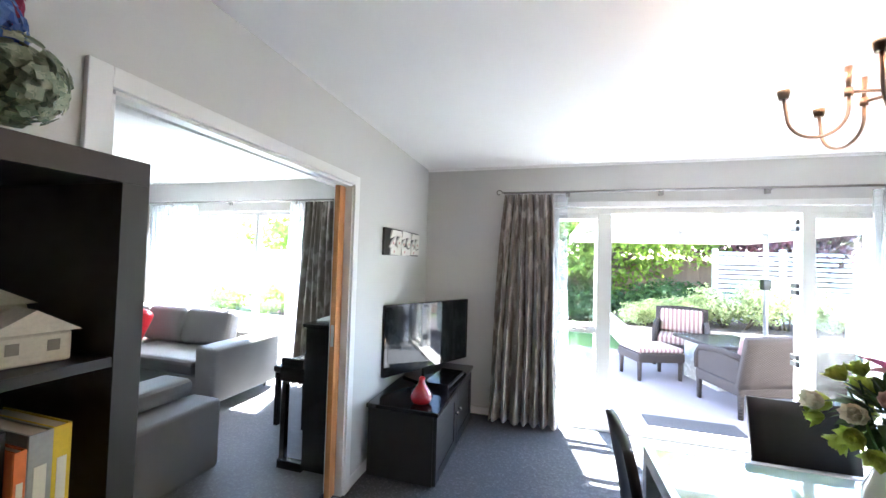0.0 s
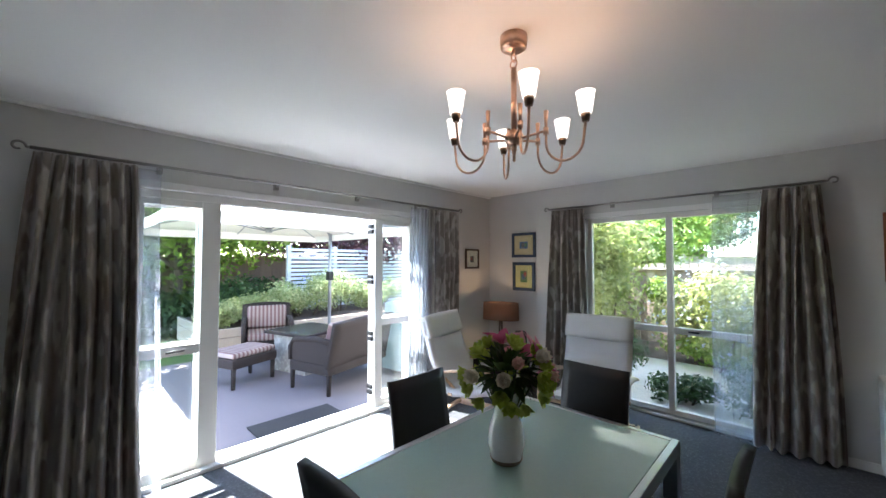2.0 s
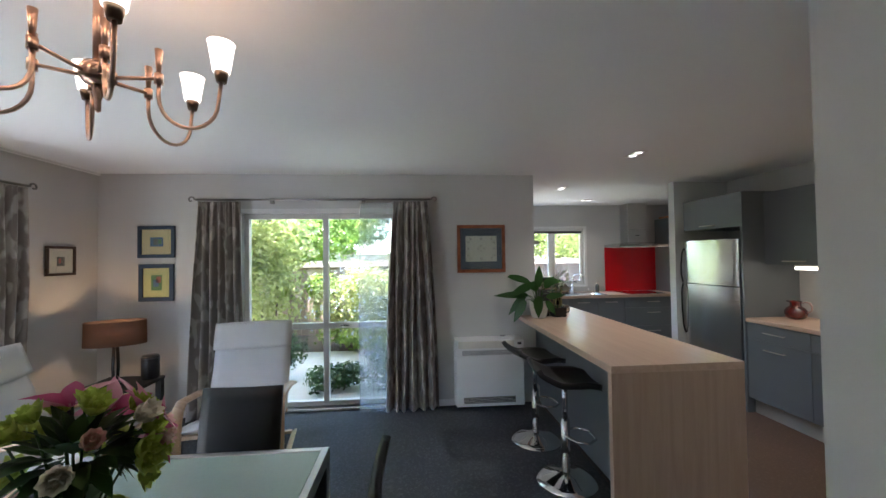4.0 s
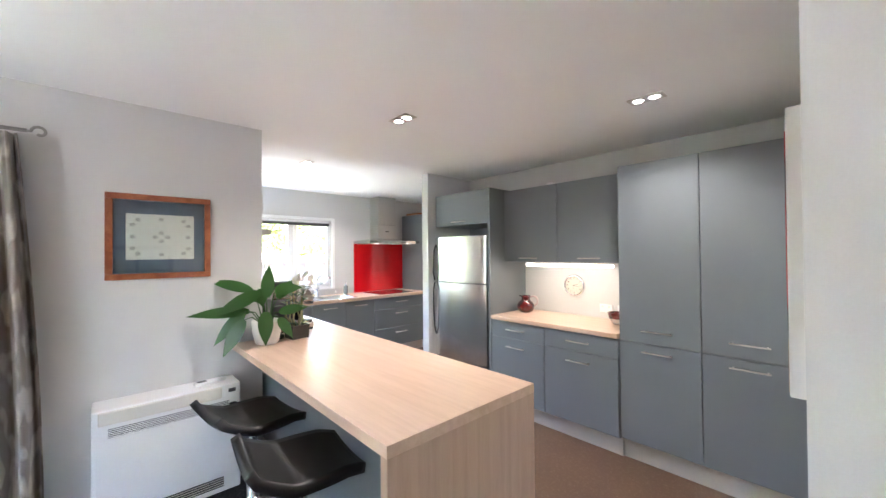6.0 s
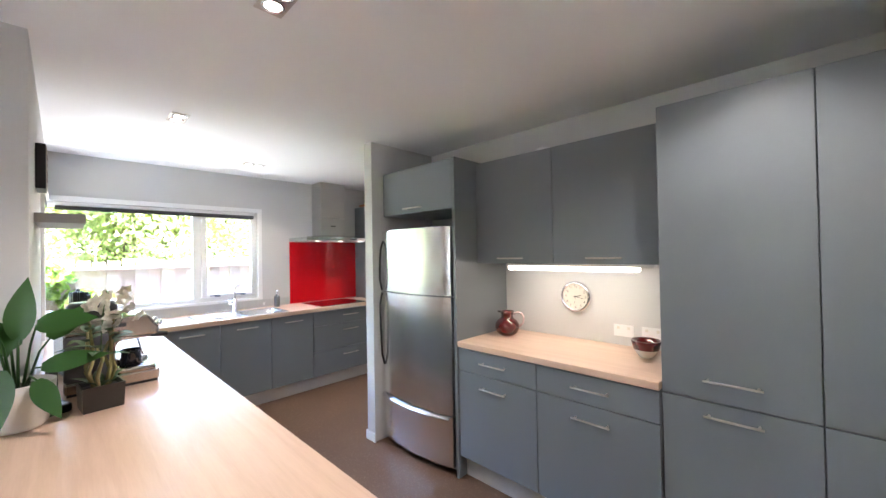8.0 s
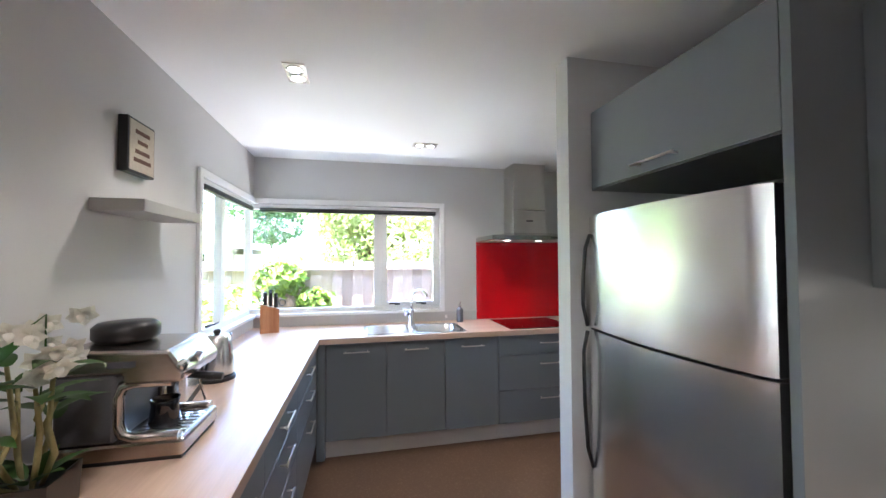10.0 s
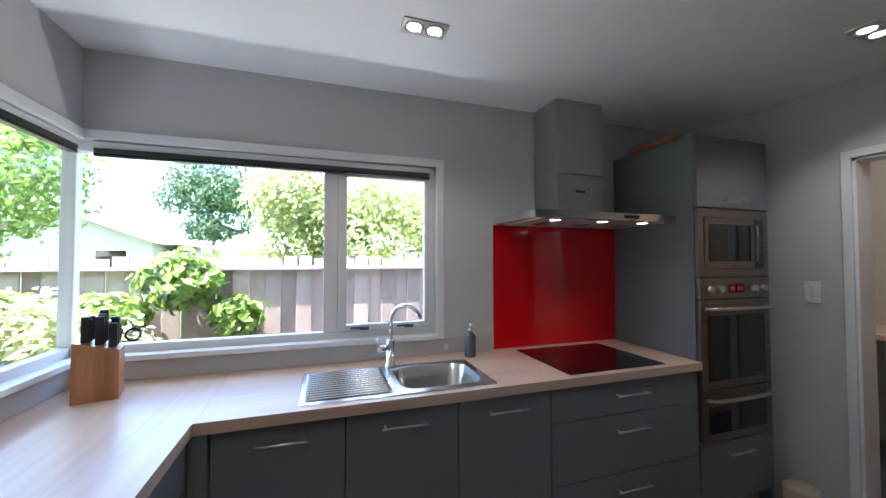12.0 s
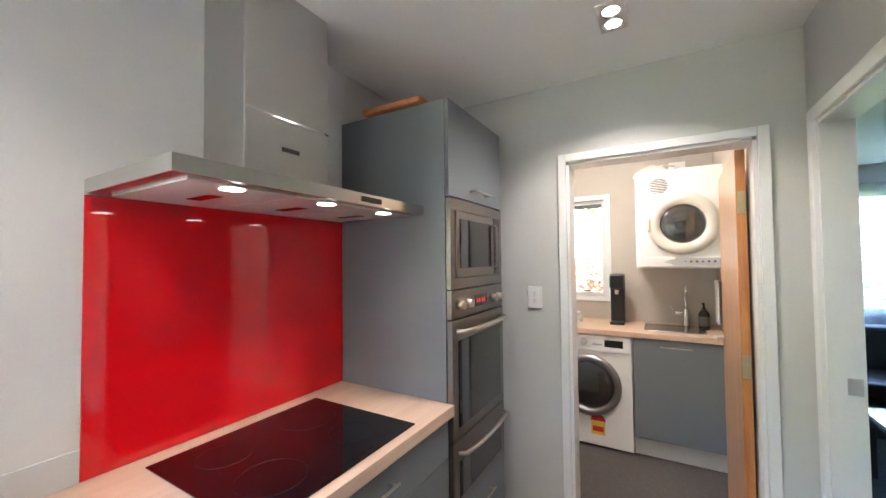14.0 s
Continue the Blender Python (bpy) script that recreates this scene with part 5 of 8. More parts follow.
def bloom(name, at, d, m, petals, length, width, spread, bend, rings=1):
    b = bmesh.new()
    d = Vector(d).normalized()
    o = d.orthogonal().normalized()
    for g in range(rings):
        for i in range(petals):
            a = 2 * math.pi * (i / petals + 0.37 * g)
            side = (o * math.cos(a) + d.cross(o) * math.sin(a))
            sp = spread * (1 - 0.35 * g)
            blade(Vector(at) + d * 0.004 * g, d * (1 - sp) + side * sp, d, length * (1 - 0.2 * g), width * (1 - 0.12 * g), bend, 5, b, fold=0.5)
    return part(name, b, m, va)


for i in range(30):
    d = sphere_dir(rn, -0.45)
    bloom("lime_flower", cen + Vector((d.x * 0.145, d.y * 0.145, d.z * 0.11)), d, LIME, 7, 0.05, 0.044, 0.6, -0.5, 3)
for d in ((0.6, -0.75, 0.75), (0.75, -0.45, 0.5), (0.4, 0.4, 0.9), (0.85, -0.5, -0.1), (0.95, 0.2, 0.5)):
    v = Vector(d).normalized()
    bloom("lily", cen + Vector((v.x * 0.14, v.y * 0.14, v.z * 0.115)), v, PINK, 6, 0.108, 0.044, 0.62, 0.45)
for d in ((0.25, -0.9, 0.1), (-0.5, -0.6, 0.5), (0.75, -0.6, 0.1)):
    v = Vector(d).normalized()
    bloom("rose", cen + Vector((v.x * 0.155, v.y * 0.155, v.z * 0.125)), v, ROSE, 8, 0.042, 0.042, 0.5, -0.6, 4)
for d in ((-0.9, 0.1, 0.15), (-0.8, -0.5, 0.2), (0.1, -0.75, 0.55)):
    v = Vector(d).normalized()
    bloom("cream_rose", cen + Vector((v.x * 0.155, v.y * 0.155, v.z * 0.125)), v, CREAMP, 8, 0.052, 0.052, 0.5, -0.6, 4)

# ---- armchairs ----
BIRCH = wood("bent_birch", (0.66, 0.47, 0.30), (0.52, 0.34, 0.20), (4, 14, 4), 3, 0.35)
CALICO = surf("off_white_calico", (0.62, 0.60, 0.57), 0.85, var=0.04, scale=5, grain=300, bump=0.3, dist=0.001)


def reading_chair(at, turn, label):
    """Bent birch cantilever chair facing local -y."""
    c = thing("armchair", label, "armchair", at, turn, group="bentwood armchairs")
    prof = [(-0.36, 0.40), (-0.30, 0.425), (-0.10, 0.375), (0.08, 0.35), (0.16, 0.40), (0.24, 0.56), (0.32, 0.76), (0.40, 0.97)]

    def along(t):
        k = t * (len(prof) - 1)
        i = min(int(k), len(prof) - 2)
        f = k - i
        return tuple(prof[i][j] + (prof[i + 1][j] - prof[i][j]) * f for j in (0, 1))

    def fn(u, v):
        y, z = along(v)
        puff = 0.022 * (1 - abs(2 * u - 1) ** 4) * abs(math.sin(math.pi * v * 4.0)) ** 0.4
        crease = 0.006 * math.sin(23 * v + 5 * u) * math.sin(9 * u + 17 * v)
        return (-0.295 + 0.59 * u, y - puff * 0.8 - crease, z + puff + crease)
    cu = part("cushion", sheet(fn, 10, 40), CALICO, c)
    thick(cu, 0.06, -1)
    hr = part("headrest", sheet(lambda u, v: (-0.298 + 0.596 * u, 0.318 + 0.068 * v - 0.026 * (1 - abs(2 * u - 1) ** 6) * math.sin(math.pi * v) ** 0.4, 0.79 + 0.195 * v), 10, 8), CALICO, c)
    thick(hr, 0.05, 0)
    for x in (-0.315, 0.315):
        pts = [(x, 0.34, 0.025), (x, -0.28, 0.02), (x, -0.36, 0.05), (x, -0.385, 0.13), (x, -0.36, 0.46), (x, -0.33, 0.545), (x, -0.27, 0.575), (x, 0.05, 0.53), (x, 0.30, 0.47)]
        b = tube(pts, 0.034, 8, flat=0.42)
        part("side_frame", b, BIRCH, c)
        part("back_strut", tube([(x * 0.8, 0.05, 0.32), (x * 0.8, 0.25, 0.48), (x * 0.8, 0.44, 0.94)], 0.022, 8, flat=0.5), BIRCH, c)
    for y, z in ((0.33, 0.035), (-0.33, 0.36), (0.10, 0.31)):
        part("cross_rail", bx(-0.30, 0.30, y - 0.02, y + 0.02, z - 0.012, z + 0.012, 0.003), BIRCH, c)
    return c


reading_chair((5.12, 4.55, 0), 12, "bentwood armchair with crumpled off-white cushion by the garden doors")
reading_chair((5.58, 3.62, 0), -80, "bentwood armchair with off-white cushion by the garden window")

# ---- corner: side table, lamp, speaker ----
st = thing("side_table", "low black side table in the corner", "side table", (6.10, 4.93, 0))
part("tabletop", bx(-0.25, 0.25, -0.25, 0.25, 0.42, 0.45, 0.003), DARKW, st)
for sx in (-1, 1):
    for sy in (-1, 1):
        part("leg", bx(sx * 0.22 - 0.025, sx * 0.22 + 0.025, sy * 0.22 - 0.025, sy * 0.22 + 0.025, 0, 0.42, 0.002), DARKW, st)
part("shelf", bx(-0.23, 0.23, -0.23, 0.23, 0.12, 0.14, 0.002), DARKW, st)
lp = thing("table_lamp", "lit table lamp with brown oval shade", "table lamp", (6.09, 4.93, 0.45))
part("foot", bx(-0.07, 0.07, -0.05, 0.05, 0, 0.02, 0.004), BLACK, lp)
b = bmesh.new()
for s in (-1, 1):
    tube([(s * 0.02, 0, 0.02), (s * 0.03, 0, 0.16), (s * 0.018, 0, 0.36)], 0.012, 8, b)
part("stem", b, BLACK, lp)


def oval(r, z):
    return [(r * math.cos(2 * math.pi * i / 32), 0.55 * r * math.sin(2 * math.pi * i / 32), z) for i in range(32)]


BROWNSH = bpy.data.materials.new("brown_lampshade_cloth")
BROWNSH.use_nodes = True
n_, l_ = BROWNSH.node_tree.nodes, BROWNSH.node_tree.links
n_["Principled BSDF"].inputs["Base Color"].default_value = (0.16, 0.10, 0.065, 1)
n_["Principled BSDF"].inputs["Roughness"].default_value = 0.9
tl_, mx_ = n_.new("ShaderNodeBsdfTranslucent"), n_.new("ShaderNodeMixShader")
tl_.inputs[0].default_value = (0.22, 0.13, 0.07, 1)
mx_.inputs[0].default_value = 0.35
l_.new(n_["Principled BSDF"].outputs[0], mx_.inputs[1])
l_.new(tl_.outputs[0], mx_.inputs[2])
l_.new(mx_.outputs[0], n_["Material Output"].inputs[0])
b = bmesh.new()
loops(b, [oval(0.222, 0.355), oval(0.218, 0.565)], False)
sh = part("shade", b, BROWNSH, lp)
thick(sh, 0.003)
sh.rotation_euler = (0, 0, radians(110))
part("bulb", lathe([(0, 0.36), (0.012, 0.365), (0.016, 0.39), (0.028, 0.43), (0.02, 0.455), (0, 0.462)], 14), glow("lamp_bulb", (1, 0.75, 0.45), 0.6), lp)
bulb("table_lamp_light", (6.09, 4.93, 0.93), 0.32, (1, 0.62, 0.34), 0.03)
sp = thing("speaker", "small black cylindrical speaker on the side table", "speaker", (6.27, 4.76, 0.45))
part("cabinet", lathe([(0, 0), (0.068, 0), (0.072, 0.01), (0.072, 0.20), (0.062, 0.215), (0, 0.215)], 24), BLACK, sp)
part("ring", lathe([(0.0725, 0.185), (0.0735, 0.19), (0.0725, 0.195)], 24), DKGREY, sp)

# ---- heat pump on the floor by the east wall ----
hp = thing("heat_pump", "white floor-standing heat pump under the embroidery", "heater", (EX - 0.002, 1.555, 0.05))
part("casing", bx(-0.20, 0, -0.345, 0.345, 0.0, 0.655, 0.012, seg=3), WHITE, hp)
part("top_vent", bx(-0.206, -0.10, -0.24, 0.32, 0.575, 0.645, 0.006), IVORY, hp)
part("intake", bx(-0.2018, -0.2002, -0.28, 0.28, 0.507, 0.553), DKGREY, hp)
for i in range(5):
    part("louvre", bx(-0.206, -0.2019, -0.28, 0.28, 0.510 + i * 0.009, 0.5135 + i * 0.009), WHITE, hp)
part("front_panel", bx(-0.206, -0.2005, -0.33, 0.33, 0.115, 0.50, 0.004), WHITE, hp)
part("outlet", bx(-0.2025, -0.2003, -0.25, 0.27, 0.035, 0.095, 0.001), BLACK, hp)
for i in range(4):
    part("vane", bx(-0.208, -0.2026, -0.25, 0.27, 0.045 + i * 0.0135, 0.0475 + i * 0.0135), IVORY, hp)
part("control_panel", bx(-0.2065, -0.2006, -0.33, -0.255, 0.56, 0.64, 0.003), WHITE, hp)
part("display", bx(-0.2078, -0.2067, -0.315, -0.275, 0.605, 0.628), DKGREY, hp)
part("badge", prism([(-0.30 + 0.028 * math.cos(a * 0.5236), 0.525 + 0.014 * math.sin(a * 0.5236)) for a in range(12)], -0.2030, -0.2006, plane="yz"), BLACK, hp)
rc = thing("remote_control", "white heater remote control on the heat pump", "remote control", (EX - 0.10, 1.36, 0.7055), 8)
part("case", bx(-0.025, 0.025, -0.085, 0.085, 0, 0.018, 0.005), WHITE, rc)
part("screen", bx(-0.018, 0.018, 0.02, 0.07, 0.0182, 0.019), DKGREY, rc)

# ---- bar stools ----
def bar_stool(at, turn):
    s = thing("bar_stool", "black saddle-seat bar stool on chrome pedestal", "stool", at, turn, group="stools at the breakfast bar")
    part("base", lathe([(0, 0.0), (0.205, 0.0), (0.205, 0.006), (0.16, 0.022), (0.08, 0.045), (0.035, 0.065), (0, 0.065)], 40), CHROME, s)
    part("column", cy((0, 0, 0.06), (0, 0, 0.42), 0.029, n=20), CHROME, s)
    part("piston", cy((0, 0, 0.42), (0, 0, 0.67), 0.019, n=16), CHROME, s)
    pts = [(-0.03, 0, 0.30), (-0.10, -0.05, 0.30), (-0.115, -0.12, 0.30), (-0.06, -0.185, 0.30), (0.06, -0.185, 0.30), (0.115, -0.12, 0.30), (0.10, -0.05, 0.30), (0.03, 0, 0.30)]
    part("footrest", tube(pts, 0.009, 10), CHROME, s)
    part("lift_lever", tube([(0.01, 0, 0.655), (0.10, -0.03, 0.64), (0.15, -0.045, 0.60)], 0.005, 8), CHROME, s)

    def fn(u, v):
        y = -0.19 + 0.40 * v
        w = 0.20 - 0.03 * (2 * v - 1) ** 2
        z = 0.685 + 0.015 * (2 * u - 1) ** 2 + 0.11 * max(0, v - 0.62) ** 1.3 * 6 * 0.38 - 0.05 * max(0, 0.18 - v) * 2
        return ((2 * u - 1) * w, y, z + (0.02 if v > 0.98 else 0))
    thick(part("seat", sheet(fn, 12, 20), LEATHER, s), 0.035)
    return s


s1 = bar_stool((5.66, 1.30, 0), 8)
copy_thing(s1, pose(5.09, 1.28, 0, 0, 0, -6))

# ---- television corner ----
tvs = thing("television_stand", "black low television cabinet with panelled doors", "cabinet", (1.70, 4.64, 0))
part("body", bx(-0.24, 0.22, -0.56, 0.56, 0.02, 0.47, 0.002), DARKW, tvs)
part("top", bx(-0.25, 0.26, -0.575, 0.575, 0.4705, 0.50, 0.004), surf("gloss_black_top", (0.008, 0.008, 0.009), 0.12, coat=0.5), tvs)
for y0, y1, hy in ((-0.555, -0.003, -0.03), (0.003, 0.555, 0.03)):
    d = part("door", bx(0.2205, 0.238, y0, y1, 0.025, 0.465, 0.002), DARKW, tvs)
    b = bmesh.new()
    for q in ((y0, y0 + 0.07, 0.025, 0.465), (y1 - 0.07, y1, 0.025, 0.465), (y0 + 0.07, y1 - 0.07, 0.025, 0.095), (y0 + 0.07, y1 - 0.07, 0.395, 0.465)):
        bx(0.2382, 0.247, q[0], q[1], q[2], q[3], 0.002, b)
    part("door_rim", b, DARKW, d)
    part("knob", cy((0.247, hy * 1.6, 0.30), (0.272, hy * 1.6, 0.30), 0.010, 0.013, 12), CHROME, d)
tv = thing("television", "flat black television angled towards the table", "television", (1.665, 4.78, 0.5005), 61.3)
part("stand_foot", bx(-0.20, 0.20, -0.11, 0.11, 0, 0.015, 0.005), GBLACK, tv)
part("stand_neck", bx(-0.06, 0.06, 0.0, 0.035, 0.015, 0.09, 0.005), BLACK, tv)
part("case", bx(-0.485, 0.485, 0.0, 0.06, 0.07, 0.62, 0.010), GBLACK, tv)
part("screen", bx(-0.445, 0.445, -0.0025, -0.0005, 0.125, 0.585), surf("tv_screen", (0.012, 0.016, 0.019), 0.05, var=0.05), tv)
pl = thing("media_player", "slim black media player on the television cabinet", "media player", (1.83, 4.68, 0.5005), 86)
part("case", bx(-0.20, 0.20, -0.10, 0.10, 0.004, 0.045, 0.004), GBLACK, pl)
part("front_strip", bx(-0.19, 0.19, -0.1025, -0.1003, 0.018, 0.03), DKGREY, pl)
rv_ = tagged(part("red_bottle_vase", lathe([(0, 0), (0.05, 0.0), (0.072, 0.02), (0.078, 0.05), (0.062, 0.085), (0.034, 0.12), (0.020, 0.15), (0.022, 0.175), (0.016, 0.17), (0.014, 0.15)], 28), REDCER), "glossy red teardrop vase on the television cabinet", "vase")
rv_.location = (1.80, 4.19, 0.5005)

# ---- bookcase beside the sliding door ----
bk = thing("bookcase", "black-brown open cube bookcase against the wall", "bookcase", (1.64, 1.68, 0))
part("top", bx(-0.20, 0.185, -0.695, 0.65, 1.612, 1.66, 0.001), DARKW, bk)
part("bottom", bx(-0.20, 0.185, -0.695, 0.65, 0, 0.05, 0.001), DARKW, bk)
for y0, y1 in ((-0.695, -0.645), (0.60, 0.65)):
    part("side", bx(-0.20, 0.185, y0, y1, 0.05, 1.612, 0.001), DARKW, bk)
for y in (-0.235, 0.19):
    part("divider", bx(-0.20, 0.183, y, y + 0.016, 0.05, 1.612), DARKW, bk)
for z in (0.30, 0.535, 0.885, 1.262):
    for y0, y1 in ((-0.645, -0.235), (-0.219, 0.19), (0.206, 0.60)):
        part("shelf", bx(-0.20, 0.183, y0, y1, z, z + 0.018), DARKW, bk)
STONE = surf("pale_unglazed_ceramic", (0.55, 0.50, 0.42), 0.8, var=0.12, scale=12, grain=150, bump=0.3)


def little_house(at, turn, w, d_, h, label):
    o_ = thing("ceramic_house", label, "ornament", at, turn, group="ceramic village houses")
    part("house_body", bx(-w / 2, w / 2, -d_ / 2, d_ / 2, 0, h, 0.006), STONE, o_)
    part("roof", prism([(-w / 2 - 0.01, h + 0.0005), (w / 2 + 0.01, h + 0.0005), (0, h + 0.04)], -d_ / 2 - 0.008, d_ / 2 + 0.008, plane="xz"), STONE, o_)
    for x in (-w / 4, w / 4):
        part("window", bx(x - 0.008, x + 0.008, -d_ / 2 - 0.002, -d_ / 2 - 0.0002, h * 0.4, h * 0.75), surf("dim_pane", (0.2, 0.18, 0.15), 0.5) if "dim_pane" not in bpy.data.materials else bpy.data.materials["dim_pane"], o_)
    return o_


ZS = 1.2802
for x, y, tn, w, d_, h in ((1.73, 2.20, 80, 0.10, 0.08, 0.055), (1.69, 2.08, 95, 0.10, 0.08, 0.065), (1.57, 2.20, 90, 0.12, 0.09, 0.09), (1.73, 1.98, 85, 0.09, 0.07, 0.05), (1.60, 2.06, 80, 0.11, 0.09, 0.12), (1.74, 1.76, 100, 0.12, 0.08, 0.06), (1.62, 1.66, 80, 0.12, 0.10, 0.10)):
    little_house((x, y, ZS), tn, w, d_, h, "pale ceramic village house ornament on the bookcase")
# books
rn = random.Random(5)
COVERS = [surf("cover_" + n_, c, 0.55, var=0.12, scale=10) for n_, c in (("blue", (0.06, 0.16, 0.30)), ("white", (0.65, 0.64, 0.62)), ("lilac", (0.50, 0.40, 0.50)), ("pink", (0.60, 0.05, 0.22)), ("purple", (0.12, 0.04, 0.16)), ("black", (0.02, 0.02, 0.02)), ("orange", (0.55, 0.13, 0.03)), ("grey", (0.30, 0.30, 0.28)), ("yellow", (0.65, 0.45, 0.02)))]
PAGES = surf("book_pages", (0.66, 0.62, 0.52), 0.8, var=0.06, grain=400)
seq = [8, 7, 6, 5, 4, 3, 2, 1, 1, 0, 5, 7, 0]


def book(x, y, z, t_, h, d_, m, label):
    bo = thing("book", label, "book", (x, y, z), group="books on the bookcase")
    part("page_block", bx(-d_ / 2 + 0.004, d_ / 2 - 0.004, -t_ / 2 + 0.003, t_ / 2 - 0.003, 0.003, h - 0.003), PAGES, bo)
    b = bx(d_ / 2 - 0.0035, d_ / 2, -t_ / 2, t_ / 2, 0, h, 0.001)
    bx(-d_ / 2, d_ / 2 - 0.0035, -t_ / 2, -t_ / 2 + 0.0028, 0, h, 0, b)
    bx(-d_ / 2, d_ / 2 - 0.0035, t_ / 2 - 0.0028, t_ / 2, 0, h, 0, b)
    part("cover", b, m, bo)
    part("spine_print", bx(d_ / 2 + 0.0002, d_ / 2 + 0.001, -t_ * 0.25, t_ * 0.25, h * 0.2, h * 0.8), PAGES, bo)


names = ["blue", "white", "lilac", "pink", "purple", "black", "orange", "grey", "yellow"]
for y_hi in (2.235, 1.865):
    y = y_hi
    for k_ in seq:
        t_ = rn.uniform(0.016, 0.034)
        if y - t_ < y_hi - 0.30:
            break
        h = rn.uniform(0.22, 0.29)
        book(1.71, y - t_ / 2, 0.9032, t_ - 0.001, h, rn.uniform(0.15, 0.2), COVERS[k_], names[k_] + " book standing on the bookcase shelf")
        y -= t_
# hydrangeas on the bookcase
hv = thing("hydrangea_vase", "blue, crimson and grey-green hydrangeas in a vase", "flower arrangement", (1.64, 2.115, 1.66))
part("vase", lathe([(0, 0), (0.05, 0), (0.058, 0.015), (0.052, 0.06), (0.04, 0.085), (0.045, 0.095)], 20), PORC, hv)
for i, (dx, dy, dz, m) in enumerate(((-0.02, 0.10, 0.13, ("greyed_petal", (0.16, 0.22, 0.15), (0.46, 0.48, 0.34))), (0.05, 0.0, 0.19, ("blue_petal", (0.05, 0.12, 0.40), (0.18, 0.30, 0.62))), (-0.03, 0.03, 0.27, ("crimson_petal", (0.16, 0.008, 0.03), (0.34, 0.03, 0.08))), (0.08, 0.05, 0.11, ("greyed_petal", 0, 0)), (0.0, -0.10, 0.14, ("blue_petal", 0, 0)))):
    mm = bpy.data.materials[m[0]] if m[0] in bpy.data.materials else leafy(*m)
    b = bmesh.new()
    for j in range(260):
        d = sphere_dir(rn, -0.9)
        c = Vector((dx, dy, dz)) + d * 0.075 * rn.uniform(0.7, 1.05)
        s = d.orthogonal().normalized()
        for q in range(4):
            aa = q * 1.5708 + j
            blade(c, s * math.cos(aa) + d.cross(s) * math.sin(aa) + d * 0.2, d, 0.016, 0.015, 0.2, 2, b)
    part("flower_head", b, mm, hv)

# ---- kitchen: small things ----
def downlight(at, along, label="twin square downlight set in the ceiling", w=None):
    """Two lamps in a nickel plate, in line along x or y."""
    o_ = thing("downlight", label, "ceiling light", (at[0], at[1], H), 0 if along == "x" else 90, group="twin downlights")
    part("plate", bx(-0.095, 0.095, -0.05, 0.05, -0.006, -0.001, 0.002), NICKEL, o_)
    for x in (-0.043, 0.043):
        part("ring", lathe([(0.037, -0.0065), (0.041, -0.0095), (0.034, -0.010), (0.029, -0.0065)], 24, (x, 0, 0)), CHROME, o_)
        part("lamp", lathe([(0, -0.0075), (0.029, -0.0075), (0.029, -0.0062)], 20, (x, 0, 0)), LAMPGL, o_)
    spot("downlight_lamp", (at[0], at[1], H - 0.03), (at[0], at[1], 0), DOWN_W if w is None else w, (1, 0.88, 0.76), 130, 0.06)


LAMPGL = glow("lit_lamp_face", (1, 0.93, 0.84), 0.35)
downlight((5.60, 0.40), "x")
downlight((4.40, -0.465), "x", w=1.1)
downlight((7.16, 0.407), "x", w=0.8)
downlight((8.147, -0.388), "y", w=1.1)
downlight((7.58, -2.15), "y", w=1.1)

ul = thing("strip_light", "lit white strip light under the wall cupboards", "light", (5.30, -1.22, 1.42))
part("housing", bx(-0.46, 0.44, -0.03, 0.03, -0.018, -0.001, 0.003), WHITE, ul)
part("diffuser", bx(-0.38, 0.44, -0.028, 0.028, -0.045, -0.019, 0.008), glow("strip_diffuser", (1, 0.90, 0.74), 0.3), ul)
al = new("strip_light_lamp", bpy.data.lights.new("strip_light_lamp", "AREA"))
al.data.shape, al.data.size, al.data.size_y, al.data.energy, al.data.color = "RECTANGLE", 0.8, 0.05, 0.045, (1, 0.84, 0.62)
al.location = (5.33, -1.22, 1.37)

ck = thing("wall_clock", "round silver-rimmed wall clock with black numerals", "clock", (5.385, KS + 0.002, 1.19), 180)
CLKF = surf("clock_face", (0.62, 0.58, 0.50), 0.6, var=0.03)
b = lathe([(0.0, 0), (0.102, 0), (0.105, 0.012), (0.10, 0.03), (0.088, 0.036), (0.084, 0.03), (0.084, 0.02)], 40)
bmesh.ops.rotate(b, cent=(0, 0, 0), matrix=Matrix.Rotation(radians(90), 3, "X"), verts=b.verts)
part("rim", b, CHROME, ck)
part("face", cy((0, -0.0185, 0), (0, -0.0215, 0), 0.0845, n=40), CLKF, ck)
for i in range(12):
    a = radians(90 - 30 * (i + 1))
    tx = bpy.data.curves.new("numeral", "FONT")
    tx.body, tx.size, tx.align_x, tx.align_y, tx.extrude = str(i + 1), 0.022, "CENTER", "CENTER", 0.0004
    tx.materials.append(BLACK)
    to = new("numeral", tx)
    to.parent = ck
    to.matrix_basis = pose(0.068 * math.cos(a), -0.0222, 0.068 * math.sin(a), 90, 0, 0)
for ang, ln, w in ((18, 0.042, 0.004), (-12, 0.062, 0.003), (-100, 0.065, 0.0012)):
    a = radians(ang)
    part("hand_pointer", cy((-0.012 * math.cos(a), -0.024, -0.012 * math.sin(a)), (ln * math.cos(a), -0.024, ln * math.sin(a)), w * 0.6, w * 0.35, 6), BLACK, ck)
part("pin", cy((0, -0.0216, 0), (0, -0.026, 0), 0.004, n=10), BLACK, ck)

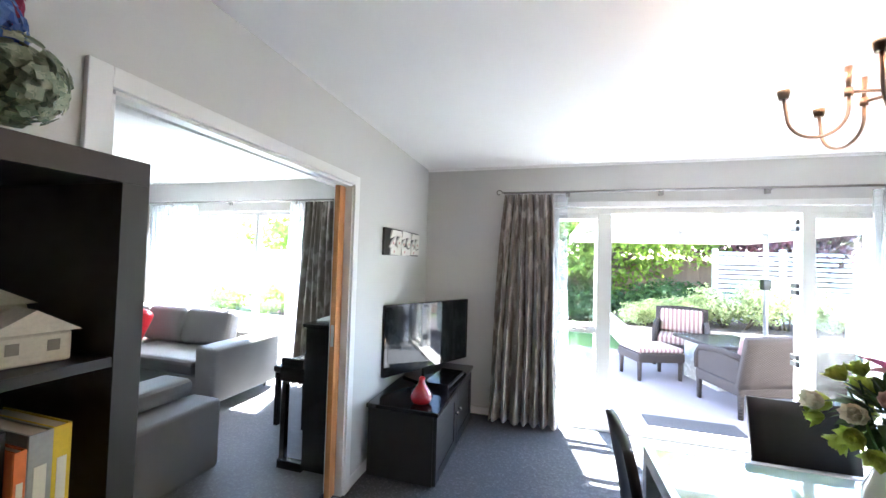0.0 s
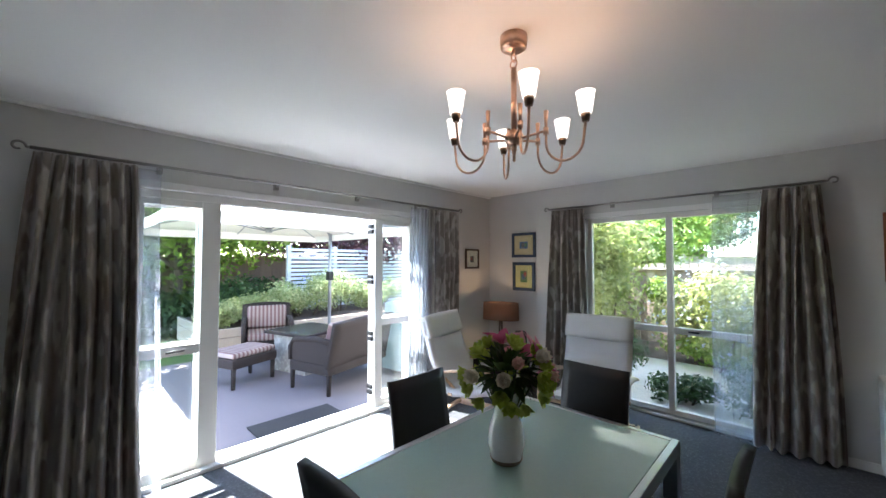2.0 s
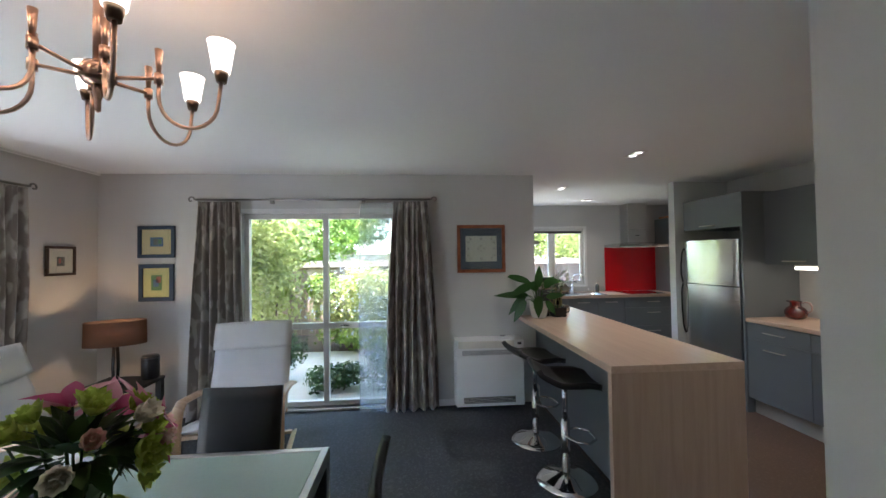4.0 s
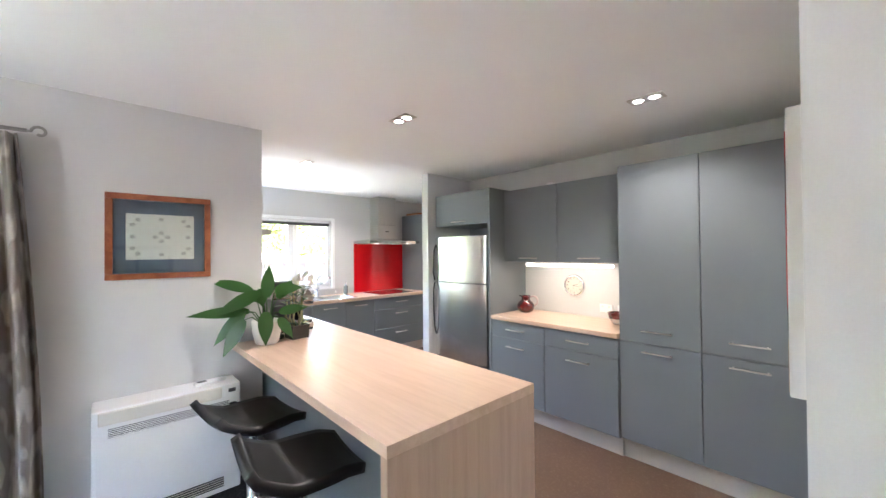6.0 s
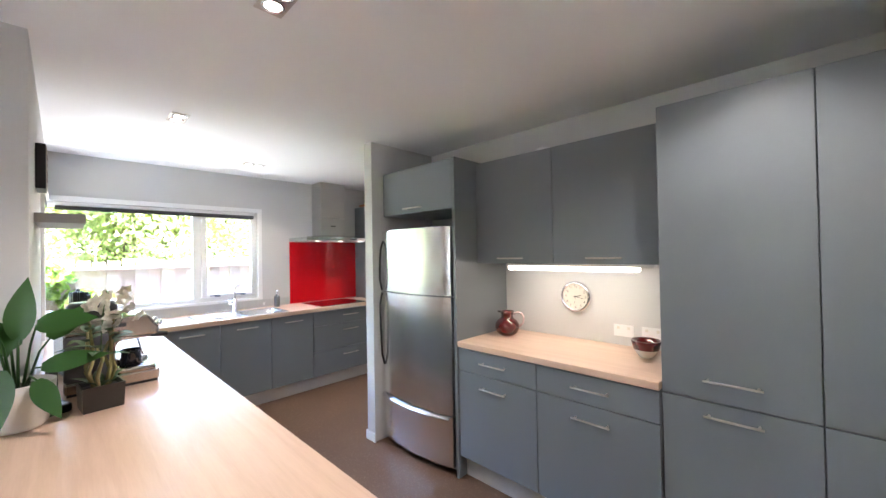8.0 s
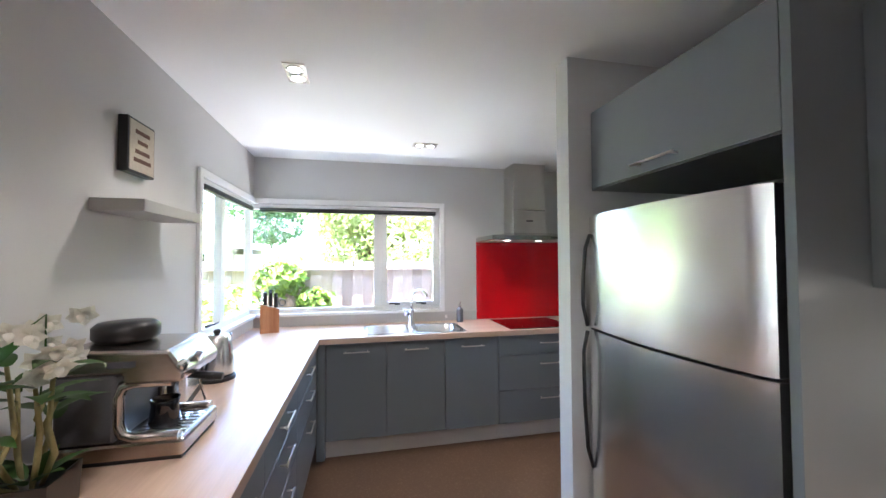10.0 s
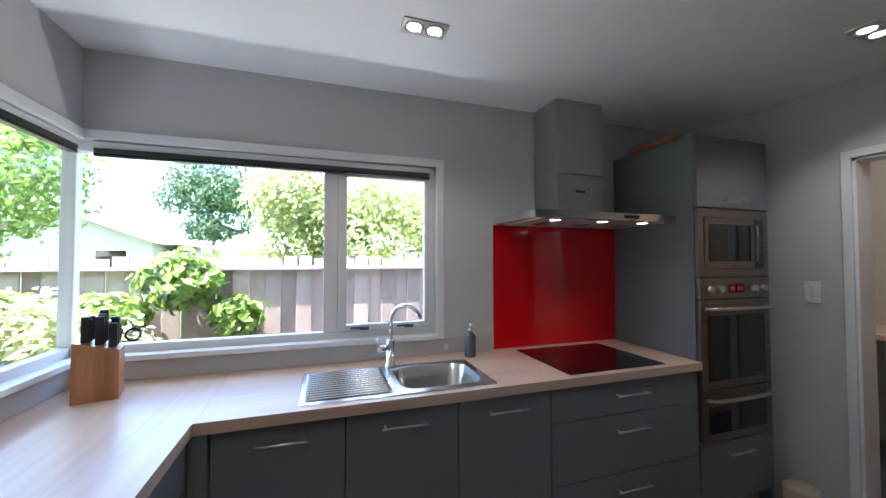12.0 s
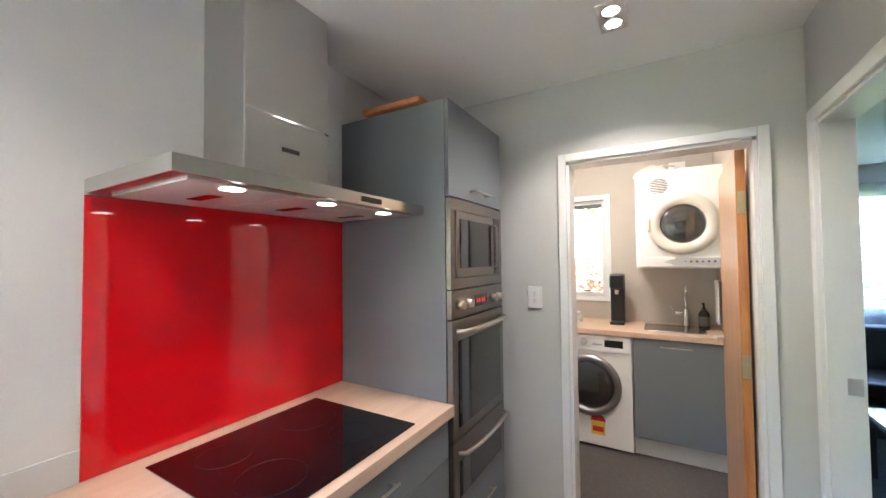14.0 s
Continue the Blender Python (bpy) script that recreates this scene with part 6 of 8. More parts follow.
jg = thing("glass_jug", "round deep red glass jug with clear handle", "jug", (5.80, -1.26, 0.9105), 200)
RGLASS = surf("deep_red_glass", (0.085, 0.002, 0.003), 0.04, var=0.2, scale=6, coat=0.8)
part("body", lathe([(0, 0), (0.045, 0), (0.052, 0.003), (0.074, 0.022), (0.085, 0.052), (0.083, 0.080), (0.066, 0.106), (0.048, 0.118), (0.041, 0.128), (0.041, 0.146), (0.049, 0.168), (0.046, 0.169), (0.037, 0.146), (0.037, 0.128), (0, 0.12)], 36), RGLASS, jg)
part("lip", prism([(-0.047, -0.018), (-0.047, 0.018), (-0.066, 0.006), (-0.066, -0.006)], 0.158, 0.169), RGLASS, jg)
part("handle", tube([(0.044, 0, 0.150), (0.075, 0, 0.166), (0.105, 0, 0.156), (0.118, 0, 0.125), (0.112, 0, 0.09), (0.086, 0, 0.066)], 0.007, 10), surf("pale_pink_glass", (0.55, 0.42, 0.40), 0.05, coat=1.0), jg)
bo = thing("ceramic_bowl", "deep red and cream bowl on the worktop", "bowl", (4.91, -1.27, 0.9105))
part("bowl", lathe([(0, 0), (0.03, 0), (0.045, 0.012), (0.072, 0.05), (0.085, 0.10), (0.081, 0.10), (0.067, 0.052), (0.04, 0.016), (0, 0.012)], 32), surf("cream_glaze", (0.62, 0.58, 0.50), 0.2, coat=0.5), bo)
part("red_glaze", lathe([(0.0735, 0.050), (0.0805, 0.075), (0.0868, 0.1008), (0.0802, 0.1012), (0.0655, 0.054), (0.055, 0.034)], 32), RGLASS, bo)
bo.scale = (0.86, 0.86, 0.95)
for x in (5.09, 4.93):
    so_ = thing("power_socket", "white double power socket on the wall", "socket", (x, KS + 0.001, 1.00), group="kitchen sockets")
    part("plate", bx(-0.058, 0.058, 0, 0.009, -0.036, 0.036, 0.003), WHITE, so_)
    for s in (-0.03, 0.03):
        part("switch", bx(s - 0.008, s + 0.008, 0.0092, 0.012, 0.008, 0.024, 0.001), IVORY, so_)
pk = tagged(part("ceiling_sensor", lathe([(0, 0), (0.045, 0), (0.048, 0.01), (0.04, 0.024), (0, 0.03)], 24), WHITE), "round white sensor on top of the wall cupboard", "sensor")
pk.location = (5.46, -1.20, 2.1255)

# on the bar: lily pot, orchid, coffee machine
PEACE = leafy("peace_lily_leaf", (0.02, 0.07, 0.012), (0.05, 0.15, 0.025), 0.35, 0.25)
pt = thing("potted_plant", "peace lily in a tapered white ceramic pot", "potted plant", (6.285, 1.04, 0.9105))
part("pot", lathe([(0, 0), (0.064, 0), (0.074, 0.012), (0.090, 0.09), (0.095, 0.155), (0.088, 0.158), (0.085, 0.138), (0, 0.132)], 36), surf("matt_white_pot", (0.72, 0.70, 0.66), 0.4, var=0.03), pt)
part("soil", lathe([(0, 0.139), (0.0845, 0.1375)], 24), surf("potting_soil", (0.03, 0.022, 0.016), 0.95, var=0.4, grain=60, bump=0.8), pt)
NW, UPV = Vector((0.35, 0.937, 0)), Vector((0, 0, 1))
AW = Vector((-0.937, 0.35, 0))
# each leaf: base and tip, as (sideways, towards the room, height over the rim), and its width
for p, q, w in (((0.08, 0.02, 0.06), (0.33, 0.05, 0.07), 0.062), ((0.03, 0.03, 0.16), (0.22, 0.06, 0.07), 0.075), ((0.07, -0.03, 0.17), (0.26, -0.04, 0.24), 0.06),
                ((0.10, 0.03, 0.06), (0.23, 0.06, -0.09), 0.065), ((0.10, 0.06, 0.02), (0.19, 0.09, -0.15), 0.07), ((0.0, 0.09, 0.06), (0.0, 0.14, -0.10), 0.07),
                ((0.0, 0.0, 0.13), (-0.01, 0.0, 0.30), 0.065), ((-0.04, 0.01, 0.17), (-0.16, 0.03, 0.19), 0.07), ((-0.06, 0.04, 0.05), (-0.19, 0.06, 0.08), 0.055),
                ((0.03, -0.02, 0.18), (0.02, 0.02, 0.09), 0.06), ((-0.05, -0.04, 0.12), (-0.12, -0.09, 0.22), 0.06), ((0.02, -0.05, 0.10), (0.10, -0.10, 0.18), 0.06), ((-0.06, 0.07, 0.02), (-0.12, 0.13, -0.07), 0.05)):
    p, q = [NW * e[0] * 1.3 + AW * e[1] * 1.1 + UPV * (0.152 + e[2] * 1.2) for e in (p, q)]
    root = Vector((p.x * 0.25, p.y * 0.25, 0.137))
    part("stalk", tube([root, root.lerp(p, 0.55) + UPV * 0.03, p], [0.005, 0.0035, 0.003], 6), PEACE, pt)
    along = q - p
    up = (UPV * 0.55 + AW * 0.85) if abs(along.normalized().z) < 0.9 else AW
    part("leaf", blade(p, along, up, along.length * 1.1, w * 1.3, 0.22, 9, fold=0.12), PEACE, pt)
rn = random.Random(21)
op = thing("potted_orchid", "white orchid in a square black pot", "potted plant", (6.32, 0.825, 0.9105), 6)
b = bmesh.new()
loops(b, [[(-0.060, -0.060, 0), (0.060, -0.060, 0), (0.060, 0.060, 0), (-0.060, 0.060, 0)], [(-0.064, -0.064, 0.095), (0.064, -0.064, 0.095), (0.064, 0.064, 0.095), (-0.064, 0.064, 0.095)],
          [(-0.059, -0.059, 0.095), (0.059, -0.059, 0.095), (0.059, 0.059, 0.095), (-0.059, 0.059, 0.095)], [(-0.055, -0.055, 0.075), (0.055, -0.055, 0.075), (0.055, 0.055, 0.075), (-0.055, 0.055, 0.075)]])
for f in b.faces:
    f.smooth = False
part("pot", b, surf("black_glazed_pot", (0.012, 0.011, 0.011), 0.3, coat=0.3), op)
CANE = surf("orchid_cane", (0.28, 0.24, 0.10), 0.6, var=0.2, scale=20)
ORCL = leafy("orchid_leaf", (0.018, 0.05, 0.010), (0.06, 0.14, 0.02), 0.4, 0.25)
PETAL = leafy("white_orchid_petal", (0.62, 0.60, 0.50), (0.80, 0.78, 0.70), 0.5, 0.3)
tips = []
for i in range(7):
    a = radians(50 * i + 15)
    lean = 0.10 if i in (0, 3) else 0.04
    top = Vector((lean * math.cos(a), lean * math.sin(a), 0.25 + 0.05 * (i % 3)))
    part("cane", tube([(0.02 * math.cos(a), 0.02 * math.sin(a), 0.07), (top.x * 1.1 + 0.012 * math.sin(a * 2), top.y * 1.1, 0.14), (top.x * 0.75, top.y * 0.75 + 0.014 * math.cos(a), 0.20), top], [0.005, 0.0065, 0.006, 0.004], 8), CANE, op)
    tips.append(top)
    for k_ in range(3):
        aa = a + (k_ - 1) * 1.3
        part("leaf", blade(top - Vector((0, 0, 0.02 * k_)), (math.cos(aa), math.sin(aa), 0.5), (0, 0, 1), 0.105, 0.042, 0.6, 6), ORCL, op)
for i in range(6):
    aa = radians(60 * i)
    part("leaf", blade((0.02 * math.cos(aa), 0.02 * math.sin(aa), 0.085), (math.cos(aa), math.sin(aa), 0.9), (0, 0, 1), 0.09, 0.034, 0.5, 6), ORCL, op)
for i in range(16):
    c = Vector((-0.02 + rn.uniform(-0.08, 0.07), -0.02 + rn.uniform(-0.09, 0.07), (0.42 if i < 11 else 0.34) + rn.uniform(-0.035, 0.04)))
    b = bmesh.new()
    ax = Vector((-0.8 + rn.uniform(-0.4, 0.4), -0.4 + rn.uniform(-0.5, 0.5), -0.35)).normalized()
    o_ = ax.orthogonal().normalized()
    for q in range(5):
        an = q * math.tau / 5 + i
        blade(c, ax * 0.35 + o_ * math.cos(an) + ax.cross(o_) * math.sin(an), ax, 0.031, 0.027, 0.25, 4, b)
    blade(c, ax + Vector((0, 0, -0.5)), (0, 0, 1), 0.022, 0.016, 0.8, 4, b)
    part("flower", b, PETAL, op)
part("flower_stem", tube([(0.01, 0, 0.18), (0.02, -0.01, 0.36), (0, -0.02, 0.46), (-0.05, -0.02, 0.44)], 0.002, 5), ORCL, op)

cm = thing("coffee_machine", "steel espresso machine with black bean hopper", "coffee machine", (6.66, 0.78, 0.9105), 0)
CMS = surf("champagne_steel", (0.46, 0.41, 0.37), 0.25, 1.0, var=0.05)
# body runs back towards the wall, front faces -y
part("drip_tray", bx(-0.15, 0.15, -0.20, 0.17, 0.012, 0.07, 0.012), CMS, cm)
part("tray_foot", bx(-0.14, 0.14, -0.19, 0.16, 0.0, 0.012), BLACK, cm)
for i in range(8):
    part("grid_bar", bx(-0.12 + i * 0.03, -0.107 + i * 0.03, -0.18, -0.02, 0.0702, 0.075), CHROME, cm)
part("back_body", bx(-0.15, 0.15, 0.0, 0.17, 0.071, 0.29, 0.01), DKGREY, cm)
for sx in (-0.132, 0.132):
    part("side_frame", tube([(sx, -0.16, 0.262), (sx, -0.05, 0.262), (sx, -0.015, 0.25), (sx, 0.0, 0.215), (sx, 0.0, 0.125), (sx, -0.015, 0.09), (sx, -0.05, 0.078), (sx, -0.18, 0.075)], 0.022, 10, flat=0.8), CMS, cm)
b = prism([(-0.19, 0.255), (-0.20, 0.29), (-0.15, 0.365), (0.17, 0.375), (0.17, 0.2905), (-0.02, 0.2905), (-0.02, 0.255)], -0.155, 0.155, plane="yz")
bmesh.ops.bevel(b, geom=list(b.edges), offset=0.012, segments=3, affect="EDGES", profile=0.5)
part("head", b, CMS, cm)
part("badge", bx(-0.1575, -0.1555, -0.06, 0.02, 0.315, 0.335, 0.001), DKGREY, cm)
part("hopper", lathe([(0, 0.376), (0.09, 0.376), (0.10, 0.39), (0.10, 0.425), (0.085, 0.44), (0, 0.442)], 28, (0.02, 0.06, 0)), BLACK, cm)
part("portafilter", cy((0.02, -0.10, 0.225), (0.02, -0.10, 0.255), 0.034, n=20), CHROME, cm)
part("portafilter_handle", tube([(0.02, -0.13, 0.235), (0.02, -0.22, 0.225), (0.02, -0.26, 0.22)], [0.012, 0.016, 0.014], 10), BLACK, cm)
part("steam_wand", tube([(0.12, -0.12, 0.255), (0.125, -0.14, 0.18), (0.13, -0.16, 0.10)], 0.005, 8), CHROME, cm)
part("milk_jug", lathe([(0, 0.076), (0.045, 0.076), (0.05, 0.09), (0.042, 0.15), (0.046, 0.17), (0.043, 0.17), (0.038, 0.15)], 20, (-0.03, -0.09, 0)), GBLACK, cm)
cm.scale = (0.88, 0.88, 0.88)
part("dial", cy((0.156, -0.12, 0.31), (0.17, -0.12, 0.31), 0.02, n=16), CHROME, cm)
for y in (-0.10, 0.02):
    part("knob", cy((-0.05 + y, -0.185, 0.318), (-0.05 + y, -0.205, 0.31), 0.018, n=16), CHROME, cm)
ph = thing("cordless_phone", "black cordless phone in its charging stand", "telephone", (6.36, 0.96, 0.9105), 20)
part("cradle", bx(-0.04, 0.04, -0.045, 0.045, 0, 0.035, 0.008), BLACK, ph)
part("handset", bx(-0.024, 0.024, -0.012, 0.014, 0.02, 0.17, 0.01), BLACK, ph)

kt = thing("kettle", "brushed steel electric kettle with black handle", "kettle", (7.325, 0.795, 0.9105), 70)
part("base", lathe([(0, 0), (0.085, 0), (0.085, 0.015), (0.075, 0.02), (0, 0.02)], 28), BLACK, kt)
part("body", lathe([(0, 0.021), (0.078, 0.021), (0.082, 0.04), (0.070, 0.15), (0.058, 0.205), (0.05, 0.215), (0, 0.222)], 32), STEELH, kt)
part("lid_knob", lathe([(0, 0.222), (0.014, 0.222), (0.018, 0.235), (0.01, 0.243), (0, 0.243)], 14), BLACK, kt)
part("handle", tube([(0, 0.055, 0.20), (0, 0.10, 0.205), (0, 0.115, 0.15), (0, 0.10, 0.07), (0, 0.08, 0.05)], 0.012, 10), BLACK, kt)
part("spout", tube([(0, -0.06, 0.175), (0, -0.085, 0.195), (0, -0.095, 0.205)], [0.02, 0.015, 0.01], 10), STEELH, kt)
to_ = thing("toaster", "brushed steel two-slot toaster with black ends", "toaster", (7.02, 0.86, 0.9105), 10)
part("shell", bx(-0.15, 0.15, -0.085, 0.085, 0.015, 0.19, 0.035, seg=4), STEELH, to_)
part("base", bx(-0.145, 0.145, -0.08, 0.08, 0, 0.03, 0.005), BLACK, to_)
for y in (-0.035, 0.035):
    part("slot", bx(-0.11, 0.11, y - 0.012, y + 0.012, 0.1885, 0.1915), BLACK, to_)
part("end_cap", bx(-0.162, -0.1505, -0.05, 0.05, 0.03, 0.17, 0.005), BLACK, to_)
part("lever", bx(-0.185, -0.163, -0.018, 0.018, 0.12, 0.135, 0.004), BLACK, to_)
kb = thing("knife_block", "varnished wooden knife block full of black-handled knives", "knife block", (8.55, 0.835, 0.9105), 15)
b = prism([(-0.06, 0), (0.06, 0), (0.06, 0.20), (-0.06, 0.165)], -0.055, 0.055, plane="yz")
part("block", b, wood("cherry_block", (0.50, 0.22, 0.09), (0.34, 0.12, 0.04), (14, 14, 1), 2, 0.35, coat=0.2), kb)
kb.scale = (1.15, 1.15, 1.15)
rn = random.Random(3)
for i in range(3):
    for j in range(3):
        x, y = -0.035 + 0.035 * i, -0.04 + 0.035 * j
        z = 0.168 + (y + 0.06) * 0.29
        b = bx(x - 0.008, x + 0.008, y - 0.012, y + 0.012, z, z + 0.07 + 0.05 * rn.random(), 0.004)
        part("knife_handle", b, BLACK, kb)
part("scissor_ring", tube(arc((0.03, -0.085, 0.20), 0.022, 0, 360, 14, "yz"), 0.004, 6), BLACK, kb)
ws = thing("wall_shelf", "short thick grey floating shelf on the kitchen wall", "shelf", (7.02, KN - 0.002, 1.67), 0)
part("board", bx(-0.23, 0.23, -0.17, 0, 0, 0.045, 0.003), surf("shelf_silver_grey", (0.45, 0.44, 0.42), 0.5, var=0.04), ws)
sg = thing("wall_sign", "small cream printed sign in black frame", "sign", (7.03, KN - 0.002, 1.955))
part("block", bx(-0.095, 0.095, -0.035, 0, -0.11, 0.11, 0.003), BLACK, sg)
part("face", bx(-0.085, 0.085, -0.0375, -0.0352, -0.10, 0.10), surf("aged_cream", (0.50, 0.44, 0.34), 0.7, var=0.12, scale=12), sg)
for z, w in ((0.06, 0.05), (0.02, 0.035), (-0.02, 0.05), (-0.055, 0.06)):
    part("print_bar", bx(-w, w, -0.0388, -0.0378, z - 0.008, z + 0.008), surf("brown_ink", (0.12, 0.06, 0.04), 0.8) if "brown_ink" not in bpy.data.materials else bpy.data.materials["brown_ink"], sg)
sw = thing("light_switch", "white two-gang light switch", "switch", (8.03, LY + 0.001, 1.275))
part("plate", bx(-0.038, 0.038, 0, 0.009, -0.06, 0.06, 0.003), WHITE, sw)
for z in (0.018, -0.018):
    part("rocker", bx(-0.009, 0.009, 0.0092, 0.014, z - 0.012, z + 0.012, 0.002), IVORY, sw)
bn = thing("food_canister", "beige lidded pet food canister by the oven tower", "canister", (8.05, -2.50, 0))
part("body", lathe([(0, 0), (0.07, 0), (0.075, 0.01), (0.075, 0.19), (0, 0.19)], 24), surf("beige_plastic", (0.42, 0.36, 0.24), 0.4), bn)
part("lid", lathe([(0.077, 0.191), (0.078, 0.21), (0.06, 0.225), (0, 0.228)], 24), surf("beige_lid", (0.48, 0.42, 0.30), 0.35), bn)
sb = tagged(part("pet_bowl", lathe([(0, 0), (0.10, 0), (0.11, 0.01), (0.09, 0.04), (0.082, 0.04), (0.07, 0.012), (0, 0.01)], 28), surf("blue_plastic", (0.03, 0.10, 0.25), 0.35)), "blue plastic pet bowl on the floor", "bowl")
sb.location = (7.98, -2.36, 0)
orp = tagged(part("serving_board", bx(-0.16, 0.16, -0.26, 0.26, 0, 0.03, 0.012), wood("orange_board", (0.50, 0.20, 0.08), (0.36, 0.12, 0.04), (14, 1, 14), 2, 0.4)), "orange-brown wooden board lying on the oven tower", "board")
orp.location = (8.45, -2.15, 2.1405)

# ---- laundry and hall ----
b = bmesh.new()
lining_y(b, 7.085, 7.855, 0.0, 1.98, LY, LY + 0.018, 0.04)
bx(7.086, 7.10, LY - T - 0.004, LY + 0.004, 0, 1.966, 0, b)
bx(7.84, 7.854, LY - T - 0.004, LY + 0.004, 0, 1.966, 0, b)
bx(7.10, 7.84, LY - T - 0.004, LY + 0.004, 1.966, 1.979, 0, b)
setting("trim_laundry_door", b, TRIM, "white painted architrave of the laundry doorway", "trim")
b = bmesh.new()
lining_x(b, -2.50, -1.60, 0.0, 1.98, HD, HD + 0.018, 0.05)
bx(HD - 0.094, HD + 0.004, -2.499, -2.485, 0, 1.966, 0, b)
bx(HD - 0.094, HD + 0.004, -1.615, -1.601, 0, 1.966, 0, b)
bx(HD - 0.094, HD + 0.004, -2.485, -1.615, 1.966, 1.979, 0, b)
setting("trim_hall_door", b, TRIM, "white painted architrave of the back room doorway", "trim")
sp_ = thing("strike_plate", "nickel strike plate in the door lining", "door hardware", (HD - 0.065, -2.484, 1.02))
part("plate", bx(-0.02, 0.02, 0, 0.002, -0.03, 0.03, 0.0005), NICKEL, sp_)
part("screw", cy((0, 0.002, 0.022), (0, 0.003, 0.022), 0.004, n=8), NICKEL, sp_)
ld = thing("door_laundry", "varnished timber laundry door standing open", "door", (7.148, LY - T + 0.03, 0), -92, kind="structure")
part("leaf", bx(0.0, 0.74, -0.036, 0, 0.012, 1.955, 0.002), wood("honey_veneer", (0.58, 0.30, 0.14), (0.46, 0.21, 0.09), (14, 14, 1), 1.6, 0.3, coat=0.25), ld)
part("edge_lipping", bx(-0.003, -0.0002, -0.036, 0, 0.012, 1.955), PINE, ld)
for z in (0.25, 1.0, 1.72):
    part("hinge", bx(-0.006, -0.0032, -0.034, -0.004, z - 0.05, z + 0.05, 0.001), surf("brass_hinge", (0.55, 0.47, 0.30), 0.35, 1.0) if "brass_hinge" not in bpy.data.materials else bpy.data.materials["brass_hinge"], ld)
for y, s in ((-0.036, -1), (0, 1)):
    h_ = part("door_handle", cy((0.68, y, 1.0), (0.68, y + s * 0.045, 1.0), 0.011, n=12), NICKEL, ld)
    part("lever", cy((0.685, y + s * 0.045, 1.0), (0.57, y + s * 0.048, 1.0), 0.009, n=12), NICKEL, h_)
    part("rose", cy((0.68, y, 1.0), (0.68, y + s * 0.006, 1.0), 0.025, n=20), NICKEL, h_)

lw = thing("window_laundry", "small white aluminium laundry window", "window", kind="structure")
YL = -4.40
b = bmesh.new()
for x in (7.87, 8.185):
    bx(x, x + 0.035, YL, YL + 0.05, 1.13, 2.02, 0.003, b)
for z in (1.13, 1.985):
    bx(7.905, 8.185, YL, YL + 0.05, z, z + 0.035, 0.003, b)
part("window_frame", b, ALU, lw)
pane_of(lw, 7.905, 8.185, YL + 0.02, YL + 0.026, 1.165, 1.985)
part("latch", bx(8.0, 8.07, YL + 0.05, YL + 0.07, 1.17, 1.185, 0.003), BLACK, lw)
part("blind_rail", bx(7.90, 8.19, YL + 0.055, YL + 0.075, 1.95, 1.985, 0.003), DKGREY, lw)
b = bmesh.new()
lining_y(b, 7.87, 8.22, 1.13, 2.02, -4.32, -4.305, 0.045, foot=False)
setting("trim_laundry_window", b, TRIM, "white painted laundry window architrave", "trim")

tagged(part("laundry_worktop", bx(7.052, KX - 0.002, -4.318, -3.74, 0.885, 0.925, 0.003), TOP), "pale ash laminate laundry worktop with small sink", "worktop")
wm = thing("washing_machine", "white front-loading washing machine under the worktop", "washing machine", (7.93, -3.77, 0))
part("cabinet", bx(-0.29, 0.29, -0.53, 0, 0.015, 0.875, 0.008), WHITE, wm)
part("control_fascia", bx(-0.285, 0.285, 0.0005, 0.014, 0.75, 0.87, 0.004), WHITE, wm)
part("drawer", bx(0.12, 0.275, 0.0145, 0.018, 0.79, 0.86, 0.003), WHITE, wm)
part("display", bx(-0.23, -0.10, 0.0145, 0.016, 0.79, 0.845, 0.001), GBLACK, wm)
part("dial", cy((0.05, 0.014, 0.82), (0.05, 0.045, 0.82), 0.028, 0.024, 24), CHROME, wm)
for i in range(6):
    part("button", bx(-0.02 - i * 0.012, -0.012 - i * 0.012, 0.0145, 0.0155, 0.80, 0.81), DKGREY, wm)


def ring_y(r0, r1, d0, d1, n=40):
    """A ring facing +y."""
    b = lathe([(r0, d0), (r0, d1), ((r0 + r1) / 2, d1 + 0.006), (r1, d1), (r1, d0)], n)
    bmesh.ops.rotate(b, cent=(0, 0, 0), matrix=Matrix.Rotation(radians(-90), 3, "X"), verts=b.verts)
    return b


def dome_y(r, d0, bulge, n=36):
    b = lathe([(r * math.cos(t * math.pi / 12), d0 + bulge * math.sin(t * math.pi / 12)) for t in range(7)], n)
    bmesh.ops.rotate(b, cent=(0, 0, 0), matrix=Matrix.Rotation(radians(-90), 3, "X"), verts=b.verts)
    return b


b = ring_y(0.185, 0.235, 0.0, 0.03)
bmesh.ops.translate(b, vec=(0.02, 0.0005, 0.485), verts=b.verts)
part("door_ring", b, surf("silver_ring", (0.35, 0.35, 0.36), 0.3, 1.0), wm)
DRUM = surf("drum_steel", (0.34, 0.335, 0.33), 0.22, 1.0, var=0.06)
SMOKE = glass("smoked_door_glass", (0.42, 0.43, 0.44), 0.0, 0.12)


def drum_y(r, turns):
    """Concentric ribs of a drum seen through the door, facing +y."""
    prof = [(0, 0.003)]
    for k in range(turns):
        a, e = r * (k + 0.2) / turns, r * (k + 0.9) / turns
        prof += [(a, 0.003 + 0.004 * (k % 2)), (e, 0.006 - 0.003 * (k % 2))]
    b = lathe(prof + [(r, 0.001)], 36)
    bmesh.ops.rotate(b, cent=(0, 0, 0), matrix=Matrix.Rotation(radians(-90), 3, "X"), verts=b.verts)
    return b


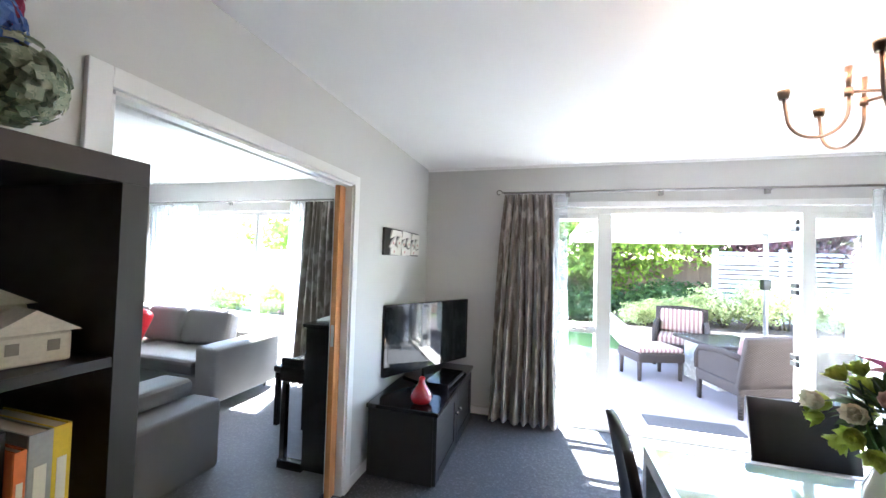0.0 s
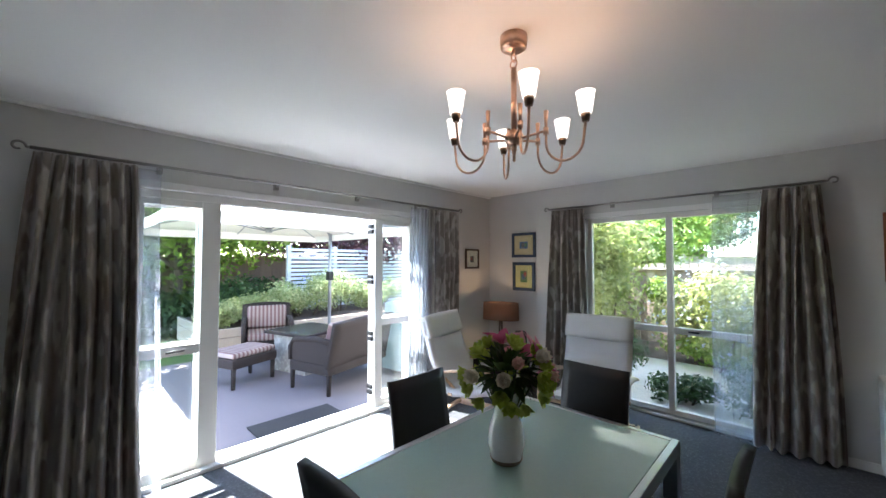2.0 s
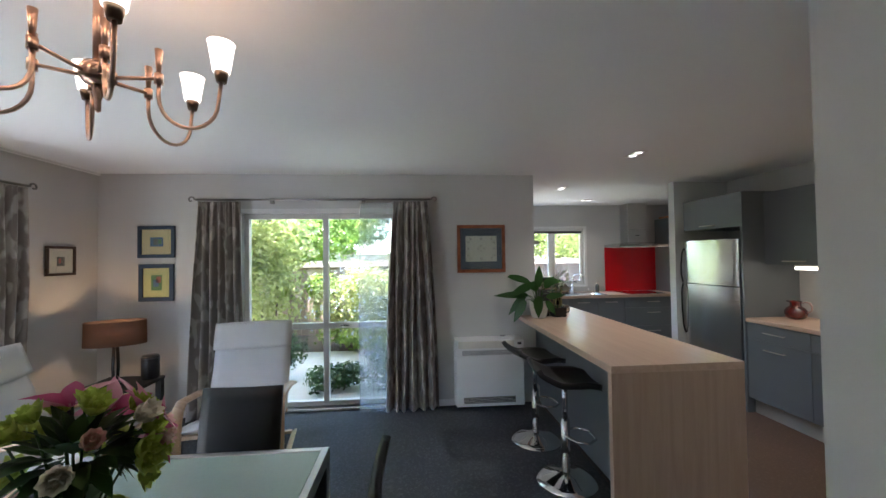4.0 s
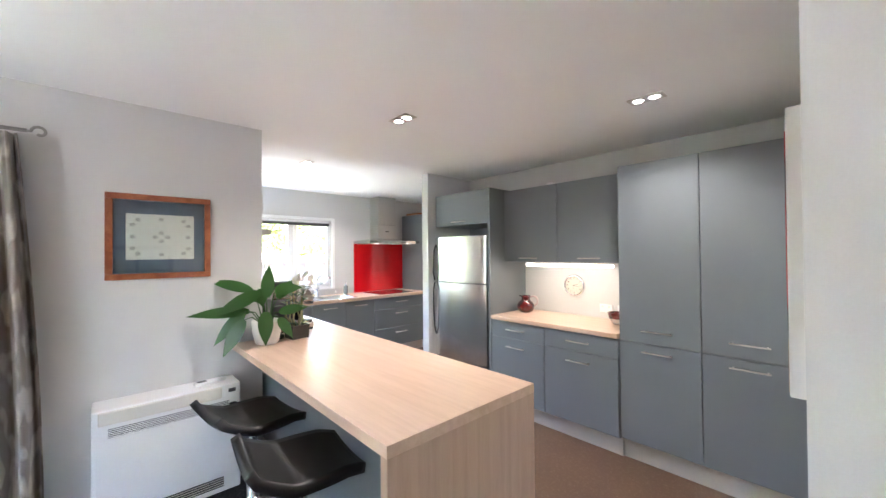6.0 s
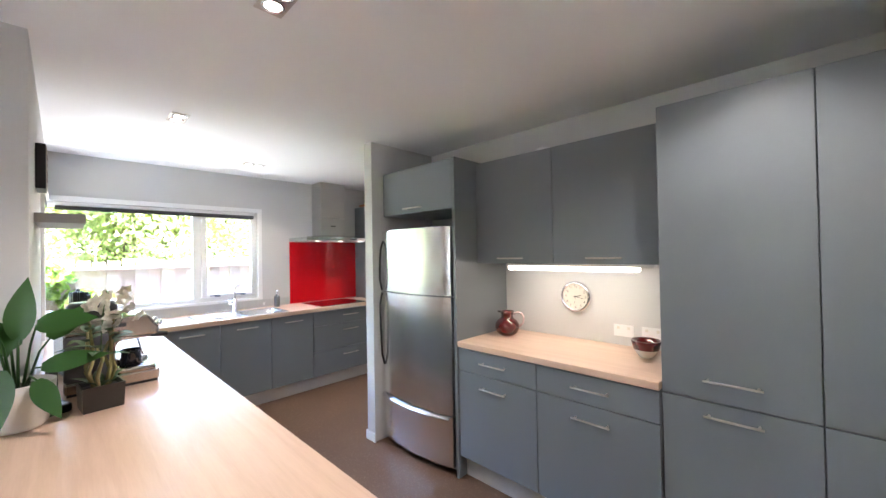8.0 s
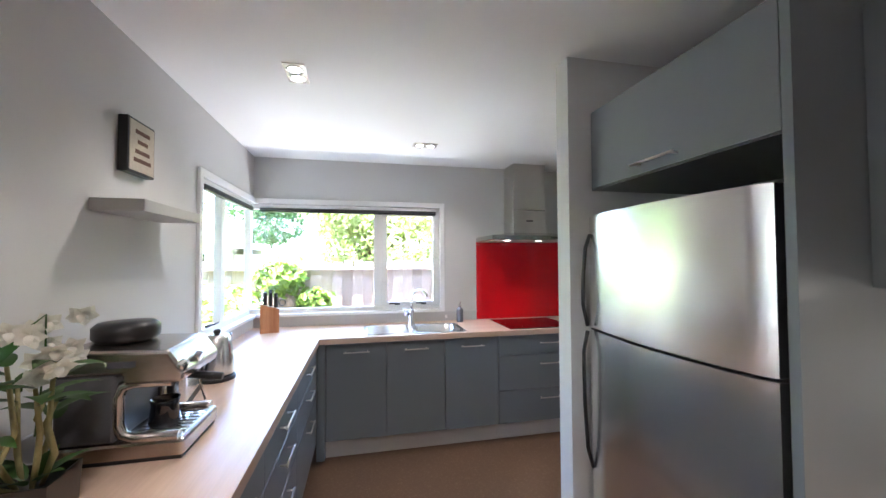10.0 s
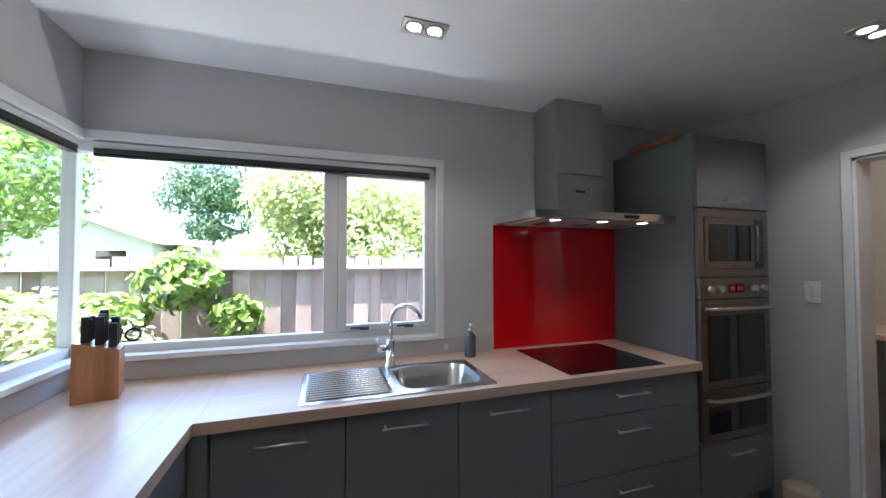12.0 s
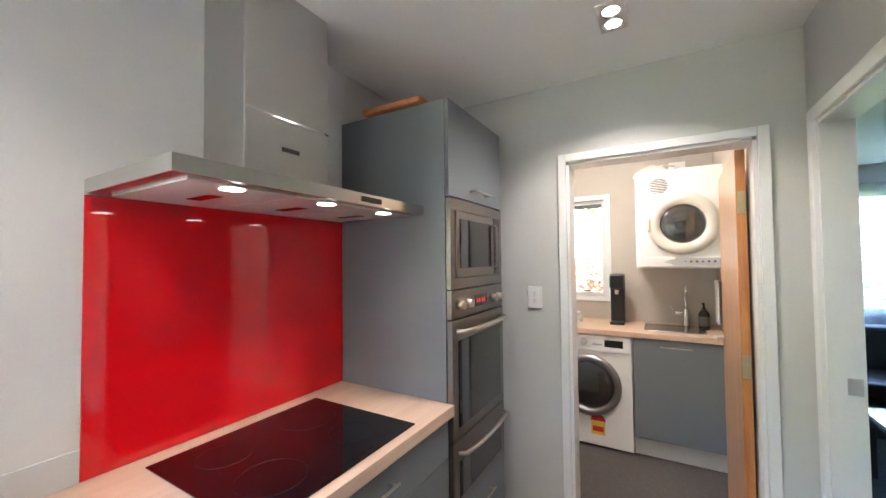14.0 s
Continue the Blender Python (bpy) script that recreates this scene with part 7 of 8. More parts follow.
b = dome_y(0.185, 0.012, 0.035)
bmesh.ops.translate(b, vec=(0.02, 0.0005, 0.485), verts=b.verts)
part("door_glass", b, SMOKE, wm)
b = drum_y(0.184, 7)
bmesh.ops.translate(b, vec=(0.02, 0.0005, 0.485), verts=b.verts)
part("drum", b, DRUM, wm)
STK = [surf("sticker_" + n_, c, 0.6) for n_, c in (("red", (0.6, 0.03, 0.03)), ("yellow", (0.75, 0.55, 0.05)), ("white", (0.7, 0.7, 0.7)), ("blue", (0.08, 0.25, 0.55)))]
b = prism([(-0.04 + 0.055 * math.cos(a * math.pi / 10), 0.205 + 0.055 * math.sin(a * math.pi / 10)) for a in range(11)], 0.0006, 0.0016, plane="xz")
part("rating_sticker", b, STK[0], wm)
part("rating_sticker", bx(-0.09, 0.01, 0.0006, 0.0016, 0.10, 0.20), STK[1], wm)
part("rating_sticker", bx(-0.08, 0.0, 0.0018, 0.0024, 0.125, 0.165), STK[0], wm)
part("rating_sticker", bx(0.20, 0.26, 0.0006, 0.0016, 0.16, 0.25), STK[3], wm)
cupboard("laundry_cupboard", GREY + "laundry sink cupboard", 7.055, 7.635, -4.316, -3.775, 0.14, 0.884, "+y", [(7.055, 7.635, 0.145, 0.88, 7.36, 0.835, 0.2)], kick=0.03)
ls = thing("laundry_sink", "small stainless steel laundry sink", "sink", (7.36, -4.02, 0.9255))
b = bmesh.new()
loops(b, [rrect(-0.20, 0.20, -0.17, 0.17, 0.04, 0.0), rrect(-0.20, 0.20, -0.17, 0.17, 0.04, 0.005), rrect(-0.17, 0.17, -0.14, 0.14, 0.04, 0.005), rrect(-0.165, 0.165, -0.135, 0.135, 0.04, 0.0015)])
part("bowl", b, STEELH, ls)
mixer((7.27, -4.22, 0.9255), 90, "chrome gooseneck tap at the laundry sink", 0.33, 0.18)
sm = thing("soda_maker", "black upright soda maker on the laundry worktop", "soda maker", (7.76, -4.10, 0.9255))
part("body", bx(-0.055, 0.055, -0.10, 0.02, 0.0, 0.42, 0.015), BLACK, sm)
part("head", bx(-0.055, 0.055, 0.0205, 0.09, 0.30, 0.42, 0.012), BLACK, sm)
part("foot", bx(-0.055, 0.055, 0.0205, 0.10, 0.0, 0.025, 0.008), BLACK, sm)
part("nozzle", cy((0, 0.055, 0.30), (0, 0.055, 0.25), 0.02, 0.014, 14), CHROME, sm)
lb = thing("soap_bottle", "dark brown soap bottle with black pump", "bottle", (7.16, -4.10, 0.9255))
part("bottle", lathe([(0, 0), (0.034, 0), (0.036, 0.01), (0.036, 0.12), (0.014, 0.15), (0.014, 0.16)], 18), surf("brown_glass", (0.03, 0.018, 0.012), 0.15), lb)
part("label", lathe([(0.0365, 0.03), (0.0368, 0.031), (0.0368, 0.10), (0.0365, 0.101)], 18), surf("dark_label", (0.08, 0.08, 0.07), 0.6), lb)
part("pump", tube([(0, 0, 0.16), (0, 0, 0.20), (0.01, 0.03, 0.20)], 0.007, 8), BLACK, lb)
dr = thing("tumble_dryer", "white wall-mounted tumble dryer with round door", "dryer", (7.295, -3.83, 1.40))
part("cabinet", bx(-0.30, 0.30, -0.485, 0, 0, 0.735, 0.012), WHITE, dr)
part("control_panel", bx(-0.298, 0.298, 0.0005, 0.012, 0.01, 0.085, 0.004), WHITE, dr)
part("panel_band", prism([(-0.28, 0.02), (0.05, 0.02), (0.12, 0.05), (0.05, 0.075), (-0.28, 0.075)], 0.0122, 0.0132, plane="xz"), surf("pale_grey_band", (0.5, 0.5, 0.5), 0.4), dr)
for i in range(7):
    part("button", cy((-0.22 + i * 0.035, 0.0134, 0.05), (-0.22 + i * 0.035, 0.017, 0.05), 0.008, n=10), DKGREY if i % 3 else STK[3], dr)
b = ring_y(0.143, 0.225, 0.0, 0.03)
bmesh.ops.translate(b, vec=(0.0, 0.0005, 0.325), verts=b.verts)
part("door_ring", b, IVORY, dr)
b = dome_y(0.143, 0.012, 0.025)
bmesh.ops.translate(b, vec=(0.0, 0.0005, 0.325), verts=b.verts)
part("door_glass", b, SMOKE, dr)
b = drum_y(0.142, 6)
bmesh.ops.translate(b, vec=(0.0, 0.0005, 0.325), verts=b.verts)
part("drum", b, DRUM, dr)
part("door_latch", bx(0.205, 0.228, 0.02, 0.045, 0.275, 0.375, 0.006), IVORY, dr)
for i in range(9):
    z = -0.05 + i * 0.0125
    w = math.sqrt(max(0.0005, 0.062 ** 2 - z * z))
    part("vent_slot", bx(0.145 - w, 0.145 + w, 0.0005, 0.002, 0.615 + z - 0.003, 0.615 + z + 0.003), DKGREY, dr)
ps = thing("power_socket", "white power socket above the dryer", "socket", (7.30, -4.318, 2.25))
part("plate", bx(-0.06, 0.06, 0, 0.009, -0.036, 0.036, 0.003), WHITE, ps)
part("plug", bx(-0.015, 0.02, 0.0092, 0.045, -0.02, 0.01, 0.005), WHITE, ps)
dr_cord = (part("power_cord", tube([(7.31, -4.28, 2.245), (7.40, -4.25, 2.26), (7.52, -4.2, 2.20), (7.56, -4.18, 2.14)], 0.006, 8), IVORY))
dr_cord.parent = dr
dr_cord.matrix_parent_inverse = dr.matrix_basis.inverted()
tagged(part("dust_cloth", prism([(7.36, 2.136), (7.62, 2.136), (7.58, 2.18), (7.48, 2.22), (7.40, 2.19)], -4.10, -4.0, plane="xz"), CALICO), "beige cloth bundled on top of the dryer", "cloth")
tw2 = tagged(part("hand_towel", sheet(lambda u, v: (7.065 + 0.015 * math.sin(u * 9), -4.16 + 0.14 * u, 1.30 - 0.32 * v), 8, 8), WHITE), "white hand towel by the laundry tap", "towel")
thick(tw2, 0.01)
cu_ = thing("folded_cloths", "small beige cloths folded on the laundry worktop", "cloths", (8.12, -4.05, 0.9255))
for i in range(3):
    part("cloth", bx(-0.08 + 0.01 * i, 0.07 + 0.01 * i, -0.06, 0.06, 0.03 * i, 0.03 * i + 0.028, 0.012), CALICO, cu_)
# unseen lamp and glowing dish, added to brighten the laundry past its doorway
bulb("laundry_fill_lamp", (7.9, -3.3, 2.30), 0.85, (1, 0.88, 0.74), 0.10)
lc = tagged(part("laundry_fill_dish", lathe([(0, 2.345), (0.09, 2.35), (0.12, 2.375), (0.125, 2.4)], 28, (7.9, -3.3, 0)), glow("lit_opal_dish", (1, 0.9, 0.75), 0.3)), "round opal ceiling light added out of view in the laundry", "ceiling light")

# back room glimpsed through the doorway
sf = thing("black_sofa", "black leather sofa under the sheer-curtained window", "sofa", (5.45, -5.4, 0))
part("base", bx(-0.95, 0.95, -0.42, 0.42, 0.0, 0.30, 0.03, seg=3), LEATHER, sf)
part("backrest", bx(-0.95, 0.95, -0.45, -0.20, 0.302, 0.82, 0.06, seg=3), LEATHER, sf)
for x in (-0.36, 0.36):
    part("seat_cushion", bx(x - 0.355, x + 0.355, -0.19, 0.42, 0.302, 0.44, 0.04, seg=3), LEATHER, sf)
for x in (-0.85, 0.85):
    part("armrest", bx(x - 0.12, x + 0.12, -0.19, 0.43, 0.302, 0.60, 0.05, seg=3), LEATHER, sf)
ctb = thing("coffee_table", "low glossy black coffee table", "table", (5.9, -3.75, 0))
part("tabletop", bx(-0.40, 0.40, -0.55, 0.55, 0.40, 0.45, 0.004), GBLACK, ctb)
for sx in (-1, 1):
    for sy in (-1, 1):
        part("leg", bx(sx * 0.36 - 0.03, sx * 0.36 + 0.03, sy * 0.5 - 0.03, sy * 0.5 + 0.03, 0, 0.3995, 0.003), DARKW, ctb)
curtain("sheer_curtain", "white voile across the back room window", 4.45, 6.45, 4.45, 6.45, -5.93, "x", 2.2, 22, SHEER, 0.03, seed=9)
bw = thing("window_back_room", "white aluminium back room window", "window", kind="structure")
b = bmesh.new()
for x in (4.6, 5.42, 6.25):
    bx(x, x + 0.05, -6.07, -6.02, 0.9, 2.12, 0.003, b)
for z in (0.9, 2.07):
    bx(4.65, 6.25, -6.065, -6.025, z, z + 0.05, 0.003, b)
part("window_frame", b, ALU, bw)

# ---- living room beyond the sliding door ----
SOFA = surf("grey_chenille", (0.19, 0.185, 0.18), 0.9, var=0.10, scale=5, grain=260, bump=0.4, dist=0.002)
s1_ = thing("grey_sofa", "grey chenille sofa with loose back cushions under the window", "sofa", (-1.55, 4.92, 0))
part("base", bx(-1.05, 1.05, -0.36, 0.42, 0.07, 0.30, 0.03, seg=3), SOFA, s1_)
for x in (-0.62, 0.12, 0.70):
    part("seat_cushion", bx(x - 0.33, x + 0.33 if x < 0.6 else x + 0.25, -0.40, 0.25, 0.302, 0.45, 0.05, seg=3), SOFA, s1_)
part("backrest", bx(-1.05, 0.98, 0.26, 0.46, 0.302, 0.62, 0.05, seg=3), SOFA, s1_)
for i, x in enumerate((-0.75, -0.10, 0.52)):
    c_ = part("back_cushion", bx(-0.31, 0.31, -0.09, 0.09, 0, 0.40, 0.07, seg=4), SOFA, s1_)
    c_.matrix_basis = pose(x, 0.13, 0.452, -14, 0, (4, -3, 5)[i])
part("armrest", bx(0.98, 1.22, -0.42, 0.46, 0.07, 0.60, 0.04, seg=3), SOFA, s1_)
part("armrest", bx(-1.28, -1.06, -0.42, 0.46, 0.07, 0.60, 0.04, seg=3), SOFA, s1_)
for x in (-1.1, 1.1):
    for y in (-0.33, 0.38):
        part("foot", cy((x, y, 0), (x, y, 0.07), 0.02, 0.026, 12), BLACK, s1_)
s2_ = thing("grey_sofa", "grey chenille sofa seen from its end", "sofa", (-0.17, 3.22, 0))
part("base", bx(-0.62, 0.34, -0.80, 0.62, 0.0, 0.30, 0.03, seg=3), SOFA, s2_)
part("end_panel", bx(0.345, 0.60, -0.80, 0.66, 0.0, 0.47, 0.03, seg=3), SOFA, s2_)
part("backrest", bx(0.12, 0.40, -0.80, 0.62, 0.472, 0.60, 0.05, seg=3), SOFA, s2_)
part("seat_cushion", bx(-0.64, 0.36, -0.06, 0.66, 0.302, 0.45, 0.05, seg=3), SOFA, s2_)
part("seat_cushion", bx(-0.64, 0.36, -0.78, -0.07, 0.302, 0.45, 0.05, seg=3), SOFA, s2_)
rc_ = tagged(part("red_cushion", bx(-0.22, 0.22, -0.08, 0.08, -0.21, 0.21, 0.075, seg=4), surf("red_satin", (0.55, 0.01, 0.015), 0.4, var=0.12, scale=8)), "bright red cushion propped on the grey sofa", "cushion")
rc_.matrix_basis = pose(-1.83, 4.76, 0.66, -18, 12, 8)
pn = thing("upright_piano", "black upright piano against the dividing wall", "piano", (1.04, 4.68, 0))
part("case", bx(-0.02, 0.245, -0.70, 0.70, 0.02, 0.99, 0.004), EBONY, pn)
part("lid", bx(-0.04, 0.248, -0.715, 0.715, 0.9905, 1.015, 0.004), EBONY, pn)
part("keybed", bx(-0.22, -0.021, -0.70, 0.70, 0.60, 0.70, 0.004), EBONY, pn)
part("fallboard", bx(-0.06, -0.021, -0.66, 0.66, 0.7005, 0.80, 0.01), EBONY, pn)
for y in (-0.70, 0.67):
    part("cheek", bx(-0.22, -0.021, y, y + 0.03, 0.7005, 0.765, 0.01), EBONY, pn)
    part("toe_block", bx(-0.22, -0.021, y, y + 0.05, 0, 0.06, 0.004), EBONY, pn)
    part("leg", bx(-0.205, -0.165, y, y + 0.045, 0.0605, 0.5995, 0.006), EBONY, pn)
part("keys", bx(-0.20, -0.062, -0.665, 0.665, 0.7005, 0.715), IVORY, pn)
ps_ = thing("piano_stool", "black piano stool before the keyboard", "stool", (0.50, 4.75, 0))
part("seat", bx(-0.17, 0.17, -0.26, 0.26, 0.46, 0.52, 0.02, seg=3), LEATHER, ps_)
for sx in (-1, 1):
    for sy in (-1, 1):
        part("leg", bx(sx * 0.14 - 0.02, sx * 0.14 + 0.02, sy * 0.22 - 0.02, sy * 0.22 + 0.02, 0, 0.46, 0.003), EBONY, ps_)
mb = tagged(part("sheet_music", bx(-0.11, 0.11, -0.15, 0.15, 0, 0.012, 0.003), WHITE), "white music book on top of the piano", "book")
mb.matrix_basis = pose(1.12, 4.25, 1.0155, 0, 0, 6)
lwn = thing("window_living_room", "tall white aluminium living room window", "window", kind="structure")
b = bmesh.new()
for x in (-2.55, -1.75, -0.95, -0.10):
    bx(x, x + 0.05, 5.60, 5.66, 0.0, 2.02, 0.003, b)
for z in (0.0, 1.97):
    bx(-2.5, -0.10, 5.605, 5.655, z, z + 0.05, 0.003, b)
part("window_frame", b, ALU, lwn)
for x0, x1 in ((-2.50, -1.75), (-1.70, -0.95), (-0.90, -0.10)):
    pane_of(lwn, x0, x1, 5.63, 5.636, 0.05, 1.97)
curtain("curtain", CL + "in the living room corner", -0.10, 0.40, -0.20, 0.42, 5.42, "x", 2.105, 7, CURTAIN, 0.05, seed=12)
curtain("curtain", CL + "by the sofa", -2.95, -2.50, -3.0, -2.45, 5.42, "x", 2.105, 7, CURTAIN, 0.05, seed=13)
curtain("sheer_curtain", "white voile at the living room window", -2.50, -1.70, -2.50, -1.6, 5.44, "x", 2.095, 10, SHEER, 0.025, seed=14)
curtain("sheer_curtain", "white voile edge at the living room window", -0.32, -0.08, -0.34, -0.1, 5.44, "x", 2.095, 4, SHEER, 0.025, seed=15)
curtain_rod("pewter curtain rod over the living room window", (-3.0, 5.42, 2.125), (0.42, 5.42, 2.125), (0, 0.125, 0), 3)

# ---- outside ----
setting("ground", bx(-70, 90, -70, 90, -0.60, -0.16), surf("lawn", (0.075, 0.12, 0.03), 0.9, var=0.35, scale=0.7, grain=60, bump=0.7, dist=0.02), "garden ground with mown lawn", "ground")
CONC = surf("mauve_grey_concrete", (0.125, 0.112, 0.122), 0.85, var=0.07, scale=1.2, grain=70, bump=0.25, dist=0.003)
setting("patio", bx(0.6, 8.0, 5.53, 9.0, -0.30, -0.02), CONC, "smooth mauve-grey concrete patio", "patio")
setting("terrace_west", bx(-6.0, 0.598, 5.70, 9.6, -0.30, -0.03), surf("pale_concrete", (0.20, 0.195, 0.185), 0.85, var=0.06, scale=1.5, grain=60, bump=0.2), "pale concrete terrace outside the living room", "patio")
setting("gravel_path", bx(6.61, 9.3, -3.0, 5.52, -0.30, -0.10), speckled("white_gravel", (0.55, 0.53, 0.49), (0.78, 0.76, 0.72), 60, 0.9, 0.5, bump=1.0), "pale gravel path along the house", "path")
setting("garden_bed", bx(9.3, 11.38, -3.0, 9.0, -0.30, -0.11), surf("bark_mulch", (0.07, 0.048, 0.034), 0.95, var=0.4, scale=4, grain=50, bump=1.0, dist=0.02), "dark mulched garden bed before the fence", "garden bed")
setting("foundation", bx(-4.1, KX + 0.15, -6.08, 5.52, -0.30, -0.121), CONC, "concrete foundation under the floors", "foundation")
tagged(part("door_mat", bx(3.55, 4.35, 5.60, 5.95, -0.02, -0.004, 0.003), surf("black_ribbed_rubber", (0.015, 0.015, 0.016), 0.8, var=0.2, scale=20, grain=60, bump=0.8)), "black ribbed door mat outside the garden doors", "door mat")


def leaves(name, label, blobs, count, size, material, seed, category="shrub", up=0.4, parent=None, hollow=0.55):
    """Many small leaves spread through the outer part of some lumps: (x, y, z, rx, ry, rz)."""
    r = np.random.RandomState(seed)
    w = np.array([b_[3] * b_[4] + b_[3] * b_[5] + b_[4] * b_[5] for b_ in blobs])
    pick = r.choice(len(blobs), count, p=w / w.sum())
    d = r.normal(size=(count, 3))
    d /= np.linalg.norm(d, axis=1)[:, None]
    bl = np.array(blobs)[pick]
    rad = hollow + (1.08 - hollow) * r.rand(count) ** 0.6
    rad *= 1 + 0.22 * np.sin(5 * d[:, 0] + 3 * d[:, 1] + pick) * np.cos(4 * d[:, 2] + pick)
    c = bl[:, :3] + d * bl[:, 3:] * rad[:, None]
    nrm = d + np.array([0, 0, up]) + r.normal(scale=0.45, size=(count, 3))
    nrm /= np.linalg.norm(nrm, axis=1)[:, None]
    t = np.cross(nrm, r.normal(size=(count, 3)))
    t /= np.linalg.norm(t, axis=1)[:, None]
    s = np.cross(nrm, t)
    L = size * (0.7 + 0.6 * r.rand(count))[:, None]
    v = np.stack([c - t * L * 0.5, c + s * L * 0.28 + nrm * L * 0.06, c + t * L * 0.5 - nrm * L * 0.08, c - s * L * 0.28 + nrm * L * 0.06], 1).reshape(-1, 3)
    me = bpy.data.meshes.new(name)
    me.from_pydata(v.tolist(), [], np.arange(count * 4).reshape(-1, 4).tolist())
    me.materials.append(material)
    ob = new(name, me)
    if parent:
        ob.parent = parent
        return ob
    return tagged(ob, label, category, kind="stuff") if category == "climber" else tagged(ob, label, category)


LEAF1 = leafy("sunny_green_leaf", (0.10, 0.17, 0.02), (0.26, 0.36, 0.06), through=0.5)
LEAF2 = leafy("dark_green_leaf", (0.022, 0.055, 0.014), (0.07, 0.13, 0.035), through=0.4)
LEAF3 = leafy("yellow_green_leaf", (0.24, 0.28, 0.08), (0.46, 0.48, 0.22), through=0.6)
LEAF4 = leafy("purple_leaf", (0.04, 0.014, 0.022), (0.12, 0.045, 0.06))
LEAF5 = leafy("grey_lavender_leaf", (0.22, 0.28, 0.10), (0.44, 0.47, 0.22))
LEAF6 = leafy("russet_leaf", (0.22, 0.075, 0.045), (0.42, 0.22, 0.15))
BLOSS = leafy("pale_blue_blossom", (0.35, 0.42, 0.60), (0.65, 0.68, 0.78))
BARK = surf("bark", (0.10, 0.075, 0.055), 0.9, var=0.35, scale=4, grain=40, bump=0.8, dist=0.01, stretch=(1, 1, 0.3))


def tree(label, at, height, crown_r, material, count, size, seed, lumps=9, trunk_r=0.12, low=0.35):
    r = random.Random(seed)
    o_ = thing("tree", label, "tree", at)
    top = Vector((r.uniform(-0.3, 0.3), r.uniform(-0.3, 0.3), height * 0.72))
    b = tube([(0, 0, -0.25), (top.x * 0.3, top.y * 0.3, height * 0.3), top], [trunk_r, trunk_r * 0.75, trunk_r * 0.35], 10)
    blobs = []
    for i in range(lumps):
        a = 2 * math.pi * i / lumps + r.uniform(-0.4, 0.4)
        q = crown_r * r.uniform(0.25, 0.75)
        z = height * r.uniform(low + 0.1, 0.92)
        c = Vector((q * math.cos(a), q * math.sin(a), z))
        tube([(top.x * 0.4, top.y * 0.4, height * 0.32), c * 0.6 + Vector((0, 0, z * 0.3)), c], [trunk_r * 0.5, trunk_r * 0.3, trunk_r * 0.12], 7, b)
        s = crown_r * r.uniform(0.35, 0.55)
        blobs.append((c.x, c.y, c.z, s, s, s * 0.75))
    part("trunk", b, BARK, o_)
    leaves("crown", "", blobs, count, size, material, seed, parent=o_)
    return o_


def shrub(label, at, w, d_, h, material, count, size, seed, lumps=6, extra=None):
    r = random.Random(seed)
    o_ = thing("shrub", label, "shrub", at)
    b = bmesh.new()
    blobs = []
    for i in range(lumps):
        c = Vector((w * 0.32 * r.uniform(-1, 1), d_ * 0.32 * r.uniform(-1, 1), h * r.uniform(0.3, 0.72)))
        s = r.uniform(0.75, 1.1)
        blobs.append((c.x, c.y, c.z, w * 0.27 * s, d_ * 0.27 * s, h * 0.30 * s))
        tube([(c.x * 0.2, c.y * 0.2, -0.15), c], [0.02, 0.008], 6, b)
    part("branches", b, BARK, o_)
    leaves("foliage", "", blobs, count, size, material, seed, parent=o_)
    if extra:
        leaves("blossom", "", [(q[0], q[1], q[2] + 0.03, q[3] * 1.08, q[4] * 1.08, q[5] * 1.08) for q in blobs], extra[1], extra[2], extra[0], seed + 50, parent=o_, hollow=0.95)
    return o_


# boundary fence of upright boards on the east side
FBOARD = surf("weathered_fence_timber", (0.36, 0.27, 0.23), 0.85, var=0.25, scale=2.5, grain=60, bump=0.5, dist=0.003, stretch=(4, 4, 0.5), island=0.28)
fe = thing("fence", "weathered brown paling fence with a pale capping rail", "fence", (10.8, 0, -0.15))
b_me = None
for i in range(118):
    y = -6.0 + i * 0.145
    if b_me is None:
        o_ = part("paling", bx(-0.010, 0.010, 0, 0.147, 0, 1.50, 0.003, seg=1), FBOARD, fe)
        b_me = o_.data
    else:
        o_ = new("paling", b_me)
        o_.parent = fe
    o_.location = (0.034 * (i % 2), y, 0)
part("capping", bx(-0.05, 0.052, -6.0, 11.2, 1.5005, 1.535, 0.004), surf("pale_capping", (0.36, 0.31, 0.28), 0.8, var=0.15, scale=3, grain=60), fe)
for i in range(9):
    part("post", bx(0.03, 0.12, -5.5 + i * 2.2, -5.4 + i * 2.2, 0, 1.58, 0.004), FBOARD, fe)
tips = [(0.012, -6.0 + i * 0.145 + 0.02) for i in range(118)]
bt = bmesh.new()
for x, y in tips:
    bx(x + 0.055, x + 0.07, y - 0.02, y + 0.105, 1.45, 1.625 + 0.02 * math.sin(y * 9.0), 0, bt)
part("paling_tips", bt, surf("pale_capping_tip", (0.30, 0.25, 0.225), 0.8, var=0.15), fe)

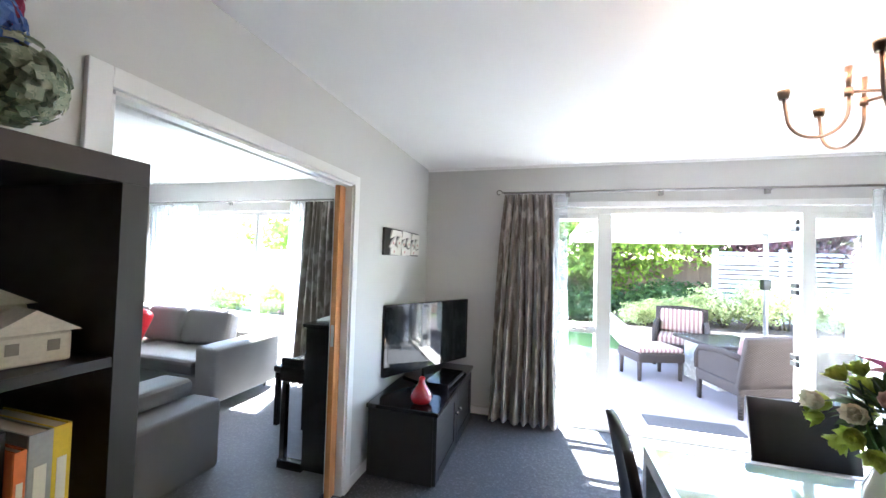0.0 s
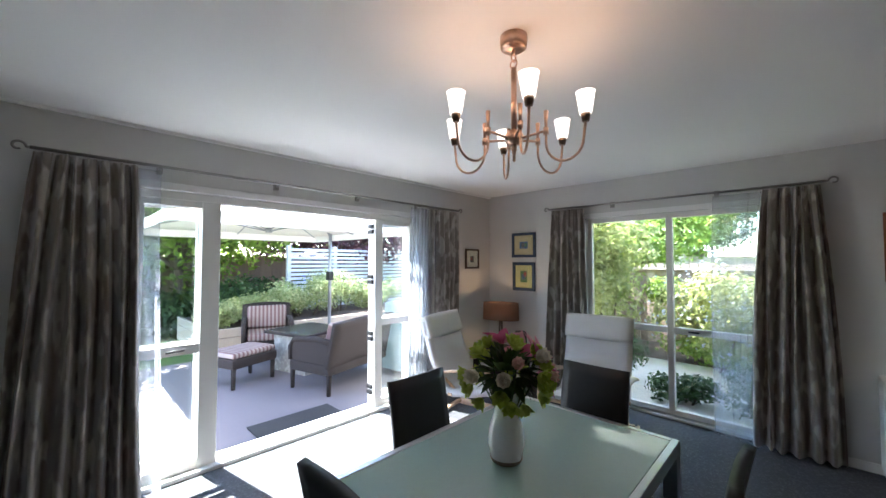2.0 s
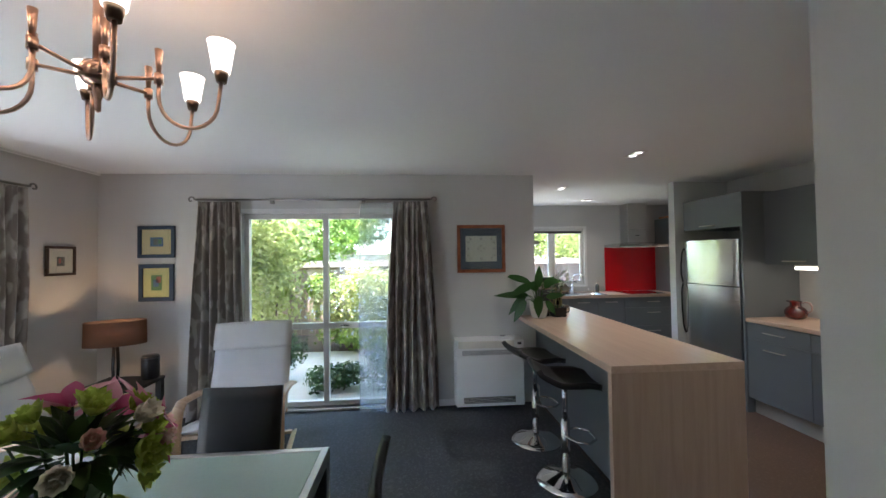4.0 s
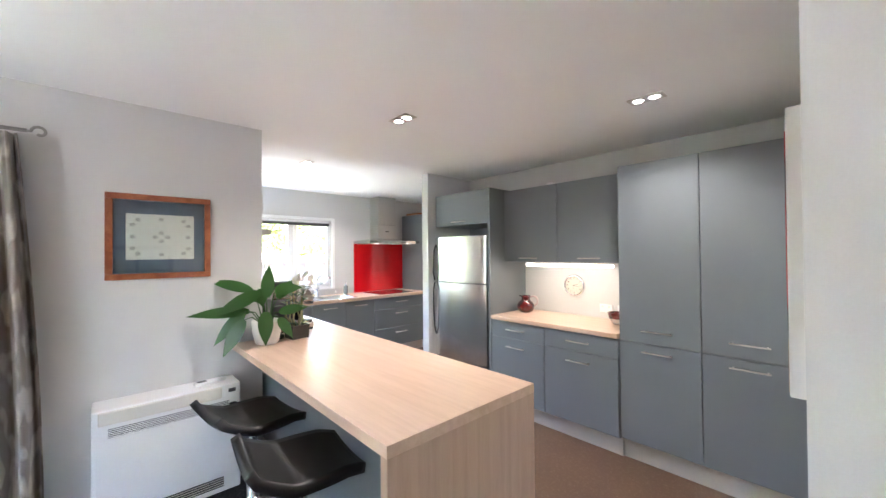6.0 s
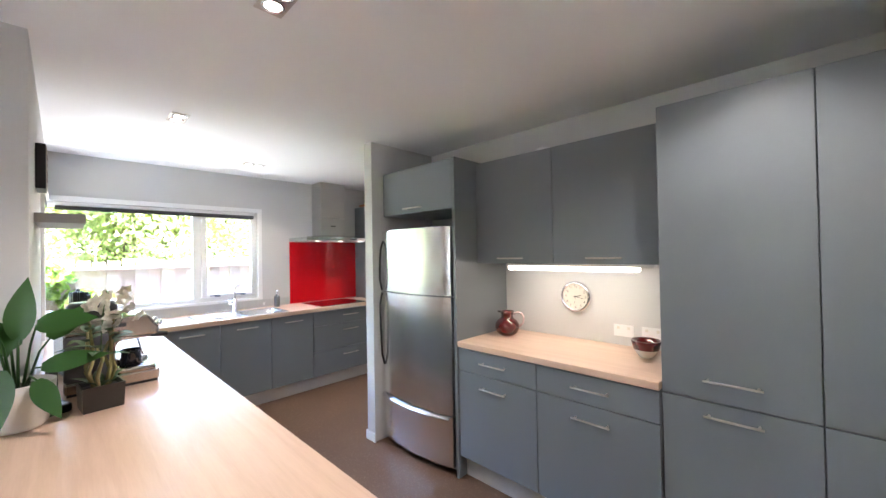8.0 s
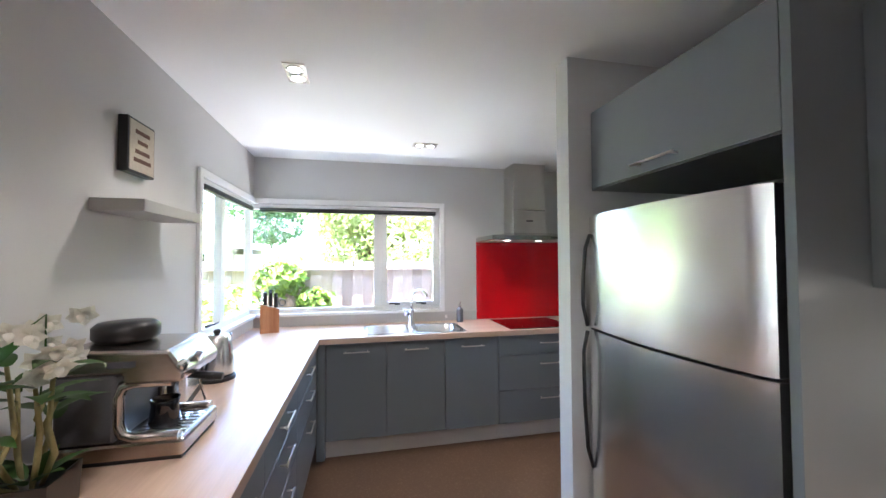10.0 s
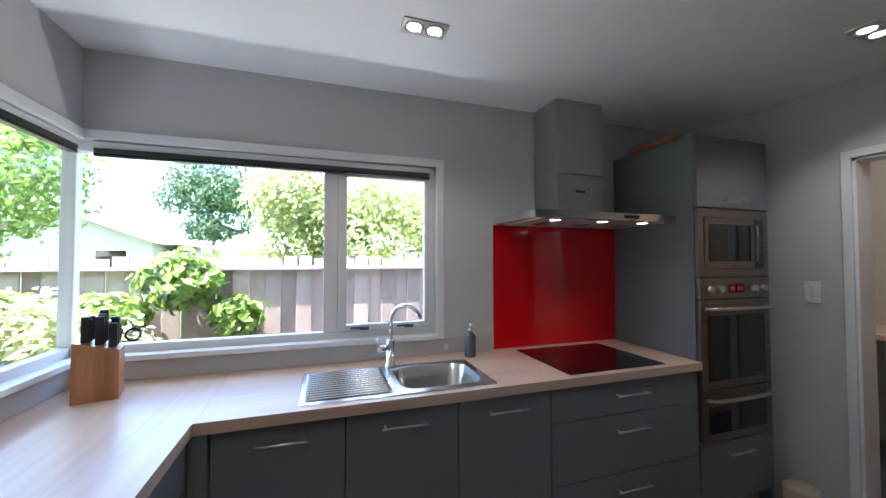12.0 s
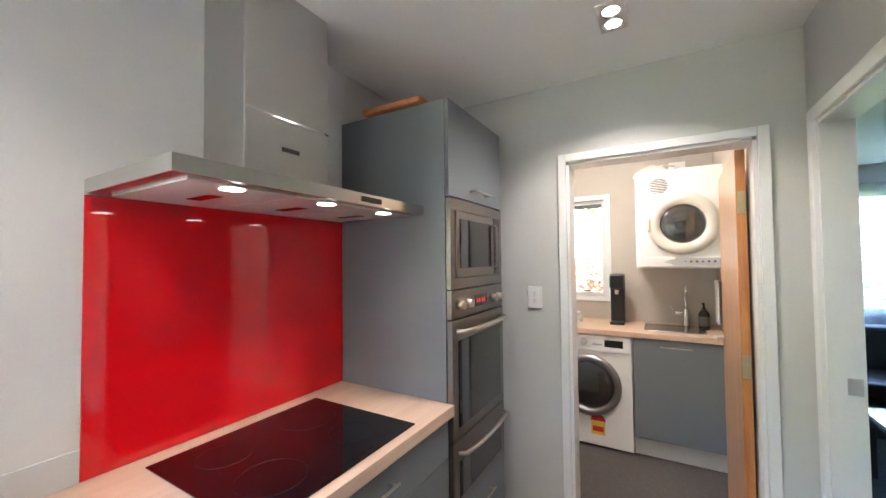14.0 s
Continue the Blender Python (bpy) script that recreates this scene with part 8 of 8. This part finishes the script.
# climbers and shrubs outside the kitchen
tagged(leaves("grape_vine", "bright green grape vine spilling over the fence", [(10.55, y, z, 0.22, w, h) for y, z, w, h in ((1.16, 1.28, 0.30, 0.24), (0.73, 0.92, 0.22, 0.20), (0.70, 0.66, 0.17, 0.18), (1.75, 1.0, 0.36, 0.15), (2.35, 1.02, 0.36, 0.17), (3.1, 1.0, 0.4, 0.2), (4.2, 0.95, 0.35, 0.25), (5.2, 0.95, 0.35, 0.25))], 3600, 0.12, LEAF1, 3, "climber"), kind="stuff")
shrub("low leafy ground cover under the corner window", (9.6, 3.2, -0.11), 1.8, 2.2, 0.55, LEAF1, 2500, 0.09, 31)
tree("broad yellow-green tree behind the fence", (16.5, -3.2, -0.15), 4.0, 2.6, LEAF3, 26000, 0.115, 41, 14, low=0.1)
tree("broad sunlit tree behind the fence", (16.5, 0.2, -0.15), 3.7, 2.2, LEAF3, 24000, 0.115, 42, 12, low=0.1)
tree("dark green tree behind the neighbouring roof", (36.0, 7.0, -0.15), 8.5, 3.4, LEAF2, 14000, 0.24, 43)
tree("green tree beside the path", (13.6, 5.6, -0.15), 4.4, 2.2, LEAF1, 24000, 0.11, 44, 13, low=0.1)
tree("tall green tree beyond the garden", (16.0, 10.0, -0.15), 5.5, 2.6, LEAF1, 8000, 0.22, 45)
tree("tall green tree past the laundry side", (15.0, -7.5, -0.15), 5.2, 2.6, LEAF1, 7000, 0.22, 46)

# neighbouring house over the fence
nh = thing("neighbour_house", "neighbouring pale brick house with light roof", "house", (25.5, 10.2, -0.15))
BRICK = surf("pale_brick", (0.36, 0.29, 0.23), 0.85, var=0.2, scale=2, grain=30, bump=0.4, dist=0.01, stretch=(1, 1, 3))
part("wall", bx(0, 7, -3.4, 3.0, 0, 2.35), BRICK, nh)
part("gable", prism([(-3.4, 2.351), (3.0, 2.351), (-0.2, 3.55)], 0.0, 0.2, plane="yz"), BRICK, nh)
RF = surf("light_grey_roofing", (0.55, 0.54, 0.52), 0.6, var=0.06, scale=1.5, grain=20)
part("roof", prism([(-3.8, 2.25), (-0.2, 3.62), (3.4, 2.25), (3.4, 2.32), (-0.2, 3.74), (-3.8, 2.32)], -0.4, 7.2, plane="yz"), RF, nh)
part("lower_roof", prism([(-6.5, 1.95), (-3.6, 2.35), (-3.6, 2.42), (-6.5, 2.02)], 1.0, 6.0, plane="yz"), RF, nh)
wn_ = part("window", bx(-0.03, -0.002, -2.6, -1.4, 1.05, 2.05), TRIM, nh)
part("pane", bx(-0.04, -0.031, -2.52, -1.48, 1.12, 1.98), GBLACK, wn_)
part("lower_wall", bx(1.2, 5.8, -6.3, -3.401, 0, 1.96), BRICK, nh)

# garden seen through the dining window
shrub("tall glossy green shrub before the dining window", (9.45, 4.9, -0.11), 2.0, 2.4, 2.7, LEAF3, 9000, 0.11, 51, 9)
shrub("sunlit shrub with pale blue blossom", (9.2, 3.3, -0.11), 1.6, 1.8, 1.55, LEAF3, 5500, 0.085, 52, 8, (BLOSS, 500, 0.07))
shrub("sunlit shrub with pale blue blossom", (9.6, 1.9, -0.11), 1.5, 1.6, 1.45, LEAF3, 5000, 0.085, 53, 8, (BLOSS, 450, 0.07))
shrub("dark clipped shrub low by the house", (7.6, 4.2, -0.10), 0.8, 0.9, 0.75, LEAF2, 2500, 0.05, 54)
shrub("dark clipped shrub low by the house", (7.5, 2.5, -0.10), 0.75, 0.8, 0.6, LEAF2, 2200, 0.05, 55)
shrub("small dark plant at the foot of the window", (7.35, 3.3, -0.10), 0.6, 0.7, 0.35, LEAF2, 1300, 0.06, 56)

# north garden: planter, hedge, screen, fence and trees
PLB = surf("pale_sleeper_timber", (0.40, 0.33, 0.26), 0.85, var=0.12, scale=3, grain=50, bump=0.3, island=0.08)
plr = thing("raised_planter", "raised planter of pale timber sleepers along the patio", "planter", (0, 9.0, -0.02))
for k_ in range(3):
    for i in range(3):
        x = 3.95 + i * 1.6 + (0.4 if k_ % 2 and i else 0)
        part("board", bx(x, 3.95 + (i + 1) * 1.6 + (0.394 if k_ % 2 and i < 2 else -0.006), 0, 0.06, k_ * 0.145, k_ * 0.145 + 0.141, 0.006, seg=1), PLB, plr)
    part("board", bx(3.95, 4.01, 0.061, 2.2, k_ * 0.145, k_ * 0.145 + 0.141, 0.006, seg=1), PLB, plr)
part("soil", bx(4.011, 8.7, 0.061, 2.2, 0, 0.40), bpy.data.materials["bark_mulch"], plr)
for i, (x, y, w, h) in enumerate(((4.5, 9.65, 1.1, 0.5), (5.1, 9.9, 1.3, 0.6), (5.9, 9.8, 1.4, 0.8), (6.8, 9.9, 1.6, 0.95), (7.8, 9.8, 1.3, 0.8))):
    shrub("soft grey-green flowering lavender mound", (x, y, 0.36), w, 1.2, h, LEAF5, 4200, 0.06, 60 + i, 7)
shrub("leafy green shrub before the back fence", (4.4, 12.2, -0.16), 3.4, 1.2, 1.5, LEAF2, 6000, 0.12, 70)
shrub("blue hydrangea bush before the back fence", (7.4, 12.0, -0.16), 2.4, 1.3, 1.25, LEAF2, 4500, 0.11, 71, 7, (leafy("blue_hydrangea", (0.08, 0.15, 0.55), (0.20, 0.30, 0.75)), 60, 0.22))
shrub("dense dark green hedge at the lawn's end", (1.2, 12.6, -0.16), 4.6, 1.4, 2.2, LEAF2, 9000, 0.12, 72, 10)
shrub("dense dark green hedge at the lawn's end", (-3.6, 12.6, -0.16), 5.0, 1.4, 2.0, LEAF1, 8000, 0.13, 73, 10)
bf = thing("back_fence", "brown timber fence at the end of the garden", "fence", (0, 13.4, -0.16))
bm_ = None
for i in range(80):
    if bm_ is None:
        o_ = part("paling", bx(0, 0.31, -0.012, 0.012, 0, 1.75, 0.003, seg=1), surf("brown_fence_timber", (0.20, 0.135, 0.10), 0.85, var=0.2, scale=2.5, grain=60, stretch=(4, 4, 0.5), island=0.15), bf)
        bm_ = o_.data
    else:
        o_ = new("paling", bm_)
        o_.parent = bf
    o_.location = (-9 + i * 0.30, 0.03 * (i % 2), 0)
part("capping", bx(-9, 15, -0.05, 0.06, 1.7505, 1.80, 0.003), bpy.data.materials["brown_fence_timber"], bf)
tree("bright green maple over the back fence", (4.2, 12.4, -0.16), 4.6, 2.7, LEAF1, 22000, 0.15, 80, 20, low=0.27)
tree("purple-leaved plum tree over the fence", (8.6, 12.9, -0.16), 5.0, 2.7, LEAF4, 14000, 0.15, 81, 14, low=0.25)
tree("tall green tree past the garden", (-0.5, 16.0, -0.16), 6.5, 3.2, LEAF2, 9000, 0.22, 82)
tree("green tree past the lawn", (-6.5, 14.5, -0.16), 5.0, 2.8, LEAF1, 9000, 0.2, 83)
tree("tall tree beyond the plum", (13.5, 16.0, -0.16), 6.5, 3.2, LEAF1, 8000, 0.24, 84)
sc = thing("garden_screen", "white horizontal slatted garden screen", "screen", (6.0, 10.9, -0.16))
SLAT = surf("white_screen_paint", (0.50, 0.50, 0.51), 0.5, var=0.05)
for i in range(16):
    part("slat", bx(0, 3.6, -0.015, 0.015, 0.45 + i * 0.098, 0.512 + i * 0.098, 0.003, seg=1), SLAT, sc)
for x in (0.0, 1.2, 2.4, 3.55):
    part("post", bx(x, x + 0.09, 0.016, 0.10, 0, 2.05, 0.004), SLAT, sc)

# cantilever umbrella
ub = thing("garden_umbrella", "large cream cantilever garden umbrella, open", "umbrella", (4.52, 8.1, 0))
CANVASU = bpy.data.materials.new("cream_umbrella_cloth")
CANVASU.use_nodes = True
n_, l_ = CANVASU.node_tree.nodes, CANVASU.node_tree.links
n_["Principled BSDF"].inputs["Base Color"].default_value = (0.78, 0.75, 0.70, 1)
n_["Principled BSDF"].inputs["Roughness"].default_value = 0.9
tl_, mx_ = n_.new("ShaderNodeBsdfTranslucent"), n_.new("ShaderNodeMixShader")
tl_.inputs[0].default_value = (0.75, 0.70, 0.64, 1)
mx_.inputs[0].default_value = 0.07
l_.new(n_["Principled BSDF"].outputs[0], mx_.inputs[1])
l_.new(tl_.outputs[0], mx_.inputs[2])
l_.new(mx_.outputs[0], n_["Material Output"].inputs[0])


def canopy(u, v):
    x, y = 3.0 * u - 1.5, 3.0 * v - 1.5
    r_ = max(abs(x), abs(y)) / 1.5
    sag = 0.05 * math.sin(math.pi * min(1, r_)) * (1 - min(abs(x), abs(y)) / max(0.01, max(abs(x), abs(y))))
    return (x, y, 2.45 - 0.42 * r_ - sag)


thick(part("canopy", sheet(canopy, 16, 16), CANVASU, ub), 0.002)
b = bmesh.new()
for k_ in range(4):
    p0, p1 = [(-1.5, -1.5), (1.5, -1.5), (1.5, 1.5), (-1.5, 1.5), (-1.5, -1.5)][k_:k_ + 2]
    sheet(lambda u, v, p0=p0, p1=p1: (p0[0] + (p1[0] - p0[0]) * u, p0[1] + (p1[1] - p0[1]) * u, 2.03 - 0.12 * v), 6, 1, b)
part("valance", b, CANVASU, ub)
UGREY = surf("grey_umbrella_metal", (0.30, 0.31, 0.32), 0.35, 0.7, var=0.05)
for k_ in range(8):
    a = math.pi / 4 * k_
    e = (1.47 * (1 if math.cos(a) > 0.1 else -1 if math.cos(a) < -0.1 else 0), 1.47 * (1 if math.sin(a) > 0.1 else -1 if math.sin(a) < -0.1 else 0))
    rb = part("rib", tube([(0, 0, 2.40), (e[0] * 0.5, e[1] * 0.5, 2.20), (e[0], e[1], 2.005)], 0.011, 6), UGREY, ub)
    part("strut", tube([(0.03 * e[0], 0.03 * e[1], 1.98), (e[0] * 0.5, e[1] * 0.5, 2.19)], 0.009, 6), UGREY, rb)
part("hub", cy((0, 0, 1.95), (0, 0, 2.02), 0.05, n=16), UGREY, ub)
part("pole", cy((1.42, 0.72, 0.06), (1.42, 0.72, 2.62), 0.032, n=16), UGREY, ub)
part("arm", tube([(1.42, 0.72, 2.0), (0.95, 0.50, 2.55), (0.4, 0.25, 2.62), (0, 0, 2.47)], 0.025, 10), UGREY, ub)
part("base_plate", bx(1.05, 1.80, 0.36, 0.86, -0.02, 0.06, 0.01), UGREY, ub)
part("crank_box", bx(1.37, 1.47, 0.66, 0.78, 1.15, 1.32, 0.01), BLACK, ub)

# wicker furniture
def wicker(name, col):
    m = bpy.data.materials.new(name)
    m.use_nodes = True
    n, l = m.node_tree.nodes, m.node_tree.links
    p = n["Principled BSDF"]
    p.inputs["Roughness"].default_value = 0.85
    p.inputs["Specular IOR Level"].default_value = 0.15
    co, w1, w2, mu, r, bp = n.new("ShaderNodeTexCoord"), n.new("ShaderNodeTexWave"), n.new("ShaderNodeTexWave"), n.new("ShaderNodeMath"), n.new("ShaderNodeValToRGB"), n.new("ShaderNodeBump")
    w1.bands_direction, w2.bands_direction = "Z", "DIAGONAL"
    w1.inputs["Scale"].default_value, w2.inputs["Scale"].default_value = 26, 20
    for w in (w1, w2):
        l.new(co.outputs["Object"], w.inputs["Vector"])
        w.inputs["Distortion"].default_value = 0.6
    mu.operation = "MULTIPLY"
    l.new(w1.outputs["Fac"], mu.inputs[0])
    l.new(w2.outputs["Fac"], mu.inputs[1])
    r.color_ramp.elements[0].color, r.color_ramp.elements[1].color = (*[c * 0.45 for c in col], 1), (*[c * 1.3 for c in col], 1)
    l.new(mu.outputs[0], r.inputs[0])
    l.new(r.outputs[0], p.inputs["Base Color"])
    bp.inputs["Strength"].default_value, bp.inputs["Distance"].default_value = 0.8, 0.006
    l.new(mu.outputs[0], bp.inputs["Height"])
    l.new(bp.outputs[0], p.inputs["Normal"])
    return m


WICK = wicker("grey_brown_wicker", (0.055, 0.045, 0.043))


def striped(name):
    m = bpy.data.materials.new(name)
    m.use_nodes = True
    n, l = m.node_tree.nodes, m.node_tree.links
    co, w, r = n.new("ShaderNodeTexCoord"), n.new("ShaderNodeTexWave"), n.new("ShaderNodeValToRGB")
    w.bands_direction = "X"
    w.inputs["Scale"].default_value = 5.5
    l.new(co.outputs["Object"], w.inputs["Vector"])
    e = r.color_ramp.elements
    e[0].position, e[0].color, e[1].position, e[1].color = 0.35, (0.13, 0.075, 0.075, 1), 0.6, (0.25, 0.205, 0.195, 1)
    l.new(w.outputs["Fac"], r.inputs[0])
    l.new(r.outputs[0], n["Principled BSDF"].inputs["Base Color"])
    n["Principled BSDF"].inputs["Roughness"].default_value = 0.9
    return m


STRIPE = striped("rose_striped_canvas")


def wicker_seat(name, label, category, at, turn, w):
    """Seat facing local -y."""
    o_ = thing(name, label, category, at, turn)
    part("seat_frame", bx(-w / 2, w / 2, -0.33, 0.33, 0.22, 0.34, 0.02), WICK, o_)
    thick(part("backrest", sheet(lambda u, v: (-w / 2 + w * u, 0.30 + 0.12 * v, 0.30 + 0.52 * v + 0.03 * math.sin(math.pi * u)), 10, 8), WICK, o_), 0.06)
    for s in (-1, 1):
        x = s * (w / 2 - 0.03)
        part("armrest", tube([(x, 0.33, 0.60), (x, 0.05, 0.62), (x, -0.28, 0.58), (x, -0.34, 0.50), (x, -0.33, 0.34)], 0.035, 8), WICK, o_)
        part("side_panel", bx(x - 0.015, x + 0.015, -0.30, 0.30, 0.341, 0.585, 0.005), WICK, o_)
        for y in (-0.30, 0.31):
            part("leg", cy((x, y, 0.0), (x, y, 0.23), 0.024, 0.03, 10), WICK, o_)
    k = 2 if w > 1 else 1
    for i in range(k):
        x0, x1 = -w / 2 + 0.07 + i * (w - 0.14) / k, -w / 2 + 0.07 + (i + 1) * (w - 0.14) / k
        part("seat_cushion", bx(x0, x1 - 0.005, -0.33, 0.28, 0.342, 0.45, 0.03, seg=3), STRIPE, o_)
        c_ = part("back_cushion", bx(-(x1 - x0) / 2, (x1 - x0) / 2, -0.06, 0.06, 0, 0.36, 0.04, seg=3), STRIPE, o_)
        c_.matrix_basis = pose((x0 + x1) / 2, 0.21, 0.455, -12, 0, 0)
    return o_


wicker_seat("wicker_sofa", "grey-brown wicker garden sofa with striped cushions", "sofa", (4.98, 6.62, -0.02), 195, 1.25)
wicker_seat("wicker_armchair", "grey-brown wicker armchair with striped cushion", "armchair", (4.62, 8.35, -0.02), -18, 0.72)
ot = thing("wicker_ottoman", "low wicker footstool with striped cushion", "footstool", (3.98, 7.45, -0.02), 20)
part("frame", bx(-0.32, 0.32, -0.25, 0.25, 0.24, 0.36, 0.02), WICK, ot)
part("cushion", bx(-0.31, 0.31, -0.24, 0.24, 0.361, 0.43, 0.03, seg=3), STRIPE, ot)
for sx in (-1, 1):
    for sy in (-1, 1):
        part("leg", cy((sx * 0.28, sy * 0.21, 0), (sx * 0.28, sy * 0.21, 0.245), 0.024, 0.03, 10), WICK, ot)
gt = thing("garden_table", "glass-topped garden table on a wicker pedestal with pebbles", "table", (4.85, 7.45, -0.02), 15)
part("pedestal", bx(-0.32, 0.32, -0.32, 0.32, 0, 0.52, 0.01), speckled("pale_pebble_cladding", (0.22, 0.21, 0.20), (0.62, 0.60, 0.57), 24, 0.8, 0.5, bump=1.0), gt)
part("rim", bx(-0.42, 0.42, -0.42, 0.42, 0.5205, 0.56, 0.01), WICK, gt)
part("glass_top", bx(-0.41, 0.41, -0.41, 0.41, 0.5605, 0.57, 0.002), CLEAR, gt)
bq = thing("barbecue", "grey-blue barbecue cabinet with white shelf lid", "barbecue", (5.85, 6.35, -0.02), 8)
part("cabinet", bx(-0.36, 0.36, -0.26, 0.26, 0.06, 0.72, 0.01), surf("blue_grey_panel", (0.22, 0.30, 0.33), 0.5, var=0.05), bq)
part("worktop", bx(-0.42, 0.42, -0.30, 0.30, 0.7205, 0.76, 0.006), WHITE, bq)
part("hood", bx(-0.33, 0.33, -0.22, 0.22, 0.761, 0.98, 0.07, seg=4), surf("grey_enamel", (0.28, 0.33, 0.36), 0.35), bq)
part("handle", tube([(-0.2, -0.225, 0.85), (-0.2, -0.26, 0.86), (0.2, -0.26, 0.86), (0.2, -0.225, 0.85)], 0.01, 8), CHROME, bq)
for x in (-0.3, 0.3):
    part("wheel", cy((x - 0.02, 0, 0.05), (x + 0.02, 0, 0.05), 0.05, n=16), BLACK, bq)
sl = thing("sun_lounger", "folded white and grey sun lounger on the patio", "sun lounger", (2.2, 7.1, -0.02), 30)
part("frame", tube([(-0.3, -0.7, 0.28), (-0.3, 0.2, 0.30), (-0.3, 0.75, 0.62), (0.3, 0.75, 0.62), (0.3, 0.2, 0.30), (0.3, -0.7, 0.28)], 0.018, 8), UGREY, sl)
thick(part("sling", sheet(lambda u, v: (-0.28 + 0.56 * u, -0.68 + 1.4 * v, 0.285 + max(0, v - 0.63) * 0.88), 4, 12), WHITE, sl), 0.006)
for x in (-0.28, 0.28):
    for y in (-0.6, 0.25):
        part("leg", cy((x, y, 0), (x, y * 0.95, 0.29), 0.014, n=8), UGREY, sl)

# south side: glimpsed through the laundry and back room windows
tree("old tree with a thick pale trunk beyond the laundry", (9.6, -10.2, -0.16), 5.4, 2.6, LEAF1, 7000, 0.17, 90, 9, 0.2, low=0.4)
shrub("russet-leaved shrub beyond the laundry window", (8.3, -8.6, -0.16), 2.8, 1.5, 2.2, LEAF6, 9000, 0.07, 91, 8)
shrub("green shrub beyond the laundry window", (9.6, -8.3, -0.16), 1.2, 1.2, 1.3, LEAF1, 3000, 0.09, 92, 7)
shrub("green hedge beyond the back room", (4.5, -8.5, -0.16), 5.0, 1.4, 2.0, LEAF1, 6000, 0.12, 93, 9)

# west garden outside the living room: flower bed and slatted fence
wf = thing("slat_fence", "weathered grey horizontal slat fence behind the flower bed", "fence", (-9.0, 11.0, -0.16))
GSLAT = surf("weathered_grey_slat", (0.26, 0.25, 0.24), 0.8, var=0.15, scale=3, grain=50, bump=0.3, stretch=(0.5, 4, 4), island=0.1)
for i in range(15):
    part("slat", bx(0, 6.8, -0.012, 0.012, 0.08 + i * 0.115, 0.17 + i * 0.115, 0.003, seg=1), GSLAT, wf)
for x in (0.0, 1.7, 3.4, 5.1, 6.7):
    part("post", bx(x, x + 0.09, 0.013, 0.10, 0, 1.85, 0.004), GSLAT, wf)
MAGENTA = leafy("pink_rose_bloom", (0.55, 0.12, 0.20), (0.80, 0.45, 0.50))
shrub("green border shrub with pink blooms before the slat fence", (-4.2, 10.2, -0.16), 1.7, 0.9, 0.9, LEAF1, 3200, 0.09, 101, 7, (MAGENTA, 90, 0.10))
shrub("green border shrub with pink blooms before the slat fence", (-6.0, 10.2, -0.16), 1.8, 0.9, 0.8, LEAF1, 3200, 0.09, 102, 7, (MAGENTA, 90, 0.10))
shrub("dark leafy border plant before the slat fence", (-3.0, 10.1, -0.16), 1.0, 0.8, 1.1, LEAF2, 2400, 0.09, 103, 6)
